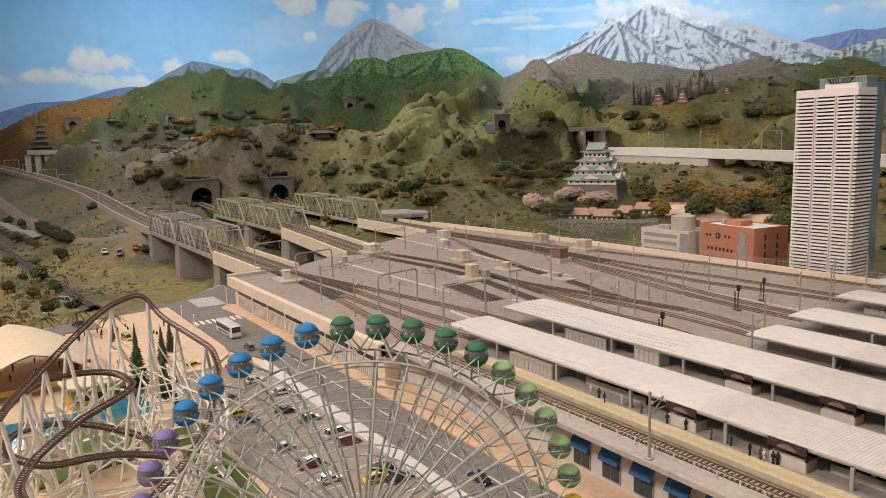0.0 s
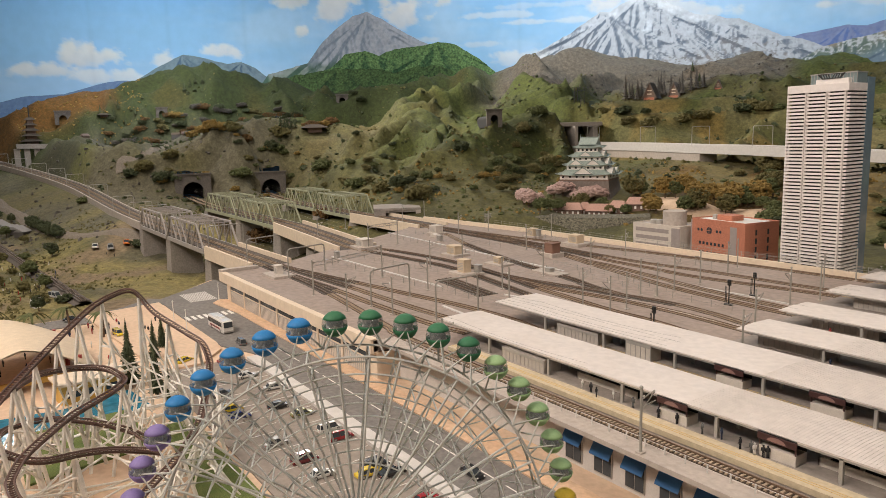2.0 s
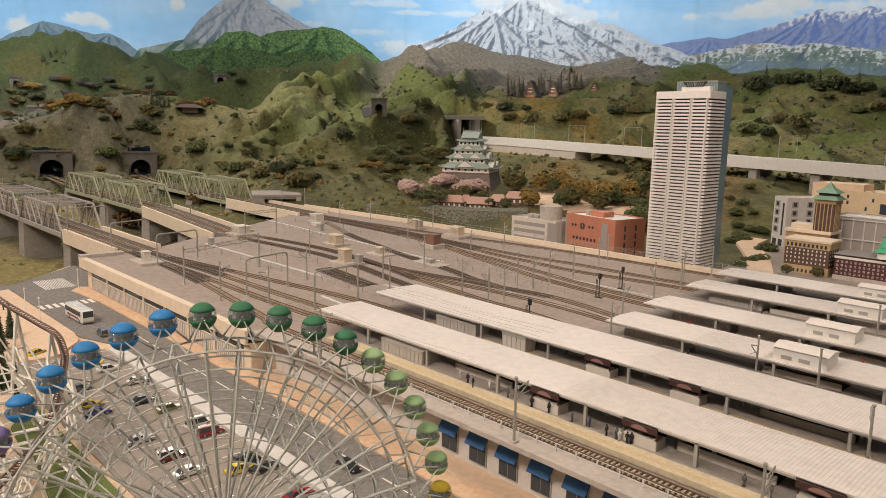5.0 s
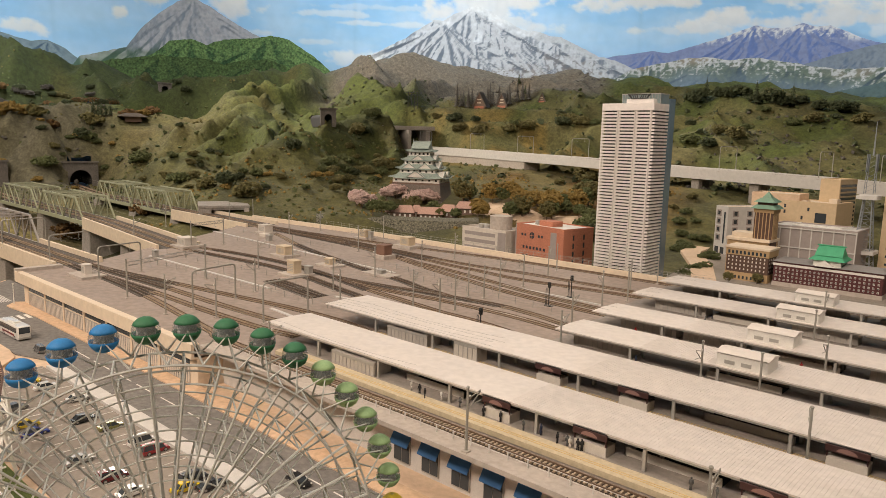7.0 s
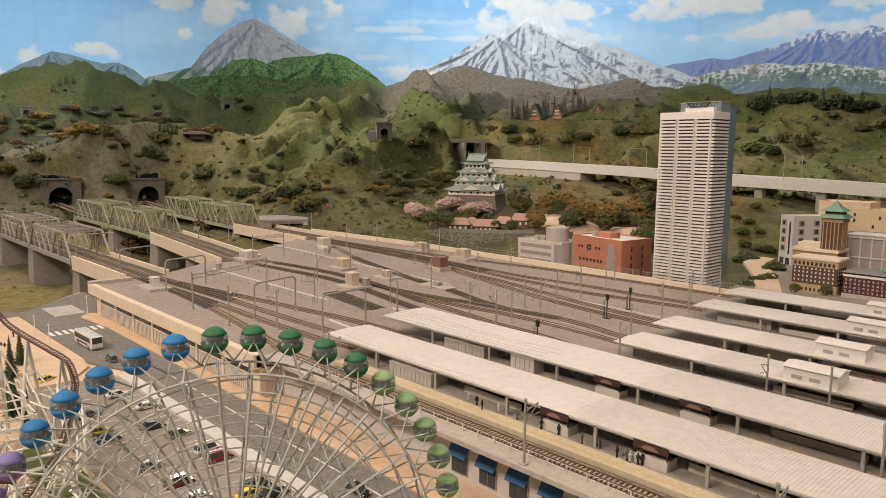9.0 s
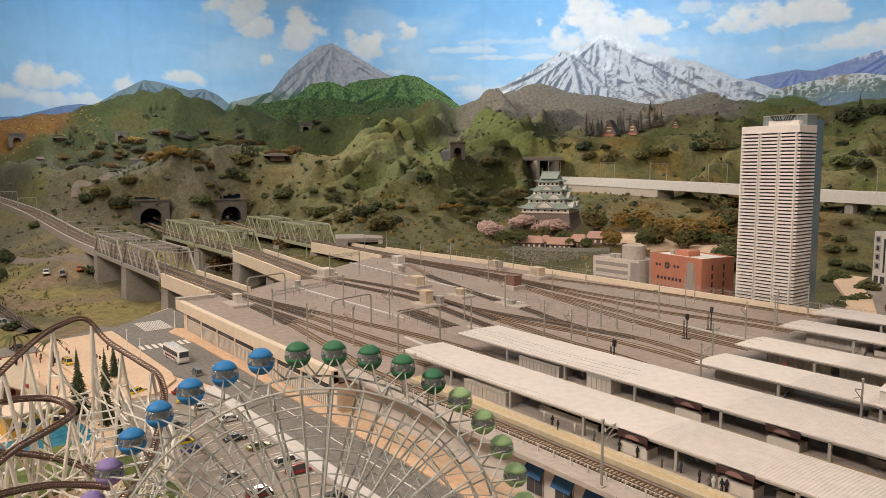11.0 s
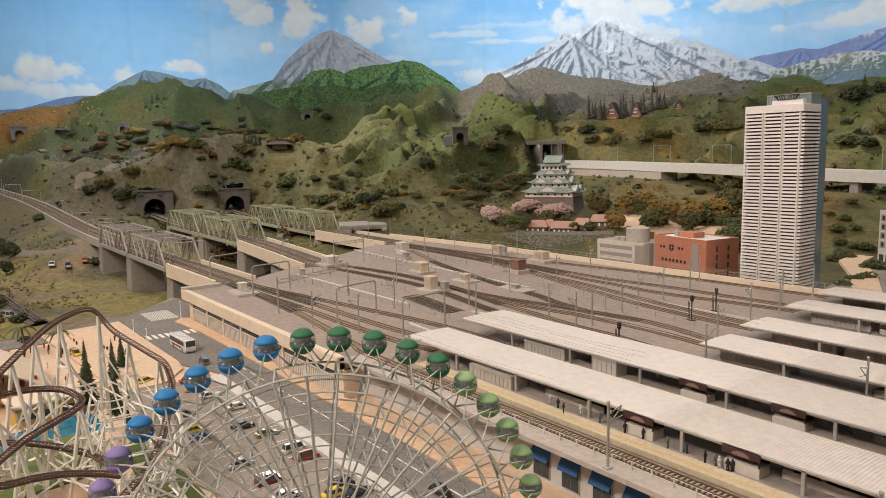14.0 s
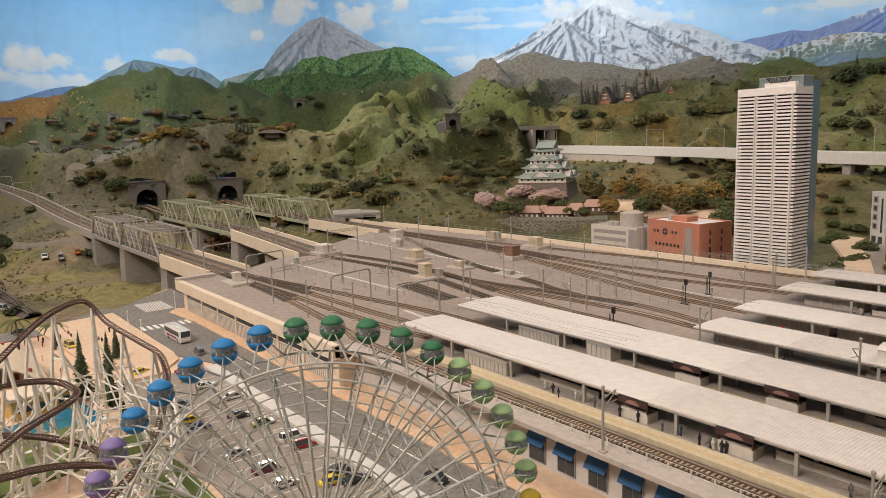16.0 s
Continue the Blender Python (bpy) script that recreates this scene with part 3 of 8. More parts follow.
def mountain(label, skyline, r, depth, paint, material, jag=.012, foot=.9, seed=0, extra=(), cut_=1.15):
    """A far range in low relief: its skyline is bearing and slope seen from the viewing place; spurs run down from its summits."""
    line = sorted(skyline)
    sb, ss = np.array(line).T
    cols, rows = int((sb[-1] - sb[0]) / .08) + 2, 84
    b = np.linspace(sb[0], sb[-1], cols)
    top = .52 + r * np.interp(b, sb, ss) + jag * 2 * (layers(b * 1.6 + seed * 9, b * 0 + seed, 5, fall=.6) - .5)
    t = np.linspace(0, 1, rows)[:, None]
    z = top + (foot - top) * t
    b2 = np.broadcast_to(b, z.shape)
    fall = top - z
    summits = [(sb[k], ss[k]) for k in range(1, len(sb) - 1) if ss[k] >= ss[k - 1] and ss[k] >= ss[k + 1]] + list(extra)
    warp = (layers(b2 * .9 + seed, z * 4.5, 4) - .5)
    form = .30 * fall
    rnd = random.Random(seed * 7 + 3)
    spurs = []
    for k, (pb, ps) in enumerate(summits):
        x0, z0, d0 = pb * .2, .52 + ps * r, .26 if k >= len(summits) - len(extra) else 0.0
        for lean in (rnd.uniform(-1.3, -.7), rnd.uniform(-.3, .3), rnd.uniform(.7, 1.3)):
            spurs.append((x0, z0, lean, d0))
            for j in range(7):
                v = .06 + .10 * j + rnd.uniform(-.03, .03)
                spurs.append((x0 + lean * v, z0 - v, lean + rnd.choice((-1, 1)) * rnd.uniform(.6, 1.2), d0 + .72 * v - .03))
    x = b2 * .2 + .07 * warp
    for x0, z0, lean, d0 in spurs:
        v = z0 - z
        away = np.abs(x - x0 - lean * v - .06 * (layers(v * 6 + x0 * 9, v * 0 + seed, 3) - .5))
        form = np.maximum(form, np.where(v > 0, d0 + .78 * v - cut_ * away, 0))
    form = form + .13 * np.minimum(1, fall / .2) * (layers(b2 * .8 + 30 + seed, z * 4, 5, True, .55) - .5)
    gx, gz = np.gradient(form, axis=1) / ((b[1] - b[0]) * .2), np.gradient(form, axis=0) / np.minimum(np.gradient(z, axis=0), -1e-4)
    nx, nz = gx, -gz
    # one fixed light direction, painted into the mountains' light and dark flanks
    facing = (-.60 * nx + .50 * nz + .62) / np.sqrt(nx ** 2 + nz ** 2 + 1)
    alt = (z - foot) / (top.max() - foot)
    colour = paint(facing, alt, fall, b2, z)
    veil, under_ = cloud_cover(b2, (z - .52) / r, (PEAK_CLOUDS,))
    colour = colour * (1 - veil[..., None]) + cloud_paint(under_) * veil[..., None]
    reach = r - depth * form / max(form.max(), .01)
    a = np.radians(b2)
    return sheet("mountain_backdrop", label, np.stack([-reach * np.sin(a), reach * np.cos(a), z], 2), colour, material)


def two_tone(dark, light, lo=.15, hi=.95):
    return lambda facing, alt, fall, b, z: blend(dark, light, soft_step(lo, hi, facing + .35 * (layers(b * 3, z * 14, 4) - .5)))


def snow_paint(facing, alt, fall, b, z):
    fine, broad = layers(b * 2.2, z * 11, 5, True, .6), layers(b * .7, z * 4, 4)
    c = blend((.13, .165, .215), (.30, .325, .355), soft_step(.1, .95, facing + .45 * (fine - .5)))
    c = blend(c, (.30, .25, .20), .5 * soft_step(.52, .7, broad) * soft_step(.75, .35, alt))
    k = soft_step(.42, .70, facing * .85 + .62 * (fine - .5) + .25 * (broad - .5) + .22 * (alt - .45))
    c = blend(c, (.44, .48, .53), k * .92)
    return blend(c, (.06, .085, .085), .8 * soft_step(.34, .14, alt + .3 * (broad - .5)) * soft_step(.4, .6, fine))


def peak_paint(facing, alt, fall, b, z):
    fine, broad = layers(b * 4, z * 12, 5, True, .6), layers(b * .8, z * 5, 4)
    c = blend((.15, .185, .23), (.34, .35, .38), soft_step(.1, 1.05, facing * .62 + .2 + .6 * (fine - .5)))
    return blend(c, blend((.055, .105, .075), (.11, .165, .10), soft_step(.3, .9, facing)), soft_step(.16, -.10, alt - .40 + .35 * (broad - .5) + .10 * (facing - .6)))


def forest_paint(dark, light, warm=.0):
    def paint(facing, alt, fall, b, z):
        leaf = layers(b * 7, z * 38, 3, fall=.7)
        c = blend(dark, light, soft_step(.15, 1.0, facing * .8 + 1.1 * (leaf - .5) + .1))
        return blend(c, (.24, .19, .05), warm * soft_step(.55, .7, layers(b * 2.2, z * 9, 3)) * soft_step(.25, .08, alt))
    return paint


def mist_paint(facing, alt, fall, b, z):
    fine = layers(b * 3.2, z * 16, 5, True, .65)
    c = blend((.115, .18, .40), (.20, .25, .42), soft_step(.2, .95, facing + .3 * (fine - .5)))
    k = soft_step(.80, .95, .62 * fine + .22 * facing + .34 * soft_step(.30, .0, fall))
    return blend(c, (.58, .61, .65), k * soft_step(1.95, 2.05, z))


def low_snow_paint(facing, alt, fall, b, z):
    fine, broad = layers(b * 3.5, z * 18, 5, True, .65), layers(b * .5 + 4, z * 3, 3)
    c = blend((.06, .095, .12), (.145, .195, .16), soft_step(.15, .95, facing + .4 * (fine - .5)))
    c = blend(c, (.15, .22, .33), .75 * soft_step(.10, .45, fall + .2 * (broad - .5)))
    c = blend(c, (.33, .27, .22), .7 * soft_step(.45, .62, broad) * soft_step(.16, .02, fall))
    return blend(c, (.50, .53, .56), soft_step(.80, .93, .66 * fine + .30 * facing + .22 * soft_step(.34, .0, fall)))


FINE_PAINT, LEAF_PAINT = painted("painted_mountain", 9, .10), painted("painted_forest", 17, .5, .4)
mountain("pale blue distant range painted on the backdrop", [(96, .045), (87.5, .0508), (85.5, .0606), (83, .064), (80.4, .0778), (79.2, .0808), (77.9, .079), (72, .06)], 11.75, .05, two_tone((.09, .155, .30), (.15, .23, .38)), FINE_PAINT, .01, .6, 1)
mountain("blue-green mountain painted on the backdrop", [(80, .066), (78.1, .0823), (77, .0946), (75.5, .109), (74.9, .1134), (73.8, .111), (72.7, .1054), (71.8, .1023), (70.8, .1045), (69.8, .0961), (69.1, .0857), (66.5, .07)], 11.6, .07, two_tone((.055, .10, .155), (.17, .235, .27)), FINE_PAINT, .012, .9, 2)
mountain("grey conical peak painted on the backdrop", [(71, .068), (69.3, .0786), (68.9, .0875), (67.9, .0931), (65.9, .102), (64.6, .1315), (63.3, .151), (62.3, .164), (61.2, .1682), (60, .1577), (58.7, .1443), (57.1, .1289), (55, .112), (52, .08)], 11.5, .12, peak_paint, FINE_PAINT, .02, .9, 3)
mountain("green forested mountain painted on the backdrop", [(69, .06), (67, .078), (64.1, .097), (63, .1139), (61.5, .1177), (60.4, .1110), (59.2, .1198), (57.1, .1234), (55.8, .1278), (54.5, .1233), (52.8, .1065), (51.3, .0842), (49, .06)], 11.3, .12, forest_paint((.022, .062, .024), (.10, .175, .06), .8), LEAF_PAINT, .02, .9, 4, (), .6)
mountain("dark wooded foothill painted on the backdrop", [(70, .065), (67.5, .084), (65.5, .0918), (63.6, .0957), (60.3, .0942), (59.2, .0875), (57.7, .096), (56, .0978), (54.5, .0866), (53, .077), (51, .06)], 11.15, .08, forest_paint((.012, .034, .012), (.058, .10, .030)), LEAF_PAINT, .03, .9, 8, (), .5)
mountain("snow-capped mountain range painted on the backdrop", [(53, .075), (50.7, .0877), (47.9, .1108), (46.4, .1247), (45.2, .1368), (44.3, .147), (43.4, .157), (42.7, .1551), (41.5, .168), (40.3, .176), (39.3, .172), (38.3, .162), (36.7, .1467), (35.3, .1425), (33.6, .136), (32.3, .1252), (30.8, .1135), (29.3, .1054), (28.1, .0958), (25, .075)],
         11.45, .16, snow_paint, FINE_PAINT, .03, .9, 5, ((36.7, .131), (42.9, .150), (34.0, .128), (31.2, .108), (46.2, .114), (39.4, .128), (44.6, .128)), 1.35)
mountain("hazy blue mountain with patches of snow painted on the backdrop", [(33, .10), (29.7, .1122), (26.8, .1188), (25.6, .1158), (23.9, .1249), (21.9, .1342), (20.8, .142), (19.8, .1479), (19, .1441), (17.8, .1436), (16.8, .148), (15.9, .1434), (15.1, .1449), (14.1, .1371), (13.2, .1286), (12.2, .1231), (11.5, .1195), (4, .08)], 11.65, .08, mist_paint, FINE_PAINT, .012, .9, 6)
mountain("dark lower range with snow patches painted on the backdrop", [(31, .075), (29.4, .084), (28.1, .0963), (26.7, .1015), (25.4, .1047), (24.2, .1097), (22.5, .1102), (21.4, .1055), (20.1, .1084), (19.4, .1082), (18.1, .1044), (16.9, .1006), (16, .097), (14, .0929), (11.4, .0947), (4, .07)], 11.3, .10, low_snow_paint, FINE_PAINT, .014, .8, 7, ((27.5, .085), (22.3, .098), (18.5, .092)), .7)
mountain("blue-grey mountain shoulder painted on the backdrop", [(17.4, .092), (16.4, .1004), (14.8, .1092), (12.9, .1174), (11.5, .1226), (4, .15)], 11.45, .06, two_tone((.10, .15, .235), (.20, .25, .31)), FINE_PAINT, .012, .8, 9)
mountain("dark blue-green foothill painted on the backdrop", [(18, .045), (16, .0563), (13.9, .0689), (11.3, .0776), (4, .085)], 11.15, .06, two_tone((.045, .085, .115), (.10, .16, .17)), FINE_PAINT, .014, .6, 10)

# hall behind and above the viewer
hall = plain("hall_wall", (0.30, 0.29, 0.27), 0.9)
whole("wall_south", Geo().box(-12.2, -3.2, -1, 5.2, -3.0, 4.6), hall, "plain dark hall wall behind the viewing place", "wall", kind="structure")
whole("wall_east", Geo().box(5.0, -3.0, -1, 5.2, 11.2, 4.6), hall, "plain dark hall wall", "wall", kind="structure")
whole("ceiling", Geo().box(-12.4, -3.2, 4.6, 5.2, 12.4, 4.7), hall, "plain dark hall ceiling", "ceiling", kind="structure")
# ---- plants ----
def leaf_mat(name, one, two):
    return mat(name, one, two, 60, 0.95, 0.6, speck=0.5)


LEAF = {
    "olive": leaf_mat("olive_leaves", (0.095, 0.088, 0.030), (0.165, 0.140, 0.055)),
    "green": leaf_mat("green_leaves", (0.060, 0.080, 0.028), (0.125, 0.130, 0.050)),
    "dark": leaf_mat("dark_leaves", (0.035, 0.048, 0.022), (0.075, 0.085, 0.038)),
    "autumn": leaf_mat("autumn_leaves", (0.17, 0.085, 0.028), (0.115, 0.075, 0.032)),
    "gold": leaf_mat("golden_leaves", (0.30, 0.19, 0.05), (0.19, 0.135, 0.04)),
    "grey": leaf_mat("bare_grey_twigs", (0.12, 0.105, 0.09), (0.075, 0.068, 0.06)),
    "cherry": leaf_mat("cherry_blossom", (0.62, 0.46, 0.42), (0.52, 0.37, 0.33)),
}


def crown(radius, height, lift, clumps, size, seed):
    """Many small ragged clumps on an uneven rounded form, with gaps."""
    rnd, g = random.Random(seed), Geo()
    lobes = [(rnd.uniform(-.5, .5) * radius, rnd.uniform(-.5, .5) * radius, rnd.uniform(.25, .8) * height, rnd.uniform(.45, .8)) for _ in range(5)] + [(0, 0, height * .5, .9)]
    for i in range(clumps):
        cx, cy, cz, k = lobes[i % len(lobes)]
        u, v = rnd.uniform(0, 2 * math.pi), rnd.uniform(-.8, 1)
        s = math.sqrt(1 - v * v) * rnd.uniform(.7, 1.08)
        c = (cx + radius * k * s * math.cos(u), cy + radius * k * s * math.sin(u), lift + cz + height * .5 * k * v)
        r = size * rnd.uniform(.6, 1.3)
        n0 = len(g.v)
        g.ball(c, r, r * rnd.uniform(.7, 1.2), r * rnd.uniform(.5, .9), 5, 3)
        for j in range(n0, len(g.v)):
            x, y, z = g.v[j]
            g.v[j] = (x + rnd.uniform(-.4, .4) * r, y + rnd.uniform(-.4, .4) * r, z + rnd.uniform(-.35, .35) * r)
    return g


def trunk(height, radius, limbs, seed):
    rnd, g = random.Random(seed), Geo()
    g.tube([(0, 0, -.01), (rnd.uniform(-.1, .1) * radius * 4, 0, height * .5), (0, 0, height)], radius, 6, radius * .5)
    for k in range(limbs):
        a, z = rnd.uniform(0, 6.3), height * rnd.uniform(.45, .9)
        g.tube([(0, 0, z), (math.cos(a) * height * .3, math.sin(a) * height * .3, z + height * .3)], radius * .5, 5, radius * .2)
    return g


def conifer(height, radius, seed, tiers=9, arms=7):
    rnd, g = random.Random(seed), Geo()
    for i in range(tiers):
        t = i / (tiers - 1)
        z, r, d = height * (.10 + .87 * t), radius * (1.02 - t) * rnd.uniform(.86, 1.1) + .002, height * 1.1 / tiers
        for k in range(arms):
            a = 2 * math.pi * (k + rnd.random() * .8) / arms
            f = rnd.uniform(.7, 1.15)
            p = Vector((math.cos(a) * r * f, math.sin(a) * r * f, z - d * .5))
            side_ = Vector((-math.sin(a), math.cos(a), 0)) * r * 2.4 / arms
            top = Vector((0, 0, z + d * .8))
            mid = p * .55 + Vector((0, 0, z * .45 + d * .3))
            g.add([top, mid + side_, p, mid - side_, mid - Vector((0, 0, d * .45))], [(0, 1, 2), (0, 2, 3), (1, 4, 2), (2, 4, 3), (0, 4, 1), (0, 3, 4)])
    return g


PLANT = {}
for kind_, n in (("olive", 3), ("green", 3), ("dark", 2), ("autumn", 2), ("gold", 2), ("cherry", 2), ("grey", 1)):
    for i in range(n):
        seed = hash((len(kind_), i)) % 1000 + ord(kind_[0])
        PLANT[kind_, i] = (crown(.5, .75, .28, 300, .070, seed).mesh("crown", LEAF[kind_]), trunk(.5, .045, 4, seed).mesh("trunk", "trunk"),
                           crown(.55, .6, .02, 230, .080, seed + 7).mesh("crown", LEAF[kind_]))
for i in range(2):
    PLANT["fir", i] = (conifer(1, .17, 81 + i, 24, 13).mesh("crown", LEAF["dark"]), trunk(.3, .02, 0, i).mesh("trunk", "trunk"), conifer(1, .2, 91 + i, 20, 11).mesh("crown", LEAF["dark"]))
    PLANT["conifer", i] = (conifer(1, .26, 31 + i).mesh("crown", LEAF["dark"]), trunk(.3, .03, 0, i).mesh("trunk", "trunk"), conifer(1, .24, 61 + i).mesh("crown", LEAF["grey"]))


def plant(name, label, category, kind_, x, y, z, height, bush=False, group="", wide=1.0):
    i = random.randrange(len([k for k in PLANT if k[0] == kind_]))
    full, stem, low = PLANT[kind_, i]
    t = thing(name, label, category, pose(x, y, z, 0, 0, random.uniform(0, 360)) @ Matrix.Diagonal((height * wide, height * wide, height, 1)), group)
    part("crown", low if bush else full, None, t)
    if not bush or kind_ == "conifer":
        part("trunk", stem, None, t)
    return t


def meet(bearing, slope, r=3.0):
    """Where the land, seen from the viewing place along a bearing, lies at that slope."""
    while r < 11.0:
        p = at(bearing, r)
        z = land(p.x, p.y)
        if .52 + slope * r <= z:
            return p.x, p.y, z
        r += max(.015, min(.3, (.52 + slope * r - z) * 2))
    p = at(bearing, 10.95)
    return p.x, p.y, land(p.x, p.y)


BUSHES_CENTRE = [(75.9, -.019), (76.4, -.023), (71.5, -.045), (68.9, -.008), (68.2, -.001), (69.2, -.018), (65.4, -.038), (68.6, -.024), (63.3, -.06), (62.8, -.064), (60.6, -.07), (57, -.054), (57.1, -.076), (57.7, -.082), (54.2, -.02),
                 (51.4, -.039), (49.5, -.051), (48.6, -.002), (49.3, .004), (48.3, .021), (47.3, -.041), (59.2, -.065), (76.1, -.058), (78.3, -.041), (79.1, -.044), (77.2, -.053), (62.5, .04), (61.9, .034)]
for b, s in BUSHES_CENTRE:
    plant("bush", "dark olive scrub bush on the hillside", "bush", random.choice(("olive", "olive", "green", "dark")), *meet(b, s - .004), random.uniform(.10, .17), True, "hillside bushes")
BUSHES_RIGHT = [(41.7, .014), (43, .009), (41.3, .011), (40, .012), (37.4, .009), (36.9, .012), (35.8, .007), (33.1, .014), (32.6, .015), (31.8, .017), (39.8, -.015), (31.1, -.052), (31.5, .025), (30.7, .021), (36.5, -.1), (31, -.117), (30.4, -.131),
                (23.8, .026), (21.8, .016), (19.8, .02), (16.9, .028), (15.5, .032), (14.1, .036), (12.7, .032), (18.8, .042), (23.7, .001), (22.5, -.004), (20.5, .006)]
for b, s in BUSHES_RIGHT:
    plant("bush", "low olive bush on the terraced hillside", "bush", random.choice(("olive", "green", "dark")), *meet(b, s - .003), random.uniform(.08, .15), True, "terrace bushes", 1.2)
BUSHES_CITY = [(24.1, -.142), (23.7, -.134), (23.4, -.14), (22.9, -.167), (23.4, -.176), (22.2, -.165), (21.8, -.152), (22.8, -.103), (24, -.108), (22.9, -.125), (22.1, -.127), (23.7, -.092), (23.8, -.123)]
for b, s in BUSHES_CITY:
    plant("bush", "small rounded green park bush", "bush", "green", *meet(b, s, 2.95), random.uniform(.04, .07), True, "city park bushes", 1.3)
CASTLE_TREES = [(48, -.103), (47.3, -.099), (46.6, -.102), (44.9, -.102), (43.2, -.105), (42.6, -.108), (41.4, -.108), (40.8, -.081), (39.5, -.1), (39.1, -.104), (40.2, -.077), (38.1, -.077), (37.7, -.083), (36.1, -.095), (36.5, -.081), (34.1, -.107), (32.6, -.096), (32.2, -.088), (31.6, -.099), (30.8, -.11), (31.1, -.067)]
for b, s in CASTLE_TREES:
    plant("tree", "rounded green and gold tree below the castle", "tree", random.choice(("green", "gold", "olive", "green")), *meet(b, s - .006, 3.9), random.uniform(.075, .12), False, "castle park trees", 1.0)
CHERRIES = [(48.9, -.096), (49.3, -.093), (48.2, -.093), (46.9, -.085), (46.2, -.082), (44.4, -.09), (43.8, -.088), (45.1, -.09), (43.2, -.088), (44.8, -.086), (43.5, -.084)]
for b, s in CHERRIES:
    plant("cherry_tree", "pink cherry tree in full blossom", "tree", "cherry", *meet(b, s - .004, 3.9), random.uniform(.08, .11), False, "cherry trees", 1.35)
AUTUMN_TREES = [(65.9, .015), (65, .017), (64.4, .02), (75.1, .011), (73.3, .007), (72.9, .01), (73.9, .011), (71.7, .006), (75.7, .013), (74.6, .007), (72.3, .01), (70.9, 0), (65.2, -.108), (70.1, -.137)]
for b, s in AUTUMN_TREES:
    plant("tree", "reddish brown autumn tree", "tree", random.choice(("autumn", "gold", "olive")), *meet(b, s), random.uniform(.10, .16), True, "autumn trees", 1.1)
CONIFERS_LEFT = [(85.7, -.095), (85.5, -.098), (85.3, -.1), (85.1, -.102), (84.9, -.105), (84.7, -.107), (84.4, -.108), (84.2, -.111)]
for b, s in CONIFERS_LEFT:
    plant("conifer", "dark conifer in a row along a dirt road", "tree", "dark", *meet(b, s), random.uniform(.11, .14), True, "roadside conifers", .8)
CONIFERS_FAR = [(80.8, .033), (79.9, .033), (79.6, .033), (79.2, .015), (78.5, .016), (68.2, .016), (67.9, .017), (67.7, .015), (67.4, .015), (67.1, .017), (74.6, .063), (74.2, .069), (73.7, .073), (75, .055), (36.7, .065), (36.2, .061)]
for b, s in CONIFERS_FAR:
    plant("conifer", "slim dark conifer on the hillside", "tree", "conifer", *meet(b, s), random.uniform(.11, .17), False, "hillside conifers")
GREY_CONIFERS = [(41.5, .041), (41.2, .042), (41, .042), (40.6, .041), (39.1, .043), (38.7, .044), (38.2, .045), (37.6, .045), (37.4, .045), (36.8, .049), (35.9, .053), (40.3, .044), (38.9, .049), (36.4, .051)]
for b, s in GREY_CONIFERS:
    p = meet(b, s)
    i = random.randrange(2)
    t = thing("bare_conifer", "grey leafless conifer beside the chalets", "tree", pose(*p, 0, 0, random.uniform(0, 360)) @ Matrix.Diagonal((.2, .2, random.uniform(.2, .3), 1)), "bare conifers")
    part("crown", PLANT["conifer", i][2], None, t)
    part("trunk", PLANT["conifer", i][1], None, t)
RIDGE_TREES = [(23.3, .061), (22.8, .064), (22, .063), (21.3, .061), (20.4, .064), (19.4, .057), (19.3, .059), (18.3, .054), (17.6, .056), (17, .054), (16.6, .057), (23.7, .055), (15.2, .05), (14.2, .048), (13.5, .046)]
for k, (b, s) in enumerate(RIDGE_TREES):
    tall = k in (1, 5, 9)
    plant("conifer" if tall else "bush", "dark conifer on the ridge" if tall else "dark scrub on the ridge", "tree" if tall else "bush", "conifer" if tall else "dark", *meet(b, s - .006), .24 if tall else random.uniform(.13, .21), not tall, "ridge trees", 1.1)
LEFT_TREES = [(79, -.132), (77.6, -.134), (87, -.088), (87.8, -.084), (86.4, -.114), (87.4, -.105), (87.9, -.132), (86.8, -.176), (85.8, -.189), (87.3, -.15), (84.8, -.134), (82.6, -.07), (86.6, -.134), (86.2, -.156), (85.4, -.173), (84.4, -.193), (86, -.2), (88.3, -.166)]
for b, s in LEFT_TREES:
    plant("tree", "dull green tree on the valley floor", "tree", random.choice(("olive", "green", "dark")), *meet(b, s, 2.9), random.uniform(.05, .09), random.random() < .5, "valley trees", 1.1)

def town_spot():
    b = random.uniform(66.5, 80.5)
    return meet(b, float(np.interp(b, CREST_B, CREST_S)) + random.uniform(.0, .014), 8.9)


for k in range(60):
    plant("tree", "dark brown-green tree beside the valley town", "tree", random.choice(("dark", "olive", "grey", "dark", "autumn")), *town_spot(), random.uniform(.07, .12), True, "town trees", 1.2)
for k in range(70):
    plant("bush", "small scrub bush on the lower slope", "bush", random.choice(("olive", "green", "dark", "gold")), *meet(random.uniform(43.5, 79), random.uniform(-.075, -.02)), random.uniform(.035, .08), True, "scrub bushes", 1.2)
for k in range(26):
    plant("bush", "small scrub bush under the high viaduct", "bush", random.choice(("olive", "gold", "dark")), *meet(random.uniform(22, 42), random.uniform(-.10, -.045)), random.uniform(.03, .07), True, "scrub bushes", 1.2)
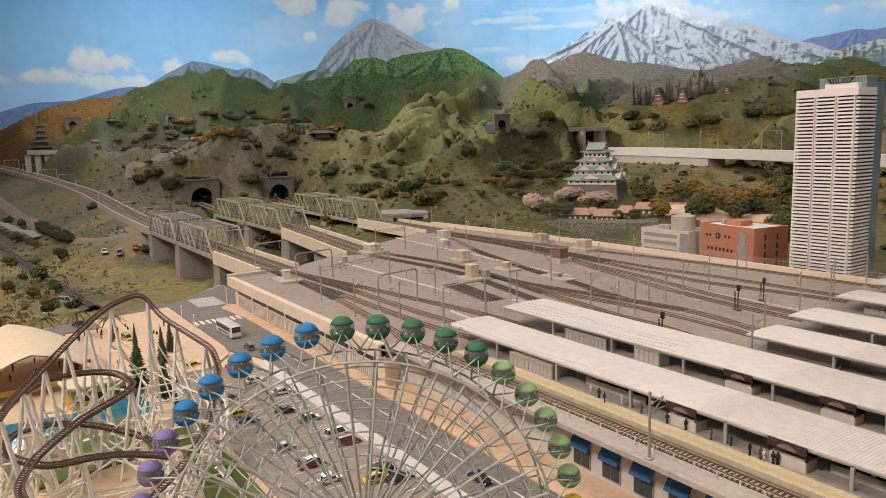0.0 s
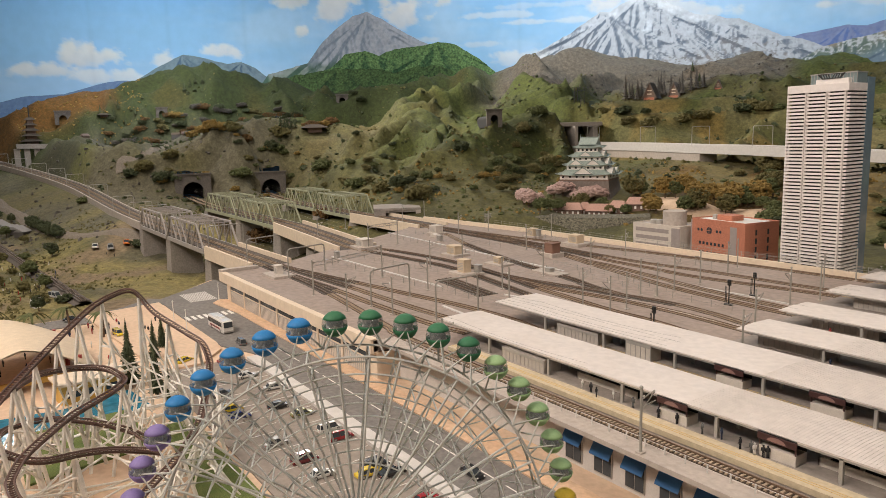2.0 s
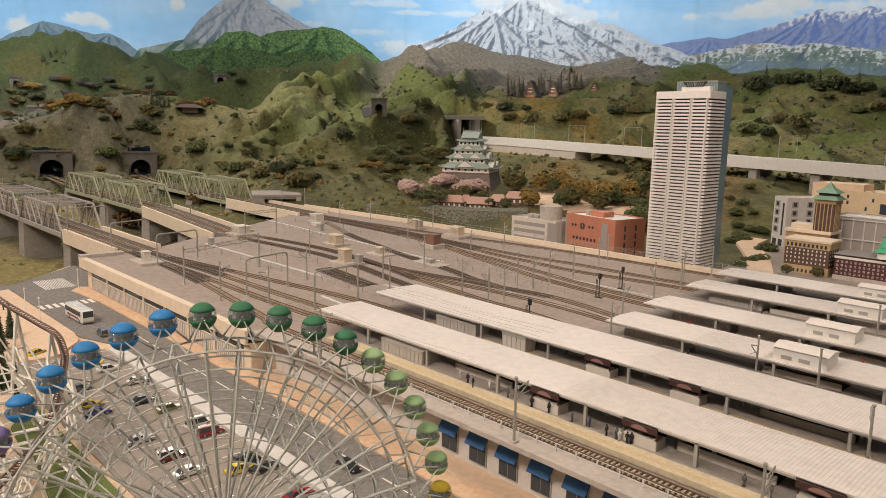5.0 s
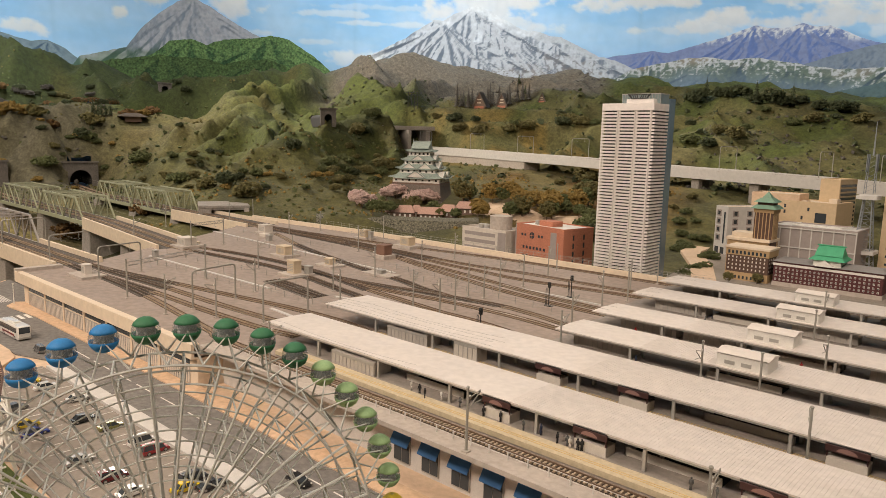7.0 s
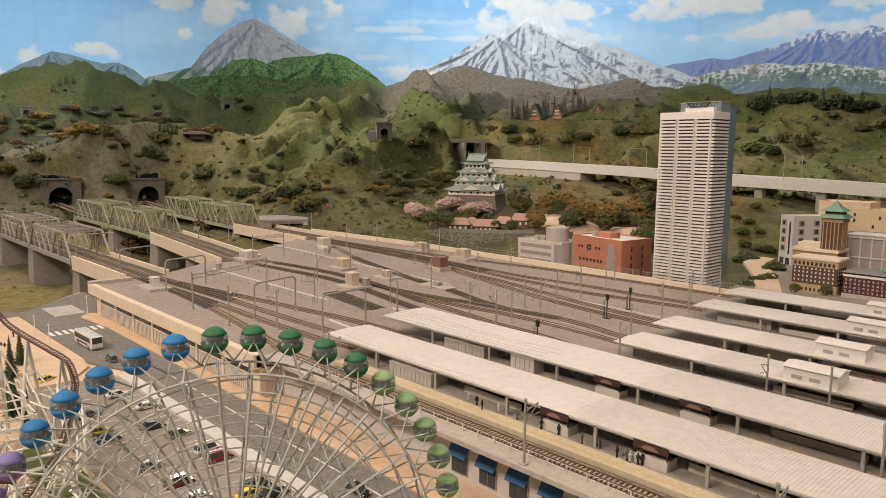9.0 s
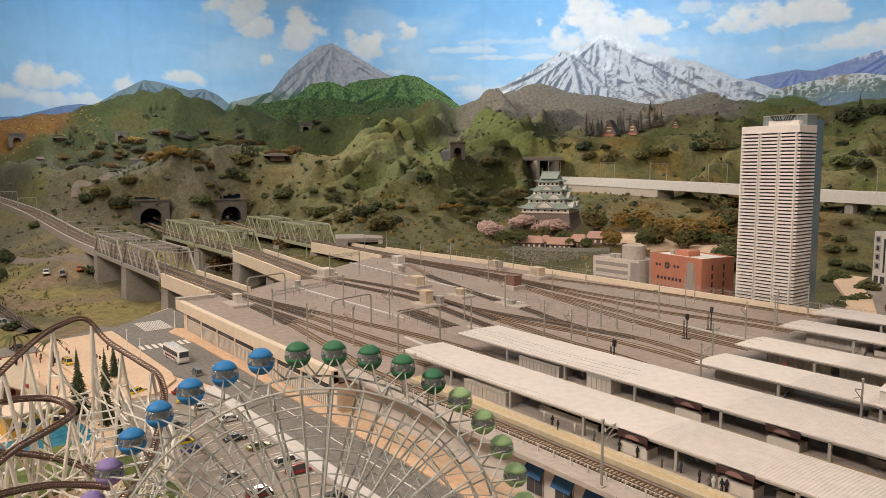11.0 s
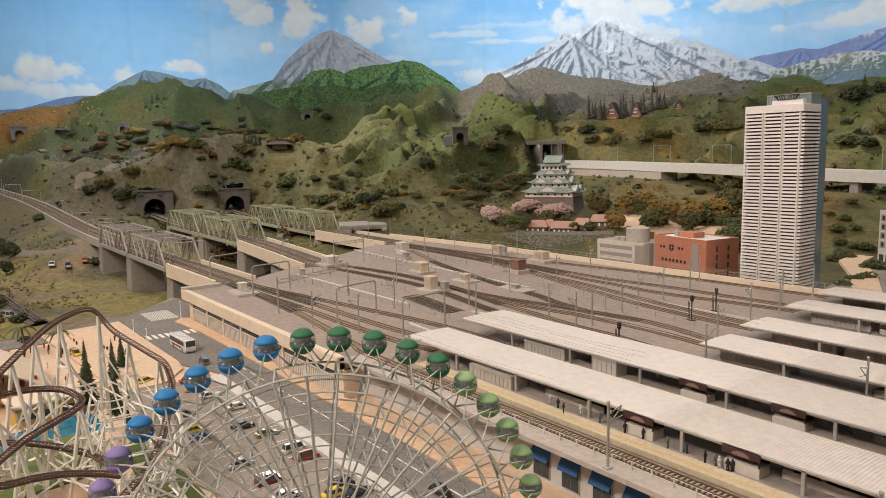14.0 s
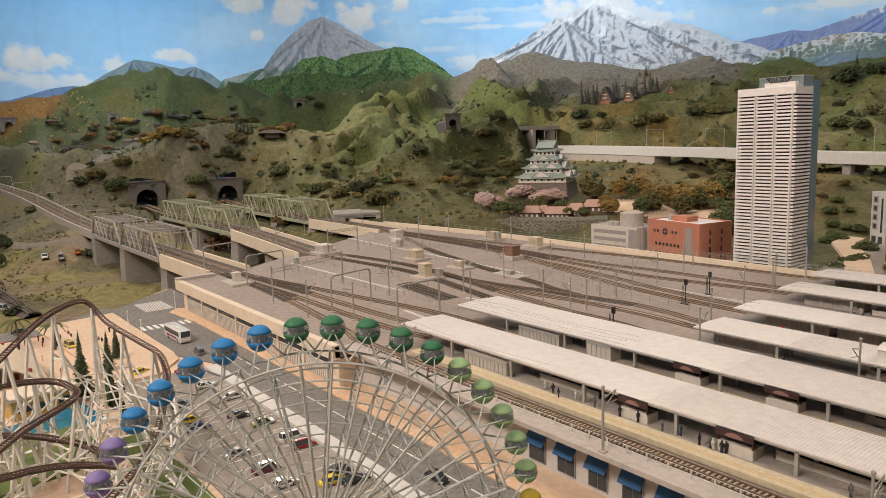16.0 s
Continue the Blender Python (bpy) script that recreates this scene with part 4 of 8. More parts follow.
for k in range(20):
    plant("tree", "rounded golden-olive tree below the high viaduct", "tree", random.choice(("gold", "olive", "gold", "green")), *meet(random.uniform(30.2, 41.0), random.uniform(-.112, -.082), 3.6), random.uniform(.09, .15), False, "castle park trees", .95)
for k in range(30):
    plant("bush", "dark low scrub beside the castle slope", "bush", random.choice(("dark", "green", "olive")), *meet(random.uniform(45.2, 52.5), random.uniform(-.085, -.03)), random.uniform(.05, .10), True, "castle scrub", 1.2)
def scrub(name, label, leaf, count, spots, seed, lo, hi):
    """Countless small ragged clumps of growth over stretches of the land: bearing from, to, distance from, to."""
    rnd, g = random.Random(seed), Geo()
    while count:
        b0, b1, r0, r1 = rnd.choice(spots)
        p = at(rnd.uniform(b0, b1), rnd.uniform(r0, r1))
        x, y = p.x, p.y
        if noise.noise(Vector((x * 1.6, y * 1.6, seed))) + .6 * noise.noise(Vector((x * 6, y * 6, seed))) < rnd.uniform(-.25, .35):
            continue
        if x > -3.95 and .2 < y < 2.65 or x > -1.75 and y < 4.1 or y < float(np.interp(-x, VIA_X, VIA_Y)) + .14 and y > float(np.interp(-x, VIA_X, VIA_Y)) - .14:
            continue
        if 4.5 < p.length < 5.3 and 57 < math.degrees(math.atan2(-x, y)) < 61.6 or x > -7.3 and (abs(y - 1.75) < .16 or abs(y - 2.38) < .17) and x > -6.0 or 4.6 < p.length < 5.8 and 41.5 < math.degrees(math.atan2(-x, y)) < 47:
            continue
        z, r = land(x, y), rnd.uniform(lo, hi) * rnd.uniform(.6, 1.3)
        n0 = len(g.v)
        g.ball((x, y, z + r * .25), r, r * rnd.uniform(.7, 1.2), r * rnd.uniform(.45, .85), 5, 3)
        for j in range(n0, len(g.v)):
            a, b, c = g.v[j]
            g.v[j] = (a + rnd.uniform(-.4, .4) * r, b + rnd.uniform(-.4, .4) * r, c + rnd.uniform(-.4, .4) * r)
        count -= 1
    return whole(name, g, LEAF[leaf], label, "scrub", kind="stuff")


HILLS, LOWER, MEADOW, TERRACE = (44, 82, 6.5, 10.2), (44, 78, 4.6, 7.4), (70, 89, 3.3, 7.0), (8, 44, 5.0, 9.4)
scrub("scrub", "dark green scrub scattered over the hills", "dark", 900, (HILLS, TERRACE, (66, 80, 8.4, 9.6)), 3, .014, .034)
scrub("scrub", "olive grass tufts scattered over the hills", "olive", 1700, (HILLS, LOWER, TERRACE), 4, .007, .018)
scrub("scrub", "green moss clumps scattered over the hills", "green", 1500, (HILLS, LOWER, TERRACE), 5, .008, .020)
scrub("scrub", "fine dry tufts over the meadow", "olive", 1500, (MEADOW,), 8, .004, .010)
scrub("scrub", "golden dry tufts on the slopes", "gold", 700, ((78, 86, 9.4, 10.6), (24, 43, 4.4, 6.6), (44, 66, 4.6, 6.5)), 6, .007, .018)
scrub("scrub", "grey twigs and stones on the valley slopes", "grey", 1100, ((66, 88, 5.5, 9.3), (30, 52, 8.8, 10.2), (8, 24, 5.2, 8.0)), 7, .007, .018)
# ---- station deck ----
DECK = [(-2.87, .858), (-1.60, .858), (-1.60, .935), (1.3, .935), (1.3, 2.53), (-2.9, 2.55), (-3.9, 2.47), (-3.55, 2.16), (-3.32, 1.79), (-3.05, 1.34), (-2.95, 1.19)]
station = thing("station_deck", "raised concrete station deck with pale parapets", "station deck", kind="structure")
part("slab", Geo().prism(DECK, -.03, 0), "deck", station)
g = Geo()
g.box(-2.88, .85, -.034, -1.60, .872, .004)
part("front_parapet", g, "cream", station, "cream front parapet band")
part("front_edge", Geo().box(-1.60, .870, -.009, 1.3, .9345, .0), "concrete", station)
g = Geo()
g.box(-2.897, .853, -.035, -2.862, 1.01, .012)
part("side_parapet", g, "concrete", station)
part("back_parapet", Geo().strip([(-3.83, 2.46), (-2.9, 2.535), (1.3, 2.52)], -.008, .008, -.03, .022), "cream", station)
g = Geo()
g.box(-2.84, .866, -.13, -1.60, .95, -.0345)
part("front_wall", g, "cream", station)
part("shop_wall", Geo().box(-1.60, .936, -.13, 1.3, .95, -.0305), "pale_wall", station)
g = Geo()
g.box(-2.86, .875, -.16, -2.842, 1.3, -.031)
part("end_wall", g, "concrete", station)
part("west_wall", Geo().strip([(-2.87, 1.0), (-2.94, 1.19), (-3.04, 1.34), (-3.31, 1.79), (-3.54, 2.16), (-3.88, 2.46)], -.012, -.002, -.2, -.0305), "concrete", station)
whole("station_underside", Geo().box(-2.8, .96, -.16, 1.3, 2.5, -.15), "pier", "plain concrete base under the station", "floor", kind="structure")

# ---- railway tracks ----
def railway(line, parent_name="railway_track", bed=None, label="model railway track with brown sleepers"):
    t = thing(parent_name, label, "railway track")
    rail = .00825
    for s in (-1, 1):
        part("rail", Geo().strip(line, s * rail - .0008, s * rail + .0008, .003, .0058), "rail", t)
    x0, x1 = bed or (9, 9)
    pale, tarred = Geo(), Geo()
    for p, d in spaced(line, .0092):
        (tarred if x0 <= p.x <= x1 else pale).box(-.0021, -.0140, .0004, .0021, .0140, .0032, Matrix.Translation(p) @ Matrix.Rotation(math.atan2(d.y, d.x), 4, "Z"))
    if pale.v:
        tagged(part("sleeper_base", pale, "sleeper", t), kind="stuff")
    if tarred.v:
        tagged(part("sleeper_base", tarred, "sleeper_dark", t, "dark tarred sleepers"), kind="stuff")
    part("bed", Geo().strip(line, -.0152, .0152, -.002, .0008 + .0003 * random.random()), "track_bed", t)
    inside = [p for p in line if x0 <= p.x <= x1]
    if len(inside) > 1:
        part("ballast", Geo().strip(inside, -.023, .023, -.002, .0012), "ballast", t)
    return t


def run(keys, n=60):
    return curve(keys, n)


def side(line, w):
    out = []
    for i, p in enumerate(line):
        d = line[min(i + 1, len(line) - 1)] - line[max(i - 1, 0)]
        out.append(p + Vector((-d.y, d.x, 0)).normalized() * w)
    return out


CENTRE1 = curve(VIA1, 80)
CENTRE2 = curve([(-3.1, 1.58), (-3.7, 1.66), (-4.4, 1.735), (-5.9, 1.765), (-7.5, 1.94)], 60)
CENTRE3 = curve([(-3.5, 2.29), (-4.4, 2.34), (-5.9, 2.43), (-7.3, 2.68)], 60)
for line in (CENTRE1, CENTRE2, CENTRE3):
    for w in (-.028, .028):
        railway(side(line, w))
PLATFORM_TRACKS = [.935, 1.163, 1.205, 1.418, 1.458, 1.648, 1.69, 1.90, 1.955, 2.22, 2.28, 2.50]
# from each platform track through the fan to the bridge: the bends, and the stretch laid on dark ballast
FAN = [
    ([(-1.5, .936), (-1.69, .957), (-1.95, .992), (-2.2, 1.022), (-2.5, 1.045), (-2.9, 1.052)], (-2.9, -2.2)),
    ([(-1.2, 1.163), (-1.4, 1.16), (-1.65, 1.142), (-1.9, 1.13), (-2.3, 1.125), (-2.6, 1.112), (-2.9, 1.108)], (-2.9, -2.25)),
    ([(-1.15, 1.206), (-1.33, 1.235), (-1.5, 1.27), (-1.75, 1.262), (-2.0, 1.225), (-2.26, 1.187), (-2.5, 1.15), (-2.7, 1.122), (-2.9, 1.108)], (-2.7, -2.3)),
    ([(-.75, 1.418), (-.95, 1.43), (-1.18, 1.485), (-1.4, 1.506), (-1.64, 1.508), (-1.82, 1.533), (-2.09, 1.584), (-2.36, 1.615), (-2.67, 1.595), (-3.1, 1.553)], (-2.9, -1.75)),
    ([(-.75, 1.458), (-.95, 1.475), (-1.12, 1.53), (-1.27, 1.555), (-1.42, 1.56), (-1.62, 1.587), (-1.81, 1.612), (-2.02, 1.655), (-2.24, 1.688), (-2.53, 1.698), (-2.85, 1.665), (-3.1, 1.607)], (-2.9, -1.8)),
    ([(-.75, 1.648), (-1.0, 1.655), (-1.25, 1.682), (-1.5, 1.680), (-1.75, 1.650), (-2.0, 1.652)], None),
    ([(-.75, 1.69), (-1.0, 1.702), (-1.2, 1.745), (-1.36, 1.762), (-1.52, 1.742), (-1.70, 1.717), (-1.83, 1.69), (-2.06, 1.668), (-2.3, 1.69)], (-2.3, -1.34)),
    ([(-.9, 1.90), (-1.2, 1.912), (-1.5, 1.95), (-1.75, 2.01), (-2.0, 2.075), (-2.3, 2.165), (-2.6, 2.215)], None),
    ([(-.9, 1.955), (-1.2, 1.97), (-1.45, 2.006), (-1.68, 2.054), (-1.92, 2.101), (-2.06, 2.118), (-2.27, 2.169), (-2.6, 2.215), (-3.0, 2.24), (-3.5, 2.263)], (-3.4, -2.2)),
    ([(-.9, 2.22), (-1.2, 2.205), (-1.56, 2.158), (-1.78, 2.172), (-1.97, 2.182), (-2.3, 2.232), (-2.7, 2.26), (-3.1, 2.262), (-3.5, 2.263)], (-2.7, -2.1)),
    ([(-.9, 2.28), (-1.5, 2.276), (-1.67, 2.268), (-1.9, 2.248), (-2.2, 2.262), (-2.7, 2.295), (-3.5, 2.318)], (-3.4, -2.1)),
    ([(-.9, 2.50), (-1.5, 2.496), (-2.0, 2.46), (-2.5, 2.385), (-3.0, 2.335), (-3.5, 2.318)], None),
]
for y, (bends, dark_bed) in zip(PLATFORM_TRACKS, FAN):
    railway(run([(1.25, y), (.4, y), (-.4, y)] + bends, 120), bed=dark_bed)
# the sidings and the line that crosses between the two fans
railway(run([(-1.50, 1.088), (-1.63, 1.068), (-1.92, 1.061), (-2.2, 1.064), (-2.5, 1.056), (-2.8, 1.052)], 40), bed=(-2.8, -2.25))
railway(run([(-1.55, 1.742), (-1.7, 1.766), (-1.84, 1.807), (-2.07, 1.848), (-2.36, 1.915), (-2.75, 2.02), (-3.1, 2.15), (-3.45, 2.255)], 60), bed=(-2.8, -1.6))
for w in (0, .034):
    railway(run([(-2.15, 1.444 + w), (-2.0, 1.424 + w), (-1.83, 1.398 + w)], 12), "siding_track", label="short siding of bare track between the lines", bed=(-2.2, -1.8))

# ---- platforms and their roofs ----
def platform(y0, y1, x0):
    t = thing("platform", "island platform with worn cream edges and a yellow line", "platform", group="station platforms")
    part("slab", Geo().box(x0, y0, -.002, 1.3, y1, .0125), "platform", t)
    for a, b in ((y0 - .002, y0 + .036), (y1 - .016, y1 + .002)):
        part("edge_paving", Geo().box(x0, a, .004, 1.3, b, .0135), "platform_edge" if y0 < 1.1 else "platform", t)
    for a in (y0 + .010, y0 + .016, y1 - .0145):
        part("yellow_line", Geo().box(x0, a, .0134, 1.3, a + .0018, .0138), "yellow_line", t)
    return t


def platform_roof(y0, y1, x0, z=.056, step=.204, first=None):
    t = thing("platform_roof", "long pale ribbed platform roof on slender posts", "platform roof", group="station platform roofs")
    mid, x1 = (y0 + y1) / 2, 1.3
    part("sheet", Geo().add([(x0, y0, z), (x1, y0, z), (x1, mid, z + .0022), (x0, mid, z + .0022), (x1, y1, z), (x0, y1, z),
                             (x0, y0, z - .003), (x1, y0, z - .003), (x1, mid, z - .0008), (x0, mid, z - .0008), (x1, y1, z - .003), (x0, y1, z - .003)],
                            [(0, 1, 2, 3), (3, 2, 4, 5), (7, 6, 9, 8), (8, 9, 11, 10), (6, 7, 1, 0), (10, 11, 5, 4), (6, 0, 3, 9), (9, 3, 5, 11), (1, 7, 8, 2), (2, 8, 10, 4)]), "roof_sheet", t)
    g, x = Geo(), max(x0 + .006, -.74)
    while x < x1:
        g.add([(x, y0, z + .0002), (x + .0006, y0, z + .0002), (x + .0006, mid, z + .0024), (x, mid, z + .0024), (x, y0, z + .0006), (x + .0006, y0, z + .0006), (x + .0006, mid, z + .0028), (x, mid, z + .0028)],
              [(4, 5, 6, 7), (0, 1, 5, 4), (1, 2, 6, 5), (3, 0, 4, 7), (2, 3, 7, 6)])
        g.add([(x, y1, z + .0002), (x + .0006, y1, z + .0002), (x + .0006, mid, z + .0024), (x, mid, z + .0024), (x, y1, z + .0006), (x + .0006, y1, z + .0006), (x + .0006, mid, z + .0028), (x, mid, z + .0028)],
              [(7, 6, 5, 4), (4, 5, 1, 0), (5, 6, 2, 1), (7, 4, 0, 3), (6, 7, 3, 2)])
        x += .0062
    tagged(part("roof_ribbing", g, "roof_sheet", t), kind="stuff")
    x = first if first is not None else x0 + .205
    while x < x1:
        for y in (y0 + .005, y0 + .068):
            part("post", Geo().worn(x - .003, y - .003, .012, x + .003, y + .003, z, .0006), "steel", t)
        part("crossbeam", Geo().box(x - .003, y0 + .008, z - .009, x + .003, y1 - .008, z - .003), "steel", t)
        x += step
    part("purlin", Geo().box(x0 + .02, y0 + .002, z - .007, x1, y0 + .008, z - .003), "steel", t)
    part("purlin", Geo().box(x0 + .02, y0 + .065, z - .007, x1, y0 + .071, z - .003), "steel", t)
    return t


ROOFS = [(1.000, 1.135, -1.50, .958, 1.140), (1.232, 1.390, -1.56, 1.228, 1.394), (1.488, 1.622, -.968, 1.482, 1.626), (1.726, 1.862, -1.004, 1.715, 1.874), (2.03, 2.165, -1.043, 1.982, 2.19), (2.292, 2.432, -1.077, 2.305, 2.455)]
for y0, y1, x0, p0, p1 in ROOFS:
    platform(p0, p1, x0 + (.10 if x0 < -1.45 and y0 < 1.1 else .19 if y0 < 1.3 and x0 < -1.5 else -.03))
    platform_roof(y0, y1, x0)
# ---- masts, gantries, signals and roof boxes on the deck ----
def mast(x, y, z=0.0, h=.113, arm=True, turn=0.0):
    t = thing("catenary_mast", "slim grey steel catenary mast with a bracket", "catenary mast", pose(x, y, z, 0, 0, turn), "catenary masts")
    part("pole", Geo().tube([(0, 0, 0), (0, 0, h)], .0026, 8, .0021), "mast", t)
    part("base_plate", Geo().worn(-.006, -.006, 0, .006, .006, .003, .0006), "concrete", t)
    part("cap", Geo().lathe([(.003, 0), (.0034, .002), (.002, .004)], 8, (0, 0, h - .001)), "mast", t)
    if arm:
        part("bracket", Geo().tube([(0, 0, h - .02), (0, .033, h - .012)], .0011, 5).tube([(0, 0, h - .040), (0, .033, h - .014)], .0011, 5).tube([(0, .010, h - .032), (0, .036, h - .030)], .0009, 5), "mast", t)
        part("insulator", Geo().lathe([(.001, 0), (.002, .001), (.001, .002), (.002, .003), (.001, .004), (.002, .005), (.001, .006)], 6, (0, .006, h - .020)), "white", t)
    return t


MASTS = [(-3.41, 1.53), (-3.79, 1.88), (-3.80, 2.28), (-3.86, 2.48), (-2.38, 1.55), (-2.03, 1.31), (-3.09, 2.20), (-3.10, 2.41), (-2.46, 2.13), (-1.95, 1.77), (-1.98, 2.05), (-2.67, 2.48), (-1.87, 1.51), (-1.70, 1.40), (-1.53, 1.55), (-2.42, 1.74),
         (-1.94, .955), (-1.81, 1.04), (-2.05, 2.33), (-1.51, 1.79), (-1.46, 1.81), (-1.49, 2.07), (-1.54, 2.30), (-1.58, 2.42), (-1.48, 1.92), (-1.40, 1.53), (-1.41, 1.61), (-1.11, 2.13), (-1.04, 1.68), (-1.13, 2.0), (-1.19, 2.30), (-1.18, 2.49), (-.92, 1.44),
         (-.58, 1.455), (-.46, 1.455), (-.49, 1.93), (-.55, 2.25), (-.40, 1.685), (-.30, 1.205)]
for k, (x, y) in enumerate(MASTS):
    mast(x, y, h=.113 + .004 * math.sin(k * 2.4), arm=k % 4 != 3, turn=(0, 180, 20, 200)[k % 4])
for x in (-1.31, -.738, -.33, .05):
    mast(x, .881, h=.112)


def gantry(a, b, h=.114, z=0.0, rounded=True, label="rounded grey steel portal gantry over the tracks"):
    a, b = Vector((*a, z)), Vector((*b, z))
    t = thing("gantry", label, "gantry", group="track gantries")
    up, d = Vector((0, 0, 1)), (b - a).normalized()
    if rounded:
        part("leg", Geo().tube([a, a + up * (h - .012)], .0027, 8), "mast", t)
        part("leg", Geo().tube([b, b + up * (h - .012)], .0027, 8), "mast", t)
        bend = [a + up * (h - .012), a + up * (h - .004) + d * .003, a + up * h + d * .011, b + up * h - d * .011, b + up * (h - .004) - d * .003, b + up * (h - .012)]
        part("beam", Geo().tube(bend, .0027, 8), "mast", t)
    else:
        for p in (a, b):
            part("leg", Geo().tube([p, p + up * (h + .012)], .0028, 8), "mast", t)
        for dz in (0, -.012):
            part("chord", Geo().bar(a + up * (h + dz), b + up * (h + dz), .002), "mast", t)
        n = 14
        for k in range(n):
            p, q = a.lerp(b, k / n), a.lerp(b, (k + 1) / n)
            part("lattice", Geo().bar(p + up * (h - .012 * (k % 2)), q + up * (h - .012 * ((k + 1) % 2)), .0013), "mast", t)
    for p in (a, b):
        part("foot", Geo().worn(p.x - .006, p.y - .006, z, p.x + .006, p.y + .006, z + .003, .0006), "concrete", t)
    n = 2
    for k in range(n):
        p = a.lerp(b, (k + .6) / (n + .2)) + up * h
        part("dropper", Geo().tube([p, p - up * .024, p - up * .026 + Vector((.012, 0, 0))], .0009, 5), "mast", t)
    return t


gantry((-2.56, 1.02), (-2.60, 1.19))
gantry((-2.21, .965), (-2.33, 1.30), rounded=False, label="grey steel lattice gantry over the tracks")
gantry((-1.947, 1.043), (-1.984, 1.208))
gantry((-1.665, 1.10), (-1.674, 1.257))
gantry((-2.99, 1.60), (-3.02, 1.78), rounded=False, label="grey steel lattice gantry over the tracks")
gantry((-2.95, .995), (-3.0, 1.165))
for x0 in (-3.5, -4.32, -5.02):
    gantry((x0, .992), (x0, 1.168), .122)
for k in range(11, 76, 6):
    p = CENTRE1[k]
    if p.x < -5.3:
        q = CENTRE1[k + 1] - CENTRE1[k - 1]
        s = Vector((-q.y, q.x, 0)).normalized() * .078
        gantry((p.x - s.x, p.y - s.y), (p.x + s.x, p.y + s.y), .118, p.z)


def signal(x, y, h, low=False):
    t = thing("railway_signal", "black railway signal with a round lamp head", "railway signal", pose(x, y, 0), "railway signals")
    part("base_plate", Geo().worn(-.014, -.006, 0, .012, .006, .004, .0008), "black", t)
    part("post", Geo().tube([(0, 0, .004), (0, 0, h)], .0019, 8), "black", t)
    part("ladder", Geo().bar((-.008, 0, .004), (-.008, 0, h * .8), .0012).bar((-.012, 0, .004), (-.012, 0, h * .8), .0012), "black", t)
    for k in range(6):
        part("rung", Geo().bar((-.012, 0, .01 + k * h * .12), (-.008, 0, .01 + k * h * .12), .001), "black", t)
    part("lamp_head", Geo().worn(-.0045, -.003, h - .012, .0055, .003, h + .006, .001), "black", t)
    for dz in (-.007, 0):
        part("hood", Geo().tube([(.0005, -.003, h + dz), (.0005, -.007, h + dz)], .0028, 8), "black", t)
    return t


for x, y, h in ((-1.25, 1.878, .072), (-1.27, 2.04, .070), (-1.18, 1.452, .070), (-1.30, 1.455, .026)):
    signal(x, y, h)

M["beige_box"] = plain("beige_cabinet", (0.62, 0.50, 0.36), 0.7)
M["pale_box"] = plain("pale_cabinet", (0.66, 0.60, 0.54), 0.7)
M["brown_box"] = plain("brown_cabinet", (0.22, 0.12, 0.085), 0.7)


def roof_unit(x, y, w, d, h, colour, turn=0.0, plinth=(.012, .012, .012), vent=True, label="boxy rooftop plant unit on a concrete plinth"):
    t = thing("rooftop_unit", label, "rooftop unit", pose(x, y, 0, 0, 0, turn), "rooftop units")
    px, py, pz = plinth
    part("plinth", Geo().worn(-w / 2 - px, -d / 2 - py, 0, w / 2 + px, d / 2 + py, pz, .001), "concrete", t)
    part("casing", Geo().worn(-w / 2, -d / 2, pz, w / 2, d / 2, pz + h, .0012), colour, t)
    part("lid", Geo().worn(-w / 2 - .002, -d / 2 - .002, pz + h, w / 2 + .002, d / 2 + .002, pz + h + .003, .0008), colour, t)
    if vent:
        for k in range(5):
            part("slat", Geo().box(-w * .38, -d / 2 - .0012, pz + h * (.2 + .13 * k), w * .38, -d / 2, pz + h * (.26 + .13 * k)), "steel", t)
    return t


roof_unit(-3.03, 1.60, .07, .06, .032, "pale_box", 0, (.022, .022, .014), label="pale box-shaped rooftop unit on a wide plinth")
roof_unit(-2.64, 1.01, .032, .026, .032, "pale_box", 0, (.05, .03, .010), label="small pale chimney unit on a wide low plinth")
roof_unit(-3.20, 2.13, .06, .05, .036, "pale_box", 0, (.012, .012, .012))
roof_unit(-3.10, 2.06, .05, .035, .010, "pale_box", 0, (.004, .004, .006), False)
roof_unit(-2.96, 1.99, .03, .02, .026, "steel", 0, (.006, .006, .004))
roof_unit(-2.56, 1.80, .062, .046, .034, "beige_box", 0, (.022, .020, .010), label="beige rooftop cabinet on a dark plinth")
roof_unit(-2.18, 1.575, .042, .036, .046, "beige_box", 0, (.03, .024, .010), label="beige rooftop cabinet with louvres")
roof_unit(-2.14, 1.61, .03, .02, .026, "steel", 0, (.006, .006, .010))
roof_unit(-2.25, 1.80, .034, .03, .022, "beige_box", 0, (.036, .022, .008))
roof_unit(-2.245, 2.09, .05, .045, .040, "brown_box", 0, (.012, .012, .018), False, label="dark brown shed on a pale concrete base")
roof_unit(-2.74, 2.415, .046, .036, .034, "beige_box", 0, (.024, .014, .012))
roof_unit(-2.70, 2.42, .022, .02, .030, "steel", 0, (.006, .006, .012))
roof_unit(-2.40, 2.385, .06, .045, .036, "beige_box", 0, (.028, .02, .014), label="beige cabinet on a pale slab")
roof_unit(-2.86, 1.37, .024, .018, .026, "steel", 0, (.008, .006, .004))
roof_unit(-1.98, 1.83, .03, .024, .012, "steel", 0, (.06, .02, .006), False)
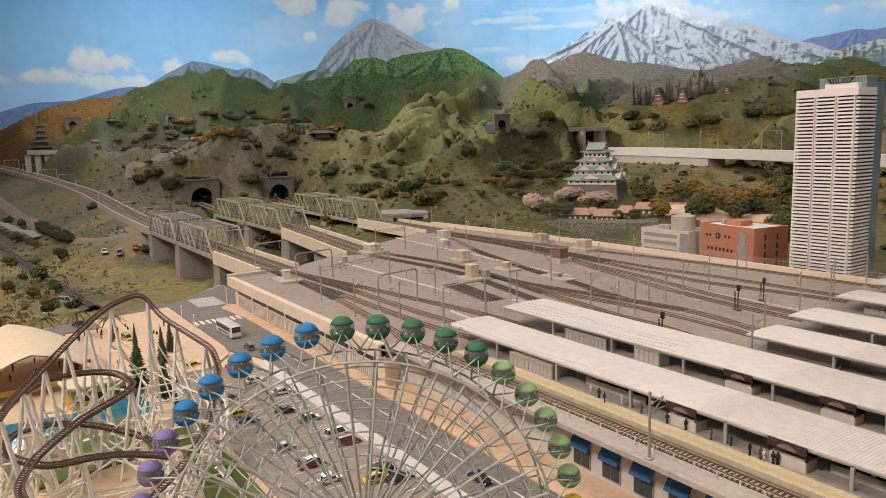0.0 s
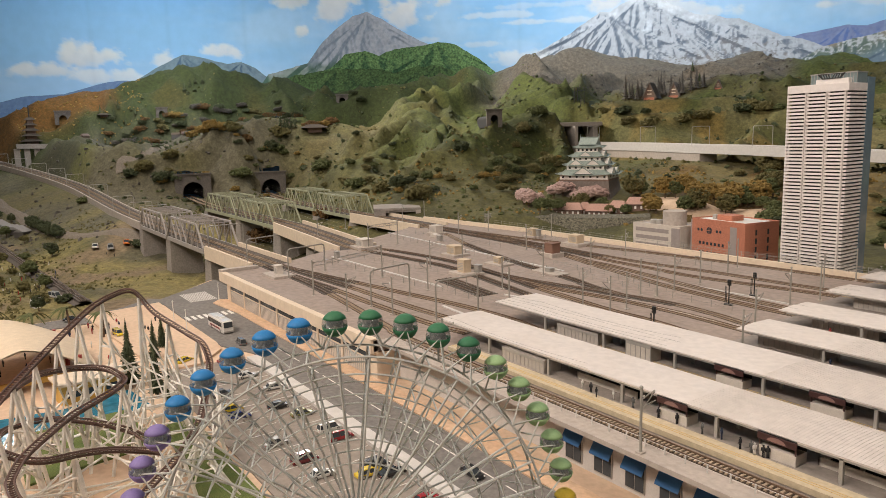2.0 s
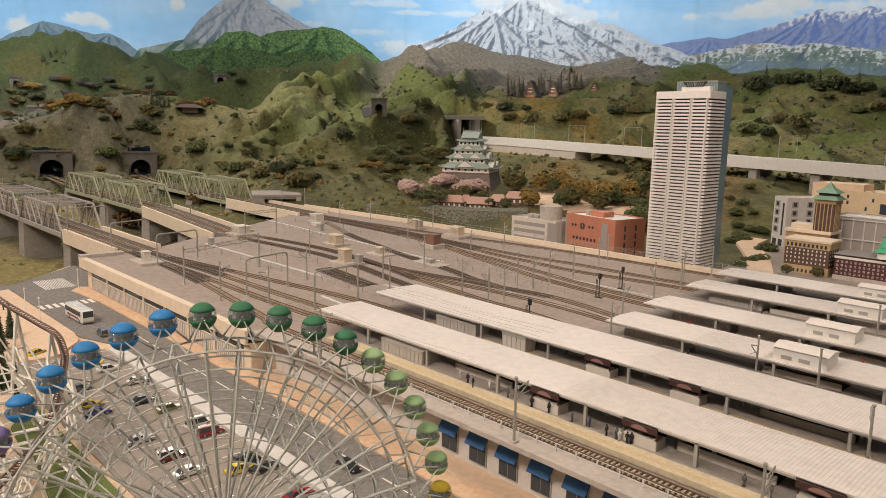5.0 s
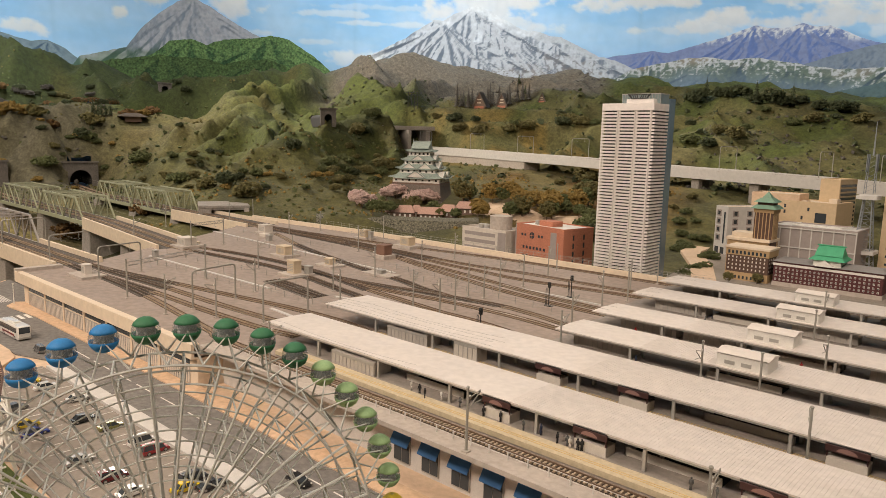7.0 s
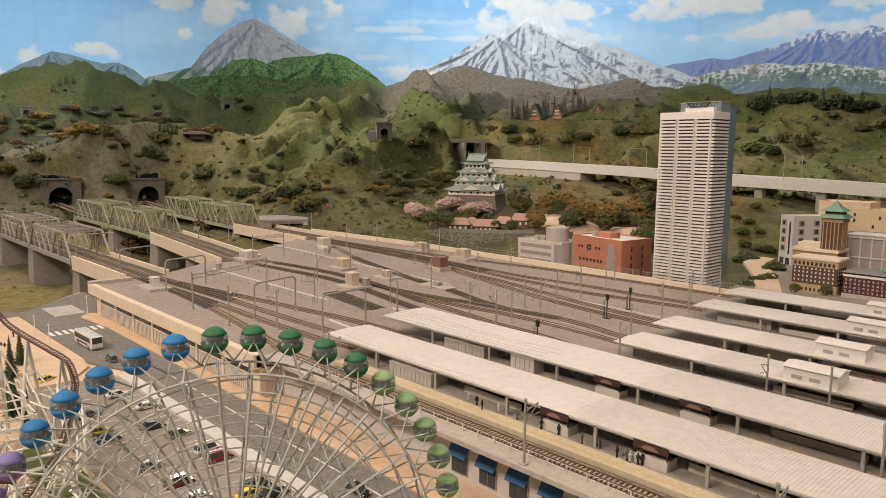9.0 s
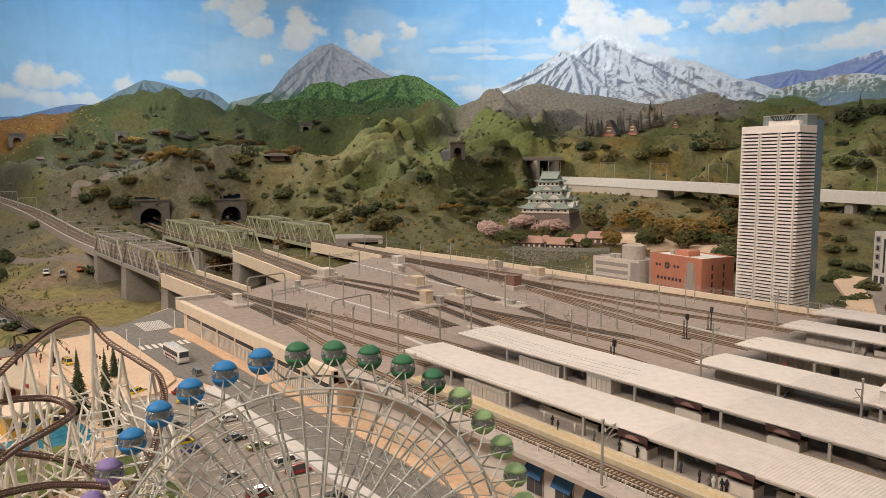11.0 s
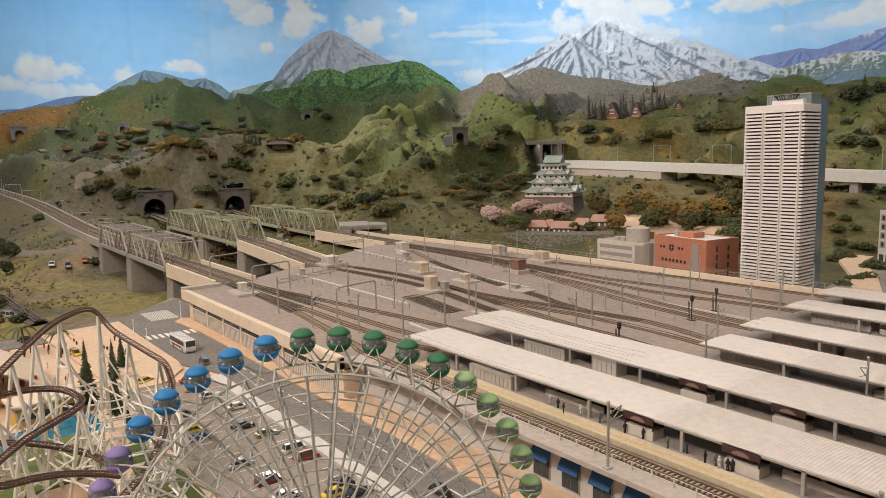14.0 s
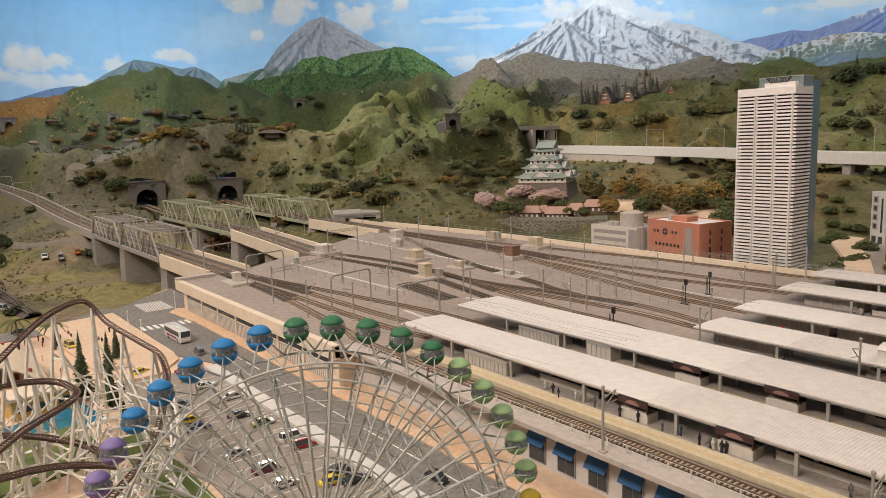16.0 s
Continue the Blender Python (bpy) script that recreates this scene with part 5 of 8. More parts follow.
DUCTS = [((-2.91, 1.37), (-2.04, 1.374)), ((-3.45, 1.975), (-2.82, 1.935)), ((-2.75, 1.935), (-1.97, 1.892)), ((-1.55, 2.027), (-1.14, 2.015)), ((-1.48, 1.70), (-1.08, 1.68)), ((-1.80, 1.215), (-1.64, 1.20)), ((-1.8, 1.46), (-1.62, 1.50))]
for a, b in DUCTS:
    whole("cable_duct", Geo().strip([a, b], -.005, .005, 0, .003), "pale_wall", "pale cable duct along the track", "cable duct", "cable ducts")


def wire(a, b, sag=.003):
    pts = [a.lerp(b, k / 8) - Vector((0, 0, sag * 4 * (k / 8) * (1 - k / 8))) for k in range(9)]
    return pts


g_label = "thin dark overhead wire strung between masts"
for y in PLATFORM_TRACKS[:11]:
    t = thing("overhead_wire", g_label, "overhead wire", group="overhead wires")
    for z, r in ((.088, .0003), (.098, .00028)):
        way = []
        for k in range(2):
            xa, xb = -1.75 + k * .42, -1.33 + k * .42
            way += wire(Vector((xa, y, z)), Vector((xb, y, z)), .001 if z < .09 else .006)[(k > 0):]
        g = Geo().tube(way, r, 4)
        part("contact_wire" if z < .09 else "carrier_wire", g, "mast", t)
for line in (CENTRE1, CENTRE2, CENTRE3):
    for w in (-.028, .028):
        t = thing("overhead_wire", g_label, "overhead wire", group="overhead wires")
        part("contact_wire", Geo().tube([p + Vector((0, 0, .088)) for p in side(line, w)][::2], .0003, 4), "mast", t)

def low_fence(a, b):
    a, b = Vector((*a, 0)), Vector((*b, 0))
    n = max(2, round((b - a).length / .075))
    t = thing("wire_fence", "low sagging wire between short posts beside the tracks", "wire fence", group="trackside wire fences")
    for k in range(n + 1):
        p = a.lerp(b, k / n)
        part("post", Geo().tube([p, p + Vector((0, 0, .021))], .0011, 5), "mast", t)
    for z in (.011, .019):
        way = []
        for k in range(n):
            way += wire(a.lerp(b, k / n) + Vector((0, 0, z)), a.lerp(b, (k + 1) / n) + Vector((0, 0, z)), .003)[(k > 0)::2]
        part("wire", Geo().tube(way, .0005, 4), "mast", t)


for a, b in (((-2.85, 1.30), (-2.05, 1.315)), ((-2.05, 1.335), (-1.62, 1.345)), ((-3.3, 1.90), (-2.5, 1.865)), ((-2.4, 1.86), (-1.95, 1.855)), ((-1.85, 1.855), (-1.2, 1.82)), ((-2.9, 1.44), (-2.25, 1.50)), ((-3.3, 2.06), (-2.6, 2.09)), ((-2.1, 1.96), (-1.5, 1.905)), ((-2.9, 2.46), (-2.0, 2.40)), ((-1.8, 2.37), (-1.65, 2.36))):
    low_fence(a, b)

# ---- the front of the station: strip windows, railings, awnings, fence ----
front = thing("station_front", "cream station front with strip windows, railings and shop windows", "station front", kind="structure")
y = .8658
for k in range(7):
    x0 = -2.79 + k * .166
    # dark glass strip that also stands for the shadow band below the parapet
    part("strip_window", Geo().box(x0, y - .0005, -.057, x0 + .155, y + .003, -.043), "glass", front)
    part("panel_frame", Geo().box(x0, y - .002, -.064, x0 + .155, y + .001, -.062).box(x0, y - .002, -.1085, x0 + .155, y + .001, -.1065), "steel", front)
    part("panel", Geo().box(x0 + .001, y - .0008, -.1065, x0 + .154, y + .001, -.064), "grey_wall", front)
    for j in range(14):
        part("baluster", Geo().box(x0 + .003 + j * .0117, y - .002, -.1065, x0 + .0045 + j * .0117, y - .0005, -.064), "steel", front)
    part("column", Geo().box(x0 - .011, y - .003, -.115, x0, y + .003, -.0345), "cream", front)


def shop_window(x):
    t = thing("shop_window", "shop window under a blue sloping canvas awning", "shop window", pose(x, .936, 0), "shop windows")
    part("frame", Geo().box(-.022, -.003, -.106, .022, .001, -.055), "steel", t)
    part("pane", Geo().box(-.020, -.0042, -.103, -.001, -.001, -.058), "glass", t)
    part("pane", Geo().box(.001, -.0042, -.103, .020, -.001, -.058), "glass", t)
    part("awning", Geo().add([(-.024, -.001, -.047), (.024, -.001, -.047), (.024, -.014, -.066), (-.024, -.014, -.066), (-.024, -.001, -.050), (.024, -.001, -.050), (.024, -.014, -.0685), (-.024, -.014, -.0685)],
                             [(0, 1, 2, 3), (7, 6, 5, 4), (0, 3, 7, 4), (1, 5, 6, 2), (3, 2, 6, 7), (0, 4, 5, 1)]), "blue_awning", t, "blue canvas awning")
    return t


for k in range(14):
    shop_window(-.9445 + k * .0755)
fence = thing("fence", "low pale railing on the deck edge beside the track", "fence")
for k in range(66):
    part("post", Geo().box(-1.55 + k * .04, .9045, 0, -1.5475 + k * .04, .9060, .0148), "pale_wall", fence)
for z in (.006, .014):
    part("rail", Geo().box(-1.56, .905, z, 1.1, .9056, z + .0008), "pale_wall", fence)
back = thing("fence", "low wire fence along the back of the deck", "fence")
for k in range(60):
    part("post", Geo().tube([(-3.2 + k * .068, 2.53, .02), (-3.2 + k * .068, 2.53, .045)], .0009, 5), "mast", back)
for z in (.032, .043):
    part("rail", Geo().tube([(-3.2, 2.53, z), (.9, 2.53, z)], .0006, 4), "mast", back)
# ---- on the platforms ----
M["kiosk_red"] = plain("kiosk_red", (0.055, 0.02, 0.018), 0.6)
M["kiosk_sign"] = plain("kiosk_sign", (0.30, 0.17, 0.15), 0.6)
M["room_wall"] = plain("room_panel", (0.48, 0.44, 0.40), 0.6)
M["kiosk_wall"] = plain("kiosk_wall", (0.60, 0.55, 0.49), 0.7)


def kiosk(x, y, w=.060, d=.032, h=.039):
    t = thing("platform_kiosk", "small grey kiosk with a dark arched hood", "kiosk", pose(x, y, .0125), "platform kiosks")
    part("counter", Geo().worn(-w / 2, -d / 2, 0, w / 2, d / 2, h * .45, .001), "kiosk_wall", t)
    part("back_wall", Geo().box(-w / 2, d / 2 - .003, h * .45, w / 2, d / 2, h * .8), "dark", t)
    for s in (-1, 1):
        part("corner_post", Geo().box(s * w / 2 - (.002 if s > 0 else 0), -d / 2, h * .45, s * w / 2 + (0 if s > 0 else .002), -d / 2 + .002, h), "kiosk_red", t)
    part("fascia", Geo().worn(-w / 2 - .002, -d / 2 - .003, h * .72, w / 2 + .002, -d / 2, h, .0006), "kiosk_red", t)
    g = Geo()
    g.add([(-w * .26, -d / 2 - .0036, h * .76)] + [(-w * .26 * math.cos(math.pi * k / 10), -d / 2 - .0036, h * .76 + w * .13 * math.sin(math.pi * k / 10)) for k in range(11)], [tuple(range(12))])
    part("arch_sign", g, "kiosk_sign", t)
    part("roof", Geo().box(-w / 2 - .002, -d / 2 - .002, h, w / 2 + .002, d / 2, h + .003), "dark", t)
    return t


def waiting_room(x, y, w=.13, d=.05, h=.030):
    t = thing("waiting_room", "grey panelled platform waiting room", "waiting room", pose(x, y, .0125), "waiting rooms")
    part("core", Geo().box(-w / 2, -d / 2, 0, w / 2, d / 2, h), "room_wall" if w > .1 else "kiosk_wall", t)
    n = round(w / .013)
    for k in range(n + 1):
        part("mullion", Geo().box(-w / 2 + k * w / n - .0007, -d / 2 - .0012, .002, -w / 2 + k * w / n + .0007, -d / 2, h), "steel", t)
    part("band", Geo().box(-w / 2, -d / 2 - .0015, h - .007, w / 2, -d / 2, h), "steel", t)
    return t


def stair_well(x, y, w=.16, d=.055):
    t = thing("stair_well", "dark open platform stairwell with a grey parapet", "stairwell", pose(x, y, .0125), "stairwells")
    for a, b in ((-d / 2, -d / 2 + .003), (d / 2 - .003, d / 2)):
        part("parapet", Geo().box(-w / 2, a, 0, w / 2, b, .014), "kiosk_wall", t)
    part("end_parapet", Geo().box(-w / 2, -d / 2, 0, -w / 2 + .003, d / 2, .014), "kiosk_wall", t)
    # no hole here: a thin dark sheet paints the shade down the stairs
    part("opening", Geo().box(-w / 2 + .003, -d / 2 + .003, .0002, w / 2, d / 2 - .003, .0008), "dark", t)
    return t


for x in (-.77, -.575, -.30):
    kiosk(x, 1.018)
for x in (-.815, -.62, -.25):
    kiosk(x, 1.250)
waiting_room(-1.045, 1.252, .07, .036, .038)
for y, xs in ((1.024, (-1.17, .2)), (1.262, (-1.24,)), (1.56, (-.86, -.2)), (1.80, (-.86, -.68, -.25)), (2.09, (-.9, -.5, .1)), (2.40, (-.95, -.6, -.1))):
    for x in xs:
        waiting_room(x, y, .14 if y < 1.4 else .16)
for y, x in ((1.065, -.96), (1.065, -.45), (1.31, -.42), (1.56, -.52), (1.80, -.47), (2.09, -.72), (2.40, -.35)):
    stair_well(x, y)


def stair_house(x, y, w=.105, d=.062, h=.040, z=.058):
    t = thing("stair_house", "white stair house with two windows on the platform roof", "stair house", pose(x, y, z), "stair houses")
    part("body", Geo().box(0, 0, -.012, w, d, h - .012), "white", t)
    part("roof", Geo().add([(-.003, -.004, h - .013), (w + .003, -.004, h - .013), (w + .003, d + .003, h - .013), (-.003, d + .003, h - .013), (-.003, d / 2, h - .006), (w + .003, d / 2, h - .006)],
                           [(0, 1, 5, 4), (2, 3, 4, 5), (3, 0, 4), (1, 2, 5), (3, 2, 1, 0)]), "roof_sheet", t)
    for k in (0, 1):
        part("window", Geo().box(w * (.16 + .33 * k), -.0012, h * .12, w * (.36 + .33 * k), .002, h * .32), "steel", t)
    return t


for x, y in ((-.565, 1.497), (-.59, 1.745), (-.615, 2.035), (-.645, 2.30)):
    stair_house(x, y)

CLOTHES = [plain("cloth_" + n, c, 0.9) for n, c in (("black", (.02, .02, .022)), ("grey", (.12, .12, .12)), ("navy", (.03, .04, .08)), ("brown", (.10, .06, .04)), ("white", (.6, .58, .55)), ("red", (.35, .04, .04)))]


def figure_mesh(k):
    g = Geo()
    for s in (-1, 1):
        g.tube([(s * .0012, 0, 0), (s * .001, 0, .0095)], .0011, 6)
        g.tube([(s * .0030, 0, .0098), (s * .0026, 0, .0162)], .0008, 5)
    g.lathe([(.0016, .009), (.0023, .012), (.0026, .0158), (.0012, .0172)], 8)
    g.ball((0, 0, .0188), .0017, .0017, .0020, 8, 6)
    return g.mesh("figurine", CLOTHES[k], True)


FIGURES = [figure_mesh(k) for k in range(6)]


def figurine(x, y, z, k=None):
    ob = tagged(new("figurine", FIGURES[random.randrange(6) if k is None else k]), "tiny painted plastic figurine standing", "figurine", "figurines")
    ob.matrix_basis = pose(x, y, z, 0, 0, random.uniform(0, 360))
    return ob


for x, y in ((-.985, .998), (-.96, .996), (-.935, .985), (-.905, 1.0), (-.855, .998), (-.795, .996), (-.757, .998), (-.705, .997), (-.672, 1.003), (-.632, .994), (-.614, .996), (-.606, .992), (-.593, .995), (-.587, .998), (-.40, .997), (-.37, 1.0), (-.36, .994), (-.2, 1.0)):
    figurine(x, y, .0136, random.choice((0, 0, 0, 1, 2, 4)))
for y0, y1, x0, p0, p1 in ROOFS[1:]:
    for k in range(9):
        figurine(random.uniform(x0 + .1, .1), random.choice((p0 + .014, p1 - .014)), .0136)
# ---- viaducts, truss bridges, tunnels ----
def span(line, half, label, name="viaduct_span", thick=.045, wall=.02, mat_name="cream"):
    t = thing(name, label, "viaduct")
    part("girder", Geo().strip(line, -half + .003, half - .003, -thick + .002, -.003), "pier", t)
    part("track_bed", Geo().strip(line, -half + .014, half - .014, -.0028, .0003), "ballast", t)
    for s in (-1, 1):
        a, b = sorted((s * half, s * (half - .012)))
        part("parapet", Geo().strip(line, a, b, -thick, wall), mat_name, t)
    return t


def cut(line, x0, x1):
    return [p for p in line if x0 <= p.x <= x1]


span([Vector((-2.9, 1.08, 0)), Vector((-3.57, 1.08, 0))], .092, "short cream concrete approach span")
span(cut(CENTRE1, -12, -5.02), .085, "long curving grey concrete railway viaduct", wall=.010, mat_name="concrete")
span([Vector((-3.05, 1.57, 0)), Vector((-3.7, 1.655, 0)), Vector((-4.28, 1.725, 0))], .10, "cream concrete approach span")
span([Vector((-3.5, 2.31, 0)), Vector((-4.43, 2.34, 0))], .105, "cream concrete approach span")


def pier(x, y, w, d, top, foot):
    return whole("bridge_pier", Geo().frustum(x - d / 2 - .006, y - w / 2 - .01, x + d / 2 + .006, y + w / 2 + .01, foot, top, .006, .01), "pier", "tall plain grey concrete bridge pier", "bridge pier", group="bridge piers")


for x, y, w in ((-3.57, 1.08, .15), (-3.05, 1.08, .15), (-4.32, 1.08, .17), (-5.04, 1.08, .17), (-4.28, 1.725, .17), (-3.62, 1.66, .17), (-5.1, 1.75, .16), (-4.43, 2.34, .17), (-5.15, 2.385, .16), (-3.75, 2.31, .17), (-5.95, 1.77, .16), (-5.9, 2.43, .16), (-6.2, 1.09, .14), (-7.2, 1.06, .14)):
    pier(x, y, w, .10, -.03, land(x, y, False) - .06)


def truss(a, b, half, height, material, label, panels=7):
    """A through truss from a to b at deck level."""
    a, b = Vector((*a, 0)), Vector((*b, 0))
    d = (b - a).normalized()
    s, up = Vector((-d.y, d.x, 0)), Vector((0, 0, 1))
    length, w = (b - a).length, .0085
    t = thing("truss_bridge", label, "truss bridge", group="truss bridges")
    point = lambda k, side_, z: a + d * (length * k / panels) + s * (side_ * half) + up * z
    for q in (-1, 1):
        g = Geo().bar(point(0, q, -.014), point(panels, q, -.014), w, .022)
        part("bottom_chord", g, material, t)
        part("top_chord", Geo().bar(point(1, q, height), point(panels - 1, q, height), w, .010), material, t)
        part("end_post", Geo().bar(point(0, q, 0), point(1, q, height), w), material, t)
        part("end_post", Geo().bar(point(panels, q, 0), point(panels - 1, q, height), w), material, t)
        for k in range(1, panels):
            part("upright", Geo().bar(point(k, q, -.01), point(k, q, height), .0045), material, t)
        for k in range(1, panels - 1):
            lo, hi = (k, k + 1) if k < panels / 2 - .5 else (k + 1, k)
            part("diagonal", Geo().bar(point(hi, q, -.008), point(lo, q, height), .0055), material, t)
    for k in range(1, panels):
        part("top_strut", Geo().bar(point(k, -1, height), point(k, 1, height), .005), material, t)
    for k in range(1, panels - 1):
        e = 1 if k % 2 else -1
        part("top_brace", Geo().bar(point(k, e, height), point(k + 1, -e, height), .0035), material, t)
    for k in range(panels * 2 + 1):
        part("floor_beam", Geo().bar(point(k / 2, -1, -.012), point(k / 2, 1, -.012), .006, .012), material, t)
    part("deck_plate", Geo().strip([a, b], -half + .008, half - .008, -.006, -.001), "ballast", t)
    return t


truss((-3.59, 1.08), (-4.31, 1.08), .088, .115, "truss_grey", "lilac-grey steel through truss railway bridge")
truss((-4.33, 1.08), (-5.03, 1.082), .088, .115, "truss_grey", "lilac-grey steel through truss railway bridge")
truss((-4.30, 1.728), (-5.09, 1.752), .09, .125, "truss_green", "sage-green steel through truss railway bridge")
truss((-5.11, 1.752), (-5.92, 1.768), .09, .125, "truss_green", "sage-green steel through truss railway bridge")
truss((-4.45, 2.342), (-5.14, 2.385), .088, .125, "truss_green", "sage-green steel through truss railway bridge")
truss((-5.16, 2.386), (-5.88, 2.43), .088, .125, "truss_green", "sage-green steel through truss railway bridge")


def tunnel(m, width, height, wall_w, wall_h, label, slope=0.02):
    """A portal in its own x-z plane, facing -y of the matrix m; the bore runs along +y."""
    t = thing("tunnel_portal", label, "tunnel portal", m)
    n, spring = 14, height - width / 2
    arch = [(-width / 2, 0)] + [(-width / 2 * math.cos(math.pi * k / n), spring + width / 2 * math.sin(math.pi * k / n)) for k in range(n + 1)] + [(width / 2, 0)]
    outer = [(-wall_w / 2, 0)] + [(max(-wall_w / 2, min(wall_w / 2, -wall_w * .75 * math.cos(math.pi * k / n))), wall_h if .12 < k / n < .88 else wall_h * (.5 if 0 < k < n else .1)) for k in range(n + 1)] + [(wall_w / 2, 0)]
    outer = [(x, z) for x, z in outer]
    g, k = Geo(), len(arch)
    for y in (0, .03):
        g.v += [(x, y, z) for x, z in arch] + [(x, y, z) for x, z in outer]
    for i in range(k - 1):
        g.f += [(i, i + 1, k + i + 1, k + i), (2 * k + i + 1, 2 * k + i, 3 * k + i, 3 * k + i + 1), (i, 2 * k + i, 2 * k + i + 1, i + 1), (k + i, k + i + 1, 3 * k + i + 1, 3 * k + i)]
    part("portal_wall", g, "portal", t)
    g = Geo().box(-wall_w / 2 - .01, -.012, wall_h, wall_w / 2 + .01, .04, wall_h + .014)
    part("coping", g, "portal", t)
    g = Geo()
    for i in range(k - 1):
        (xa, za), (xb, zb) = arch[i], arch[i + 1]
        g.add([(xa, .03, za), (xb, .03, zb), (xb, .7, zb), (xa, .7, za)], [(0, 1, 2, 3)])
    g.add([(-width / 2, .7, 0), (width / 2, .7, 0), (width / 2, .7, height), (-width / 2, .7, height)], [(0, 1, 2, 3)])
    part("bore", g, "dark", t)
    return t


tunnel(pose(-7.2, 1.94, -.015, 0, 0, 82), .20, .165, .34, .235, "dark concrete railway tunnel portal in the hillside")
tunnel(pose(-7.05, 2.68, -.015, 0, 0, 76), .185, .16, .30, .225, "dark concrete railway tunnel portal in the hillside")
p = at(59.3, 4.86)
t = thing("underpass_portal", "low grey concrete underpass portal behind the tracks", "tunnel portal", pose(p.x, p.y, -.078, 0, 0, 62))
part("roof_slab", Geo().worn(-.17, -.02, .115, .15, .30, .132, .002), "pier", t)
part("side_wall", Geo().worn(.115, -.018, -.06, .148, .30, .115, .002), "concrete", t)
part("side_wall", Geo().worn(-.168, -.018, -.06, -.09, .30, .115, .002), "pier", t)
part("lintel", Geo().box(-.09, -.014, .102, .115, .01, .115), "pier", t)
# dark back plate in place of the shade deeper inside
part("bore", Geo().box(-.09, .24, -.06, .115, .25, .115), "dark", t)
# ---- tall tower ----
def tower(x0, y0, x1, y1, z0, z1):
    t = thing("residential_tower", "very tall white residential tower with balconies on every floor", "tower block")
    # near-black core: the shade between the balconies is put into its colour
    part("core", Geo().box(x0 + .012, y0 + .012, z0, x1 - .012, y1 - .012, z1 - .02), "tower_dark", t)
    n = 52
    h = (z1 - .03 - z0) / n
    w = x1 - x0
    bays = [(x0, x0 + w * .303), (x0 + w * .345, x0 + w * .638), (x0 + w * .68, x1 - .012)]
    bal = Geo().box(0, 0, 0, w * .3, .014, h * .56).mesh("balcony", "tower_white")
    sill = Geo().box(0, 0, 0, w * .036, .010, h * .42).mesh("gap_panel", "tower_white")
    for i in range(n):
        z = z0 + i * h
        for a, b in bays:
            ob = part("balcony", bal, None, t)
            ob.matrix_basis = Matrix.Translation((a, y0, z)) @ Matrix.Diagonal(((b - a) / (w * .3), 1, 1, 1))
        for u in (.306, .641):
            part("gap_panel", sill, None, t).matrix_basis = Matrix.Translation((x0 + w * u, y0 + .005, z + h * .5))
    for u in (.303, .338, .638, .673):
        part("pier_strip", Geo().box(x0 + w * u, y0 + .001, z0, x0 + w * u + .0022, y0 + .013, z1 - .03), "tower_white", t)
    slab = Geo().box(0, 0, 0, .012, y1 - y0 - .062, h * .56).mesh("side_balcony", "tower_white")
    for i in range(n):
        part("side_balcony", slab, None, t).matrix_basis = Matrix.Translation((x1 - .012, y0 + .012, z0 + i * h))
        part("side_balcony", slab, None, t).matrix_basis = Matrix.Translation((x0, y0 + .012, z0 + i * h))
    for a in (x0, x1 - .016):
        part("pier_strip", Geo().box(a, y0 + .002, z0, a + .005, y0 + .0138, z1 - .03), "tower_white", t)
    part("crown", Geo().worn(x0, y0, z1 - .03, x1, y1 - .02, z1 - .002, .001), "tower_white", t)
    part("corner_pier", Geo().box(x1 - .014, y1 - .05, z0, x1 + .002, y1, z1 + .02), "tower_glass", t, "blue-green glazed corner")
    part("penthouse", Geo().worn(x0 + .40 * w, y0 + .03, z1 - .002, x0 + .92 * w, y1 - .05, z1 + .016, .001), "tower_white", t)
    screen = part("plant_screen", Geo().box(x0 + .26 * w, y0 + .055, z1 - .002, x1 - .002, y1 - .052, z1 + .034), "tower_screen", t, "blue-green glazed roof screen")
    for k in range(15):
        x = x0 + .26 * w + k * (w * .735) / 14
        part("screen_rib", Geo().box(x - .0007, y0 + .053, z1 - .002, x + .0007, y0 + .0548, z1 + .035), "steel", screen)
    part("screen_rail", Geo().box(x0 + .25 * w, y0 + .0515, z1 + .034, x1, y1 - .05, z1 + .038), "steel", screen)
    g, mid = Geo(), x0 + .65 * w
    for s in (-1, 1):
        g.bar((mid + s * .048, y0 + .028, z1 + .034), (mid + s * .030, y0 + .028, z1 + .016), .0042)
        for k in range(4):
            g.bar((mid + s * (.004 + .009 * k), y0 + .028, z1 + .016), (mid + s * (.012 + .009 * k), y0 + .028, z1 + .033), .0028)
    g.bar((mid - .048, y0 + .028, z1 + .033), (mid + .048, y0 + .028, z1 + .033), .0024).bar((mid - .03, y0 + .028, z1 + .017), (mid + .03, y0 + .028, z1 + .017), .0024)
    part("plant_frame", g, "black", t, "black lattice frame on the roof")
    return t


tower(-1.53, 2.62, -1.305, 2.80, -.03, .675)


# ---- two offices behind the deck ----
M["terracotta"] = M["brick_orange"]
M["brown_brick"] = mat("brown_brick", (0.11, 0.062, 0.045), (0.085, 0.05, 0.038), 60, 0.8)
M["red_brick"] = mat("dark_red_brick", (0.10, 0.028, 0.028), (0.075, 0.022, 0.024), 60, 0.8)
M["tan_wall"] = plain("tan_wall", (0.62, 0.47, 0.30), 0.8)
M["tan_dark"] = plain("ochre_wall", (0.47, 0.32, 0.17), 0.8)
M["copper_green"] = plain("copper_green", (0.06, 0.36, 0.19), 0.6)
M["pale_copper"] = plain("pale_copper", (0.20, 0.34, 0.25), 0.6)
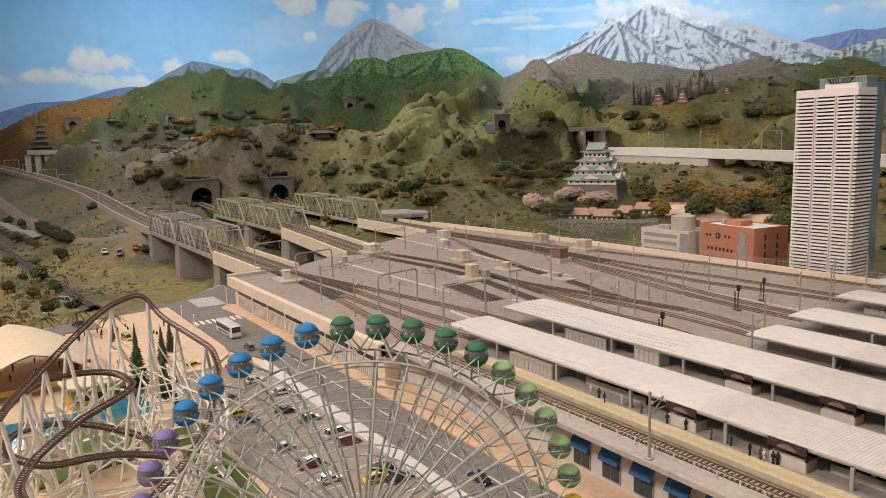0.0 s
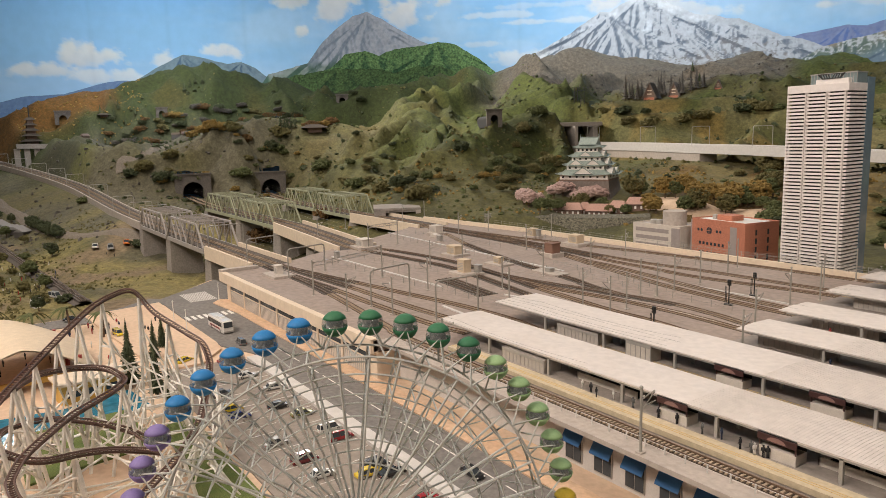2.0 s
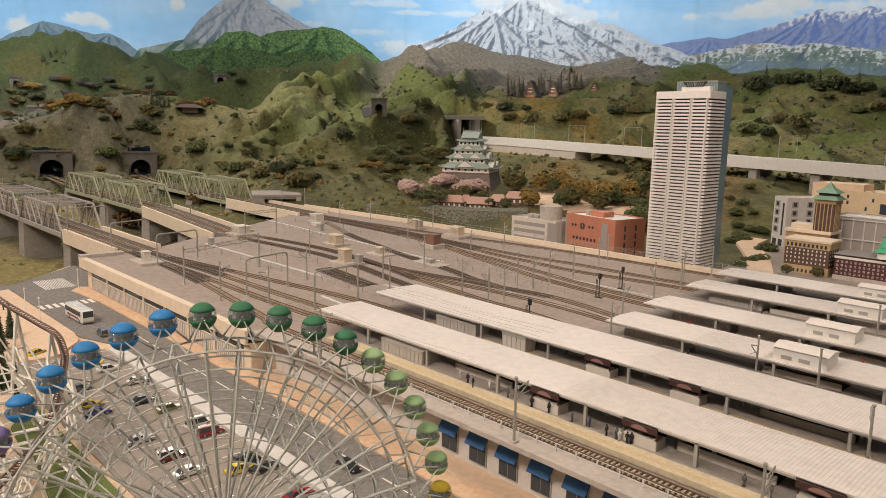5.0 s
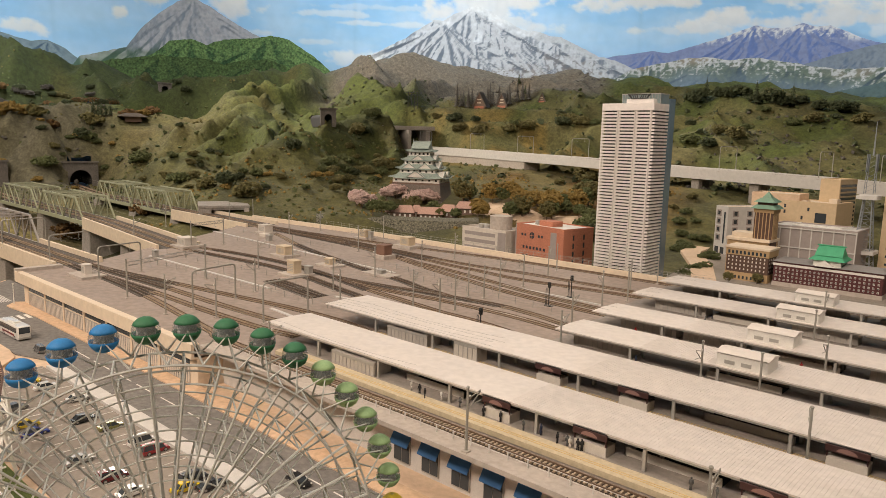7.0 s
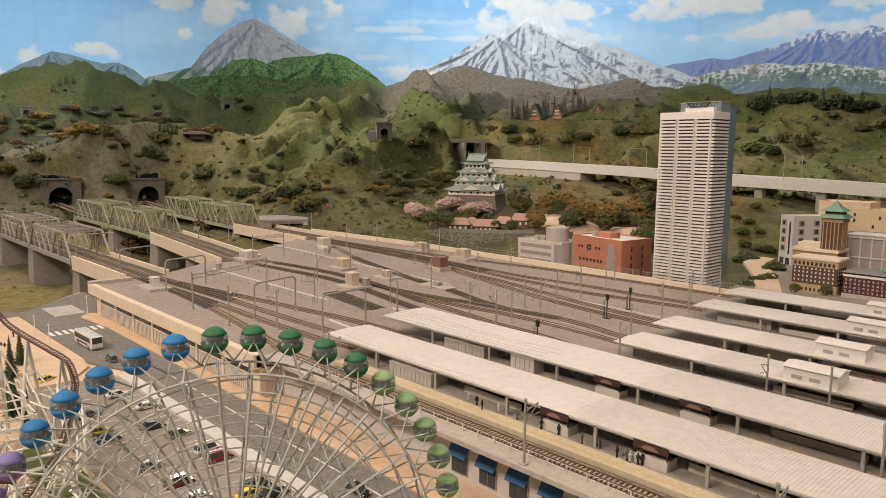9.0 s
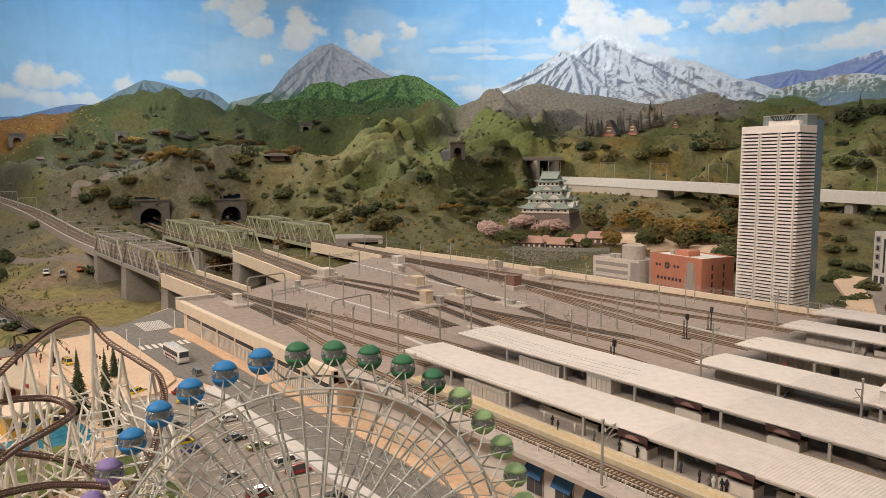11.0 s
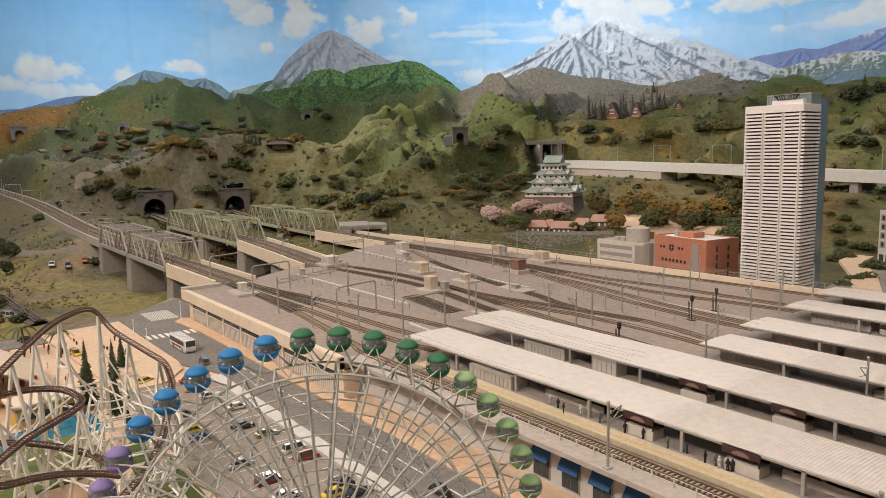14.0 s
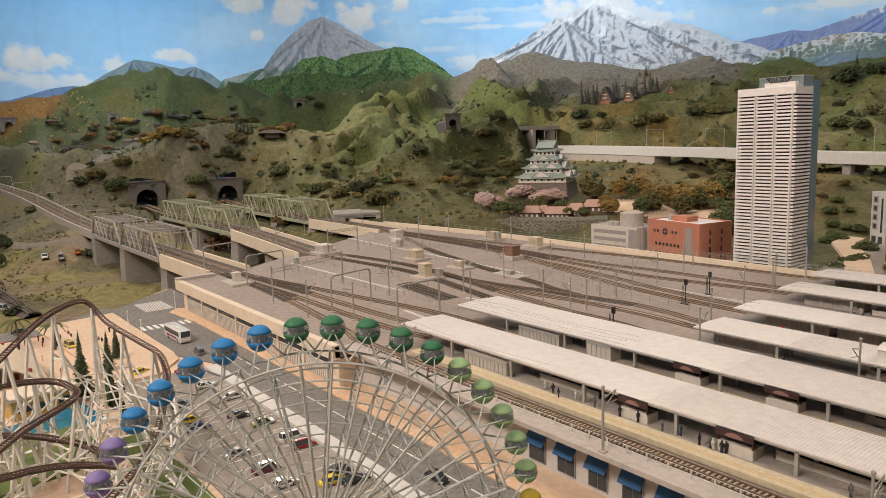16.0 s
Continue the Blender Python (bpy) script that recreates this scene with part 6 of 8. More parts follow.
M["slate"] = plain("grey_slate_roof", (0.27, 0.255, 0.25), 0.7)
M["gallery_wall"] = plain("mauve_grey_panel", (0.36, 0.31, 0.29), 0.7)


def office_shell(name, label, x, y, turn, w, d, z0, h, wall, roof="concrete"):
    """A plain walled block with a parapet; windows are set in by the caller on y = 0 and x = w."""
    t = thing(name, label, "building", pose(x, y, z0, 0, 0, turn))
    part("wall", Geo().worn(0, 0, 0, w, d, h - .004, .0008), wall, t)
    part("roof", Geo().box(.005, .005, h - .004, w - .005, d - .005, h - .002), roof, t)
    part("parapet", Geo().box(0, 0, h - .004, w, .005, h + .003).box(0, d - .005, h - .004, w, d, h + .003).box(0, .005, h - .004, .005, d - .005, h + .003).box(w - .005, .005, h - .004, w, d - .005, h + .003), wall, t)
    return t


def pane(t, x, z, w, h, face=0, at_=0.0, name="window", material="glass", proud=.0008):
    if face == 0:
        g = Geo().box(x, at_ - proud, z, x + w, at_ + .002, z + h)
    else:
        g = Geo().box(at_ - .002, x, z, at_ + proud, x + w, z + h)
    return part(name, g, material, t)


t = office_shell("grey_office", "low pale grey office building with ribbon windows", -2.39, 2.77, -1, .285, .17, -.06, .136, "grey_wall")
for k in range(3):
    pane(t, .018, .028 + .036 * k, .20, .018, material="gallery_wall")
part("recess_wall", Geo().box(.235, -.0012, .004, .284, .004, .128), "gallery_wall", t)
part("tank", Geo().lathe([(.056, 0), (.056, .068), (.052, .070)], 28, (.185, .085, .132)), "concrete", t, "round grey concrete tank")
for x in (.08, .115):
    part("roof_cylinder", Geo().lathe([(.017, 0), (.017, .02), (.014, .022)], 16, (x, .06, .132)), "steel", t)

t = office_shell("orange_office", "orange brick office building with round and square windows", -2.048, 2.775, -10, .305, .20, -.06, .184, "brick_orange", "white")
for k in range(7):
    for z in (.030, .072):
        pane(t, .045 + .0225 * k, z, .012, .013)
def porthole(t, x, z, r, name="round_window"):
    g = Geo()
    g.add([(x + r * math.cos(2 * math.pi * k / 20), -.0008, z + r * math.sin(2 * math.pi * k / 20)) for k in range(20)] + [(x + r * math.cos(2 * math.pi * k / 20), .003, z + r * math.sin(2 * math.pi * k / 20)) for k in range(20)],
          [tuple(range(20))] + [(k, (k + 1) % 20, 20 + (k + 1) % 20, 20 + k) for k in range(20)])
    return part(name, g, "glass", t)
for x in (.040, .060, .150, .170):
    porthole(t, x, .137, .0065)
porthole(t, .105, .137, .016)
part("window_cross", Geo().box(.089, -.002, .136, .121, -.0006, .138).box(.104, -.002, .121, .106, -.0006, .153), "brick_orange", t)
part("dark_bay", Geo().box(.225, -.0012, 0, .262, .004, .165), "gallery_wall", t, "dark grey corner bay")
part("dark_bay", Geo().box(-.012, .004, 0, .003, .05, .180), "gallery_wall", t, "dark grey corner bay")
for k in range(4):
    for y in (.06, .13):
        pane(t, y, .022 + .037 * k, .010, .024, 1, .305)
part("penthouse", Geo().worn(.10, .05, .180, .185, .12, .206, .001), "brick_orange", t)
part("roof_unit", Geo().worn(.062, .06, .180, .082, .08, .202, .001), "steel", t)

# ---- the town past the tower ----
Z0 = -.05
t = office_shell("brown_hall", "brown brick city hall with cream upper storey and flat roof", -1.145, 3.06, 0, .172, .11, Z0, .142, "brown_brick", "concrete")
part("upper_storey", Geo().worn(-.003, -.003, .112, .175, .113, .140, .001), "tan_dark", t)
part("cornice", Geo().worn(-.007, -.007, .140, .179, .117, .149, .001), "cream", t)
part("base_storey", Geo().box(-.002, -.002, 0, .174, .112, .040), "tan_dark", t)
for k in range(10):
    for z in (.050, .067, .084, .099):
        pane(t, .008 + .0163 * k, z, .0052, .008, material="pale_box")
    pane(t, .007 + .0163 * k, .117, .0085, .014, at_=-.003)
    pane(t, .007 + .0163 * k, .012, .0075, .013, at_=-.002)
for k in range(5):
    for z in (.050, .067, .084, .099):
        pane(t, .012 + .021 * k, z, .006, .008, 1, .172, material="pale_box")
t = office_shell("rear_hall", "stepped rear wing of the brown city hall with cream cornices", -1.196, 3.19, 0, .175, .12, Z0, .165, "tan_dark", "cream")
part("cornice", Geo().worn(-.006, -.006, .158, .181, .126, .170, .001), "cream", t)
part("attic", Geo().worn(.01, .02, .170, .10, .10, .192, .001), "cream", t)

t = thing("hall_tower", "tall brown clock tower with a tiered green copper roof", "tower", pose(-1.056, 3.245, Z0, 0, 0, 0) @ Matrix.Diagonal((.92, .92, 1, 1)))
part("shaft", Geo().worn(-.042, -.042, 0, .042, .042, .30, .001), "brown_brick", t)
for k in range(5):
    part("fin", Geo().box(-.036 + k * .016, -.045, .17, -.0325 + k * .016, -.041, .285), "tan_dark", t)
    part("fin", Geo().box(.041, -.036 + k * .016, .17, .045, -.0325 + k * .016, .285), "tan_dark", t)
part("collar", Geo().worn(-.046, -.046, .285, .046, .046, .302, .001), "tan_dark", t)
part("lower_roof", Geo().frustum(-.058, -.058, .058, .058, .302, .318, .018, .018), "pale_copper", t)
part("lantern", Geo().box(-.034, -.034, .316, .034, .034, .330), "brown_brick", t)
part("upper_roof", Geo().frustum(-.05, -.05, .05, .05, .330, .348, .026, .026), "pale_copper", t)
part("spire", Geo().frustum(-.022, -.022, .022, .022, .347, .372, .019, .019).tube([(0, 0, .37), (0, 0, .385)], .002, 6), "pale_copper", t)

t = office_shell("brick_prefecture", "long dark red brick government building with white bands", -.951, 3.06, 0, .393, .13, Z0, .104, "red_brick", "slate")
part("base_storey", Geo().box(-.002, -.002, 0, .395, .132, .023), "concrete", t)
part("white_band", Geo().box(-.0015, -.003, .090, .3945, .0, .099), "white", t)
part("slate_roof", Geo().frustum(-.006, -.006, .399, .136, .106, .117, .02, .045), "slate", t)
for k in range(24):
    for z in (.029, .044, .059, .074):
        pane(t, .008 + .0160 * k, z, .0066, .0075, material="white", name="window_frame")
        pane(t, .0090 + .0160 * k, z + .0010, .0020, .0055, proud=.0014)
        pane(t, .0118 + .0160 * k, z + .0010, .0020, .0055, proud=.0014)
part("pavilion_wall", Geo().box(.145, .004, .100, .245, .10, .136), "white", t)
part("eaves_roof", Geo().frustum(.130, -.010, .260, .115, .132, .150, .02, .03), "copper_green", t, "bright green copper hipped roof")
part("main_roof", Geo().add([(.146, .012, .148), (.246, .012, .148), (.246, .09, .148), (.146, .09, .148), (.150, .05, .184), (.242, .05, .184)], [(0, 1, 5, 4), (2, 3, 4, 5), (3, 0, 4), (1, 2, 5), (3, 2, 1, 0)]), "copper_green", t, "bright green copper roof")
part("ridge", Geo().tube([(.144, .05, .186), (.248, .05, .186)], .003, 6), "copper_green", t)
part("gable", Geo().add([(.155, -.016, .108), (.225, -.016, .108), (.190, -.016, .134), (.155, .01, .108), (.225, .01, .108), (.190, .01, .134)], [(0, 1, 2), (5, 4, 3), (0, 2, 5, 3), (2, 1, 4, 5), (1, 0, 3, 4)]), "white", t, "white curved entrance gable")

t = office_shell("gallery", "pale mauve-grey gallery building with white vertical fins", -1.077, 3.36, 0, .353, .20, Z0, .222, "gallery_wall", "pale_wall")
for k in range(9):
    part("fin", Geo().box(.001 + .0434 * k, -.004, .03, .0055 + .0434 * k, .001, .220), "pale_wall", t)
for z in (.012, .128, .212):
    part("band", Geo().box(0, -.0045, z, .353, .001, z + .005), "pale_wall", t)
part("roof_frame", Geo().bar((.08, .05, .228), (.28, .03, .228), .006).bar((.08, .05, .228), (.09, .14, .228), .006).bar((.28, .03, .228), (.30, .14, .228), .006), "white", t)

t = office_shell("white_block", "white corner block with grey framed windows and an arcade", -1.486, 3.775, -32.6, .100, .26, Z0, .252, "pale_wall", "cream")
for j in range(4):
    pane(t, .012, .072 + .043 * j, .036, .034, material="gallery_wall", name="window_frame")
    pane(t, .021, .079 + .043 * j, .018, .020, proud=.0014)
pane(t, .070, .06, .012, .165, name="tall_window")
# dark panes on the solid wall paint the shade inside the arcade
for k in range(2):
    pane(t, .012 + .045 * k, .006, .030, .034, name="arcade_opening")
for k in (0, 1, 2):
    for j in range(4):
        pane(t, .03 + .085 * k, .072 + .043 * j, .034, .032, 1, .100, material="gallery_wall", name="window_frame")
        pane(t, .038 + .085 * k, .079 + .043 * j, .018, .020, 1, .100, proud=.0014)
for k in range(4):
    pane(t, .012 + .06 * k, .006, .036, .034, 1, .100, name="arcade_opening")
t = office_shell("tan_block", "tan stepped block with a few small dark windows", -1.24, 3.98, -8, .29, .2, Z0, .29, "tan_wall", "cream")
for x, z in ((.03, .255), (.03, .225), (.15, .245), (.12, .20)):
    pane(t, x, z, .010, .018)
pane(t, .19, .19, .055, .05, name="large_window")
part("roof_box", Geo().worn(.23, .05, .286, .27, .09, .312, .001), "cream", t)
part("roof_box", Geo().worn(.06, .05, .286, .12, .09, .296, .001), "cream", t)
t = office_shell("tan_annex", "pink-tan low annex behind the brown tower", -1.38, 3.98, 0, .24, .16, Z0, .322, "sand", "cream")
t = office_shell("tall_tan_block", "tall tan slab with a glazed side", -1.085, 4.12, -10, .10, .20, Z0, .405, "tan_wall", "cream")
for k in range(16):
    part("glazed_band", Geo().box(.0995, .012, .03 + k * .0225, .1012, .19, .043 + k * .0225), "glass", t)
t = office_shell("yellow_block", "yellow ochre block with horizontal slot windows", -.690, 3.62, 0, .22, .2, Z0, .36, "tan_wall", "cream")
for k in range(8):
    pane(t, .025, .06 + .036 * k, .06, .010)
    pane(t, .115, .06 + .036 * k, .08, .010)


M["aerial_steel"] = plain("blue_grey_steel", (0.26, 0.28, 0.30), 0.5)


def tv_tower(x, y, z0, top):
    t = thing("television_tower", "grey steel lattice television tower with a viewing deck", "television tower", pose(x, y, z0))
    h = top - z0
    deck_z = .36
    def leg(s, q, z):
        k = .048 - .032 * min(1, z / deck_z) ** .7 if z < deck_z else .021
        return (s * k, q * k, z)
    for s in (-1, 1):
        for q in (-1, 1):
            part("leg", Geo().tube([leg(s, q, z) for z in np.linspace(0, deck_z - .001, 10)], .0026, 6), "aerial_steel", t)
            part("upper_leg", Geo().bar((s * .018, q * .018, deck_z + .018), (s * .014, q * .014, .545), .0022), "aerial_steel", t)
    for k in range(11):
        z, z2 = .02 + k * .031, .02 + (k + 1) * .031
        for a, b in (((-1, -1), (1, -1)), ((1, -1), (1, 1)), ((-1, -1), (-1, 1))):
            part("brace", Geo().bar(leg(*a, z), leg(*b, z2), .0014), "aerial_steel", t)
            part("brace", Geo().bar(leg(*b, z), leg(*a, z2), .0014), "aerial_steel", t)
            part("ring", Geo().bar(leg(*a, z), leg(*b, z), .0016), "aerial_steel", t)
    for k in range(8):
        z = deck_z + .022 + k * .02
        for a, b in (((-1, -1), (1, -1)), ((1, -1), (1, 1))):
            w0, w1 = .018 - .0005 * k, .018 - .0005 * (k + 1)
            part("upper_brace", Geo().bar((a[0] * w0, a[1] * w0, z), (b[0] * w1, b[1] * w1, z + .02), .0012), "aerial_steel", t)
    part("viewing_deck", Geo().worn(-.040, -.040, deck_z - .006, .040, .040, deck_z + .012, .002), "pale_wall", t)
    part("lower_deck", Geo().worn(-.05, -.05, .12, .05, .05, .135, .002), "pale_wall", t)
    part("mast", Geo().tube([(0, 0, .54), (0, 0, h)], .004, 8, .001), "aerial_steel", t)
    for s in (-1, 1):
        part("aerial", Geo().box(s * .0185 - .001, -.02, .47, s * .0185 + .001, .02, .545), "aerial_steel", t)
    return t


tv_tower(-.728, 3.50, Z0, .632)
whole("city_street", Geo().strip([(-1.62, 4.05, 0), (-1.56, 3.66, 0), (-1.34, 3.28, 0), (-1.17, 2.9, 0)], -.05, .05, -.06, -.040), "sand", "pale town street with wide pavements", "road", kind="structure")
whole("city_plaza", Geo().prism([(-1.3, 2.72), (.6, 2.72), (.6, 3.7), (-.7, 3.9), (-1.5, 3.9)], -.075, -.044), "lot", "paved ground under the town buildings", "pavement", kind="structure")
for x, y, h in ((-1.10, 2.98, .07), (-1.0, 3.03, .075), (-.86, 3.08, .07), (-.63, 3.1, .07), (-.74, 3.09, .05)):
    plant("street_tree", "small dull green street tree", "tree", "olive", x, y, -.045, h * .62, False, "street trees")
# ---- castle on its stone base ----
M["castle_roof"] = mat("green_tile", (0.25, 0.305, 0.275), (0.35, 0.40, 0.36), 60, 0.6)
M["castle_wall"] = plain("white_plaster", (0.84, 0.80, 0.74), 0.8)
M["stone"] = mat("fieldstone", (0.23, 0.185, 0.155), (0.15, 0.125, 0.11), 55, 0.9, 0.6, speck=0.4)
M["house_roof"] = mat("pink_tile", (0.50, 0.30, 0.235), (0.43, 0.26, 0.21), 70, 0.8)
M["house_wall"] = plain("brown_timber", (0.20, 0.13, 0.10), 0.8)


def hip_roof(t, w, d, z, h, top_w, top_d, flare=.012, name="roof"):
    """A tiled hip roof with upturned corners."""
    g, n = Geo(), 8
    rings = []
    for k, (a, b, zz) in enumerate(((w / 2, d / 2, z), (w / 2 - .22 * (w - top_w) / 2, d / 2 - .22 * (d - top_d) / 2, z + h * .12), (top_w / 2 + .25 * (w - top_w) / 2, top_d / 2 + .25 * (d - top_d) / 2, z + h * .6), (top_w / 2, top_d / 2, z + h))):
        ring = []
        for sx, sy, ex, ey in ((-1, -1, 1, -1), (1, -1, 1, 1), (1, 1, -1, 1), (-1, 1, -1, -1)):
            for i in range(n):
                u = i / n
                x, y = a * (sx + (ex - sx) * u), b * (sy + (ey - sy) * u)
                lift = flare * abs(2 * u - 1) ** 3 * (1 - k / 3)
                ring.append((x, y, zz + lift))
        rings.append(ring)
    m = len(rings[0])
    for ring in rings:
        g.v += ring
    for k in range(3):
        for i in range(m):
            j = (i + 1) % m
            g.f.append((k * m + i, k * m + j, (k + 1) * m + j, (k + 1) * m + i))
    g.f += [tuple(3 * m + i for i in range(m)), tuple(range(m - 1, -1, -1))]
    part(name, g, "castle_roof", t)
    for sx, sy in ((-1, -1), (1, -1), (1, 1), (-1, 1)):
        part("hip_ridge", Geo().tube([(sx * w / 2, sy * d / 2, z + flare + .002), (sx * (top_w / 2 + .25 * (w - top_w) / 2), sy * (top_d / 2 + .25 * (d - top_d) / 2), z + h * .62), (sx * top_w / 2, sy * top_d / 2, z + h + .001)], .0028, 6), "castle_roof", t)


def gable(t, x, y, z, w, h, depth, face):
    """A triangular dormer gable facing outwards; face 0 is the front, 1 the side."""
    def q(a, b, c):
        return (x + a, y + b, z + c) if face == 0 else (x - b, y + a, z + c)
    v = [q(-w / 2, 0, 0), q(w / 2, 0, 0), q(0, 0, h), q(-w / 2, depth, 0), q(w / 2, depth, 0), q(0, depth, h)]
    part("gable_wall", Geo().add(v, [(0, 1, 2), (5, 4, 3), (0, 3, 4, 1), (0, 2, 5, 3), (2, 1, 4, 5)]), "castle_wall", t)
    for s in (-1, 1):
        part("gable_board", Geo().bar(q(s * (w / 2 + .006), -.004, -.003), q(0, -.004, h + .004), .005, .006), "castle_roof", t)


def castle(b, r, z0, turn):
    p = at(b, r)
    t = thing("castle", "white Japanese castle keep with tiered green roofs on a stone base", "castle", pose(p.x, p.y, z0, 0, 0, turn) @ Matrix.Diagonal((1.04, 1.04, .965, 1)))
    W = .345
    part("stone_base", Geo().add([(-.200, -.185, -.06), (.200, -.185, -.06), (.200, .185, -.06), (-.200, .185, -.06), (-W / 2, -.155, .115), (W / 2, -.155, .115), (W / 2, .155, .115), (-W / 2, .155, .115)], [(4, 5, 6, 7), (0, 1, 5, 4), (1, 2, 6, 5), (2, 3, 7, 6), (3, 0, 4, 7)]), "stone", t, "sloping grey fieldstone base")
    part("base_band", Geo().box(-W / 2 - .002, -.157, .112, W / 2 + .002, .157, .124), "house_wall", t)
    tiers = [(.340, .305, .124, .160, .395, .355), (.262, .236, .190, .228, .312, .284), (.205, .185, .256, .292, .25, .228), (.150, .136, .320, .360, .195, .178)]
    for k, (w, d, lo, hi, ew, ed) in enumerate(tiers):
        part("storey", Geo().box(-w / 2, -d / 2, lo, w / 2, d / 2, hi), "castle_wall", t)
        n = (7, 6, 5, 5)[k]
        for i in range(n):
            u = -w / 2 + w * (i + .5) / n
            v = -d / 2 + d * (i + .5) / n
            part("window", Geo().box(u - .007, -d / 2 - .001, lo + .012, u + .007, -d / 2 + .002, hi - .010), "dark", t)
            part("window", Geo().box(w / 2 - .002, v - .006, lo + .012, w / 2 + .001, v + .006, hi - .010), "dark", t)
        nxt = tiers[k + 1] if k < 3 else None
        if nxt:
            hip_roof(t, ew, ed, hi - .006, nxt[2] - hi + .012, nxt[0] + .01, nxt[1] + .01)
        else:
            hip_roof(t, ew, ed, hi - .006, .028, .12, .09)
            part("top_roof", Geo().add([(-.062, -.072, .380), (.062, -.072, .380), (.062, .072, .380), (-.062, .072, .380), (-.066, 0, .432), (.066, 0, .432)], [(0, 1, 5, 4), (2, 3, 4, 5), (3, 0, 4), (1, 2, 5), (3, 2, 1, 0)]), "castle_roof", t)
            part("ridge", Geo().tube([(-.07, 0, .434), (.07, 0, .434)], .004, 8), "castle_roof", t)
            for s in (-1, 1):
                part("ridge_ornament", Geo().tube([(s * .064, 0, .434), (s * .068, 0, .448), (s * .062, 0, .458)], .004, 6, .001), "castle_roof", t)
    gable(t, 0, -.172, .166, .13, .045, .09, 0)
    gable(t, -.06, -.132, .232, .095, .036, .07, 0)
    gable(t, .06, -.132, .232, .095, .036, .07, 0)
    gable(t, 0, -.105, .296, .09, .030, .06, 0)
    gable(t, .185, -.06, .166, .10, .040, .08, 1)
    gable(t, .185, .06, .166, .10, .040, .08, 1)
    gable(t, .142, 0, .232, .12, .046, .07, 1)
    gable(t, .112, 0, .296, .09, .032, .06, 1)
    return t


castle(44.15, 5.42, .072, 29)


def tea_house(b, r, w, d, h, turn, label="low wooden house with a pink tiled roof"):
    p = at(b, r)
    z = land(p.x, p.y)
    t = thing("tea_house", label, "house", pose(p.x, p.y, z, 0, 0, turn), "castle houses")
    part("wall", Geo().box(-w / 2, -d / 2, -.02, w / 2, d / 2, h * .5), "house_wall", t)
    part("roof", Geo().add([(-w / 2 - .012, -d / 2 - .014, h * .48), (w / 2 + .012, -d / 2 - .014, h * .48), (w / 2 + .012, d / 2 + .014, h * .48), (-w / 2 - .012, d / 2 + .014, h * .48), (-w / 2 + .012, 0, h), (w / 2 - .012, 0, h)],
                           [(0, 1, 5, 4), (2, 3, 4, 5), (3, 0, 4), (1, 2, 5), (3, 2, 1, 0)]), "house_roof", t)
    n = max(2, int(w / .03))
    for i in range(n):
        u = -w / 2 + w * (i + .5) / n
        part("window", Geo().box(u - .006, -d / 2 - .001, h * .12, u + .006, -d / 2 + .001, h * .36), "castle_wall", t)
    return t


for b, r, w, turn in ((45.8, 4.70, .17, 40), (44.5, 4.80, .06, 60), (43.35, 4.70, .15, 36), (41.9, 4.74, .10, 20), (40.6, 4.80, .11, 36)):
    tea_house(b, r, w, .075, .085, turn)
# the stone-faced bank above the moat, and the sandy court
bank = [at(b, 4.52 + .08 * math.sin(b * .4)) for b in np.arange(39.5, 52.6, .35)]
g = Geo()
for p in bank:
    out_ = p.normalized()
    for dr, z in ((-.16, -.14), (-.05, -.06), (0, .006), (.10, .018)):
        q = p + out_ * dr
        g.v.append((q.x, q.y, z + .006 * noise.noise(q * 20)))
g.f += [(i * 4 + k, i * 4 + k + 1, i * 4 + k + 5, i * 4 + k + 4) for i in range(len(bank) - 1) for k in range(3)]
whole("stone_bank", g, mat("pebble_facing", (0.17, 0.155, 0.115), (0.10, 0.095, 0.07), 45, 0.95, 1.0, speck=0.8, grain=2.4, fine=4), "sloping pebble-faced bank above the castle moat", "stone bank", kind="structure")
whole("moat", Geo().prism([tuple(at(b, r)[:2]) for b, r in ((38, 3.6), (53.5, 4.2), (53.5, 4.75), (38, 4.5))][::-1], -.14, -.125), mat("moat_water", (0.05, 0.16, 0.13), (0.06, 0.13, 0.10), 4, 0.15, 0.05), "still green moat water", "water", kind="structure")


def drape(line, half, lift, material, label, name, category, n=60):
    pts, g = curve(line, n), Geo()
    for i, p in enumerate(pts):
        d = pts[min(i + 1, n)] - pts[max(i - 1, 0)]
        s = Vector((-d.y, d.x, 0)).normalized()
        for k in (-1, -.4, .4, 1):
            q = p + s * half * k
            g.v.append((q.x, q.y, land(q.x, q.y) + lift - (.012 if abs(k) == 1 else 0)))
    g.f += [(i * 4 + k, i * 4 + k + 1, i * 4 + k + 5, i * 4 + k + 4) for i in range(n) for k in range(3)]
    return whole(name, g, material, label, category, kind="structure")


drape([at(41.5, 5.05), at(38.5, 4.9), at(35.5, 4.75), at(32.5, 4.7), at(29.5, 4.5)], .17, .012, "sand", "sandy yellow path through the castle park", "path", "path")
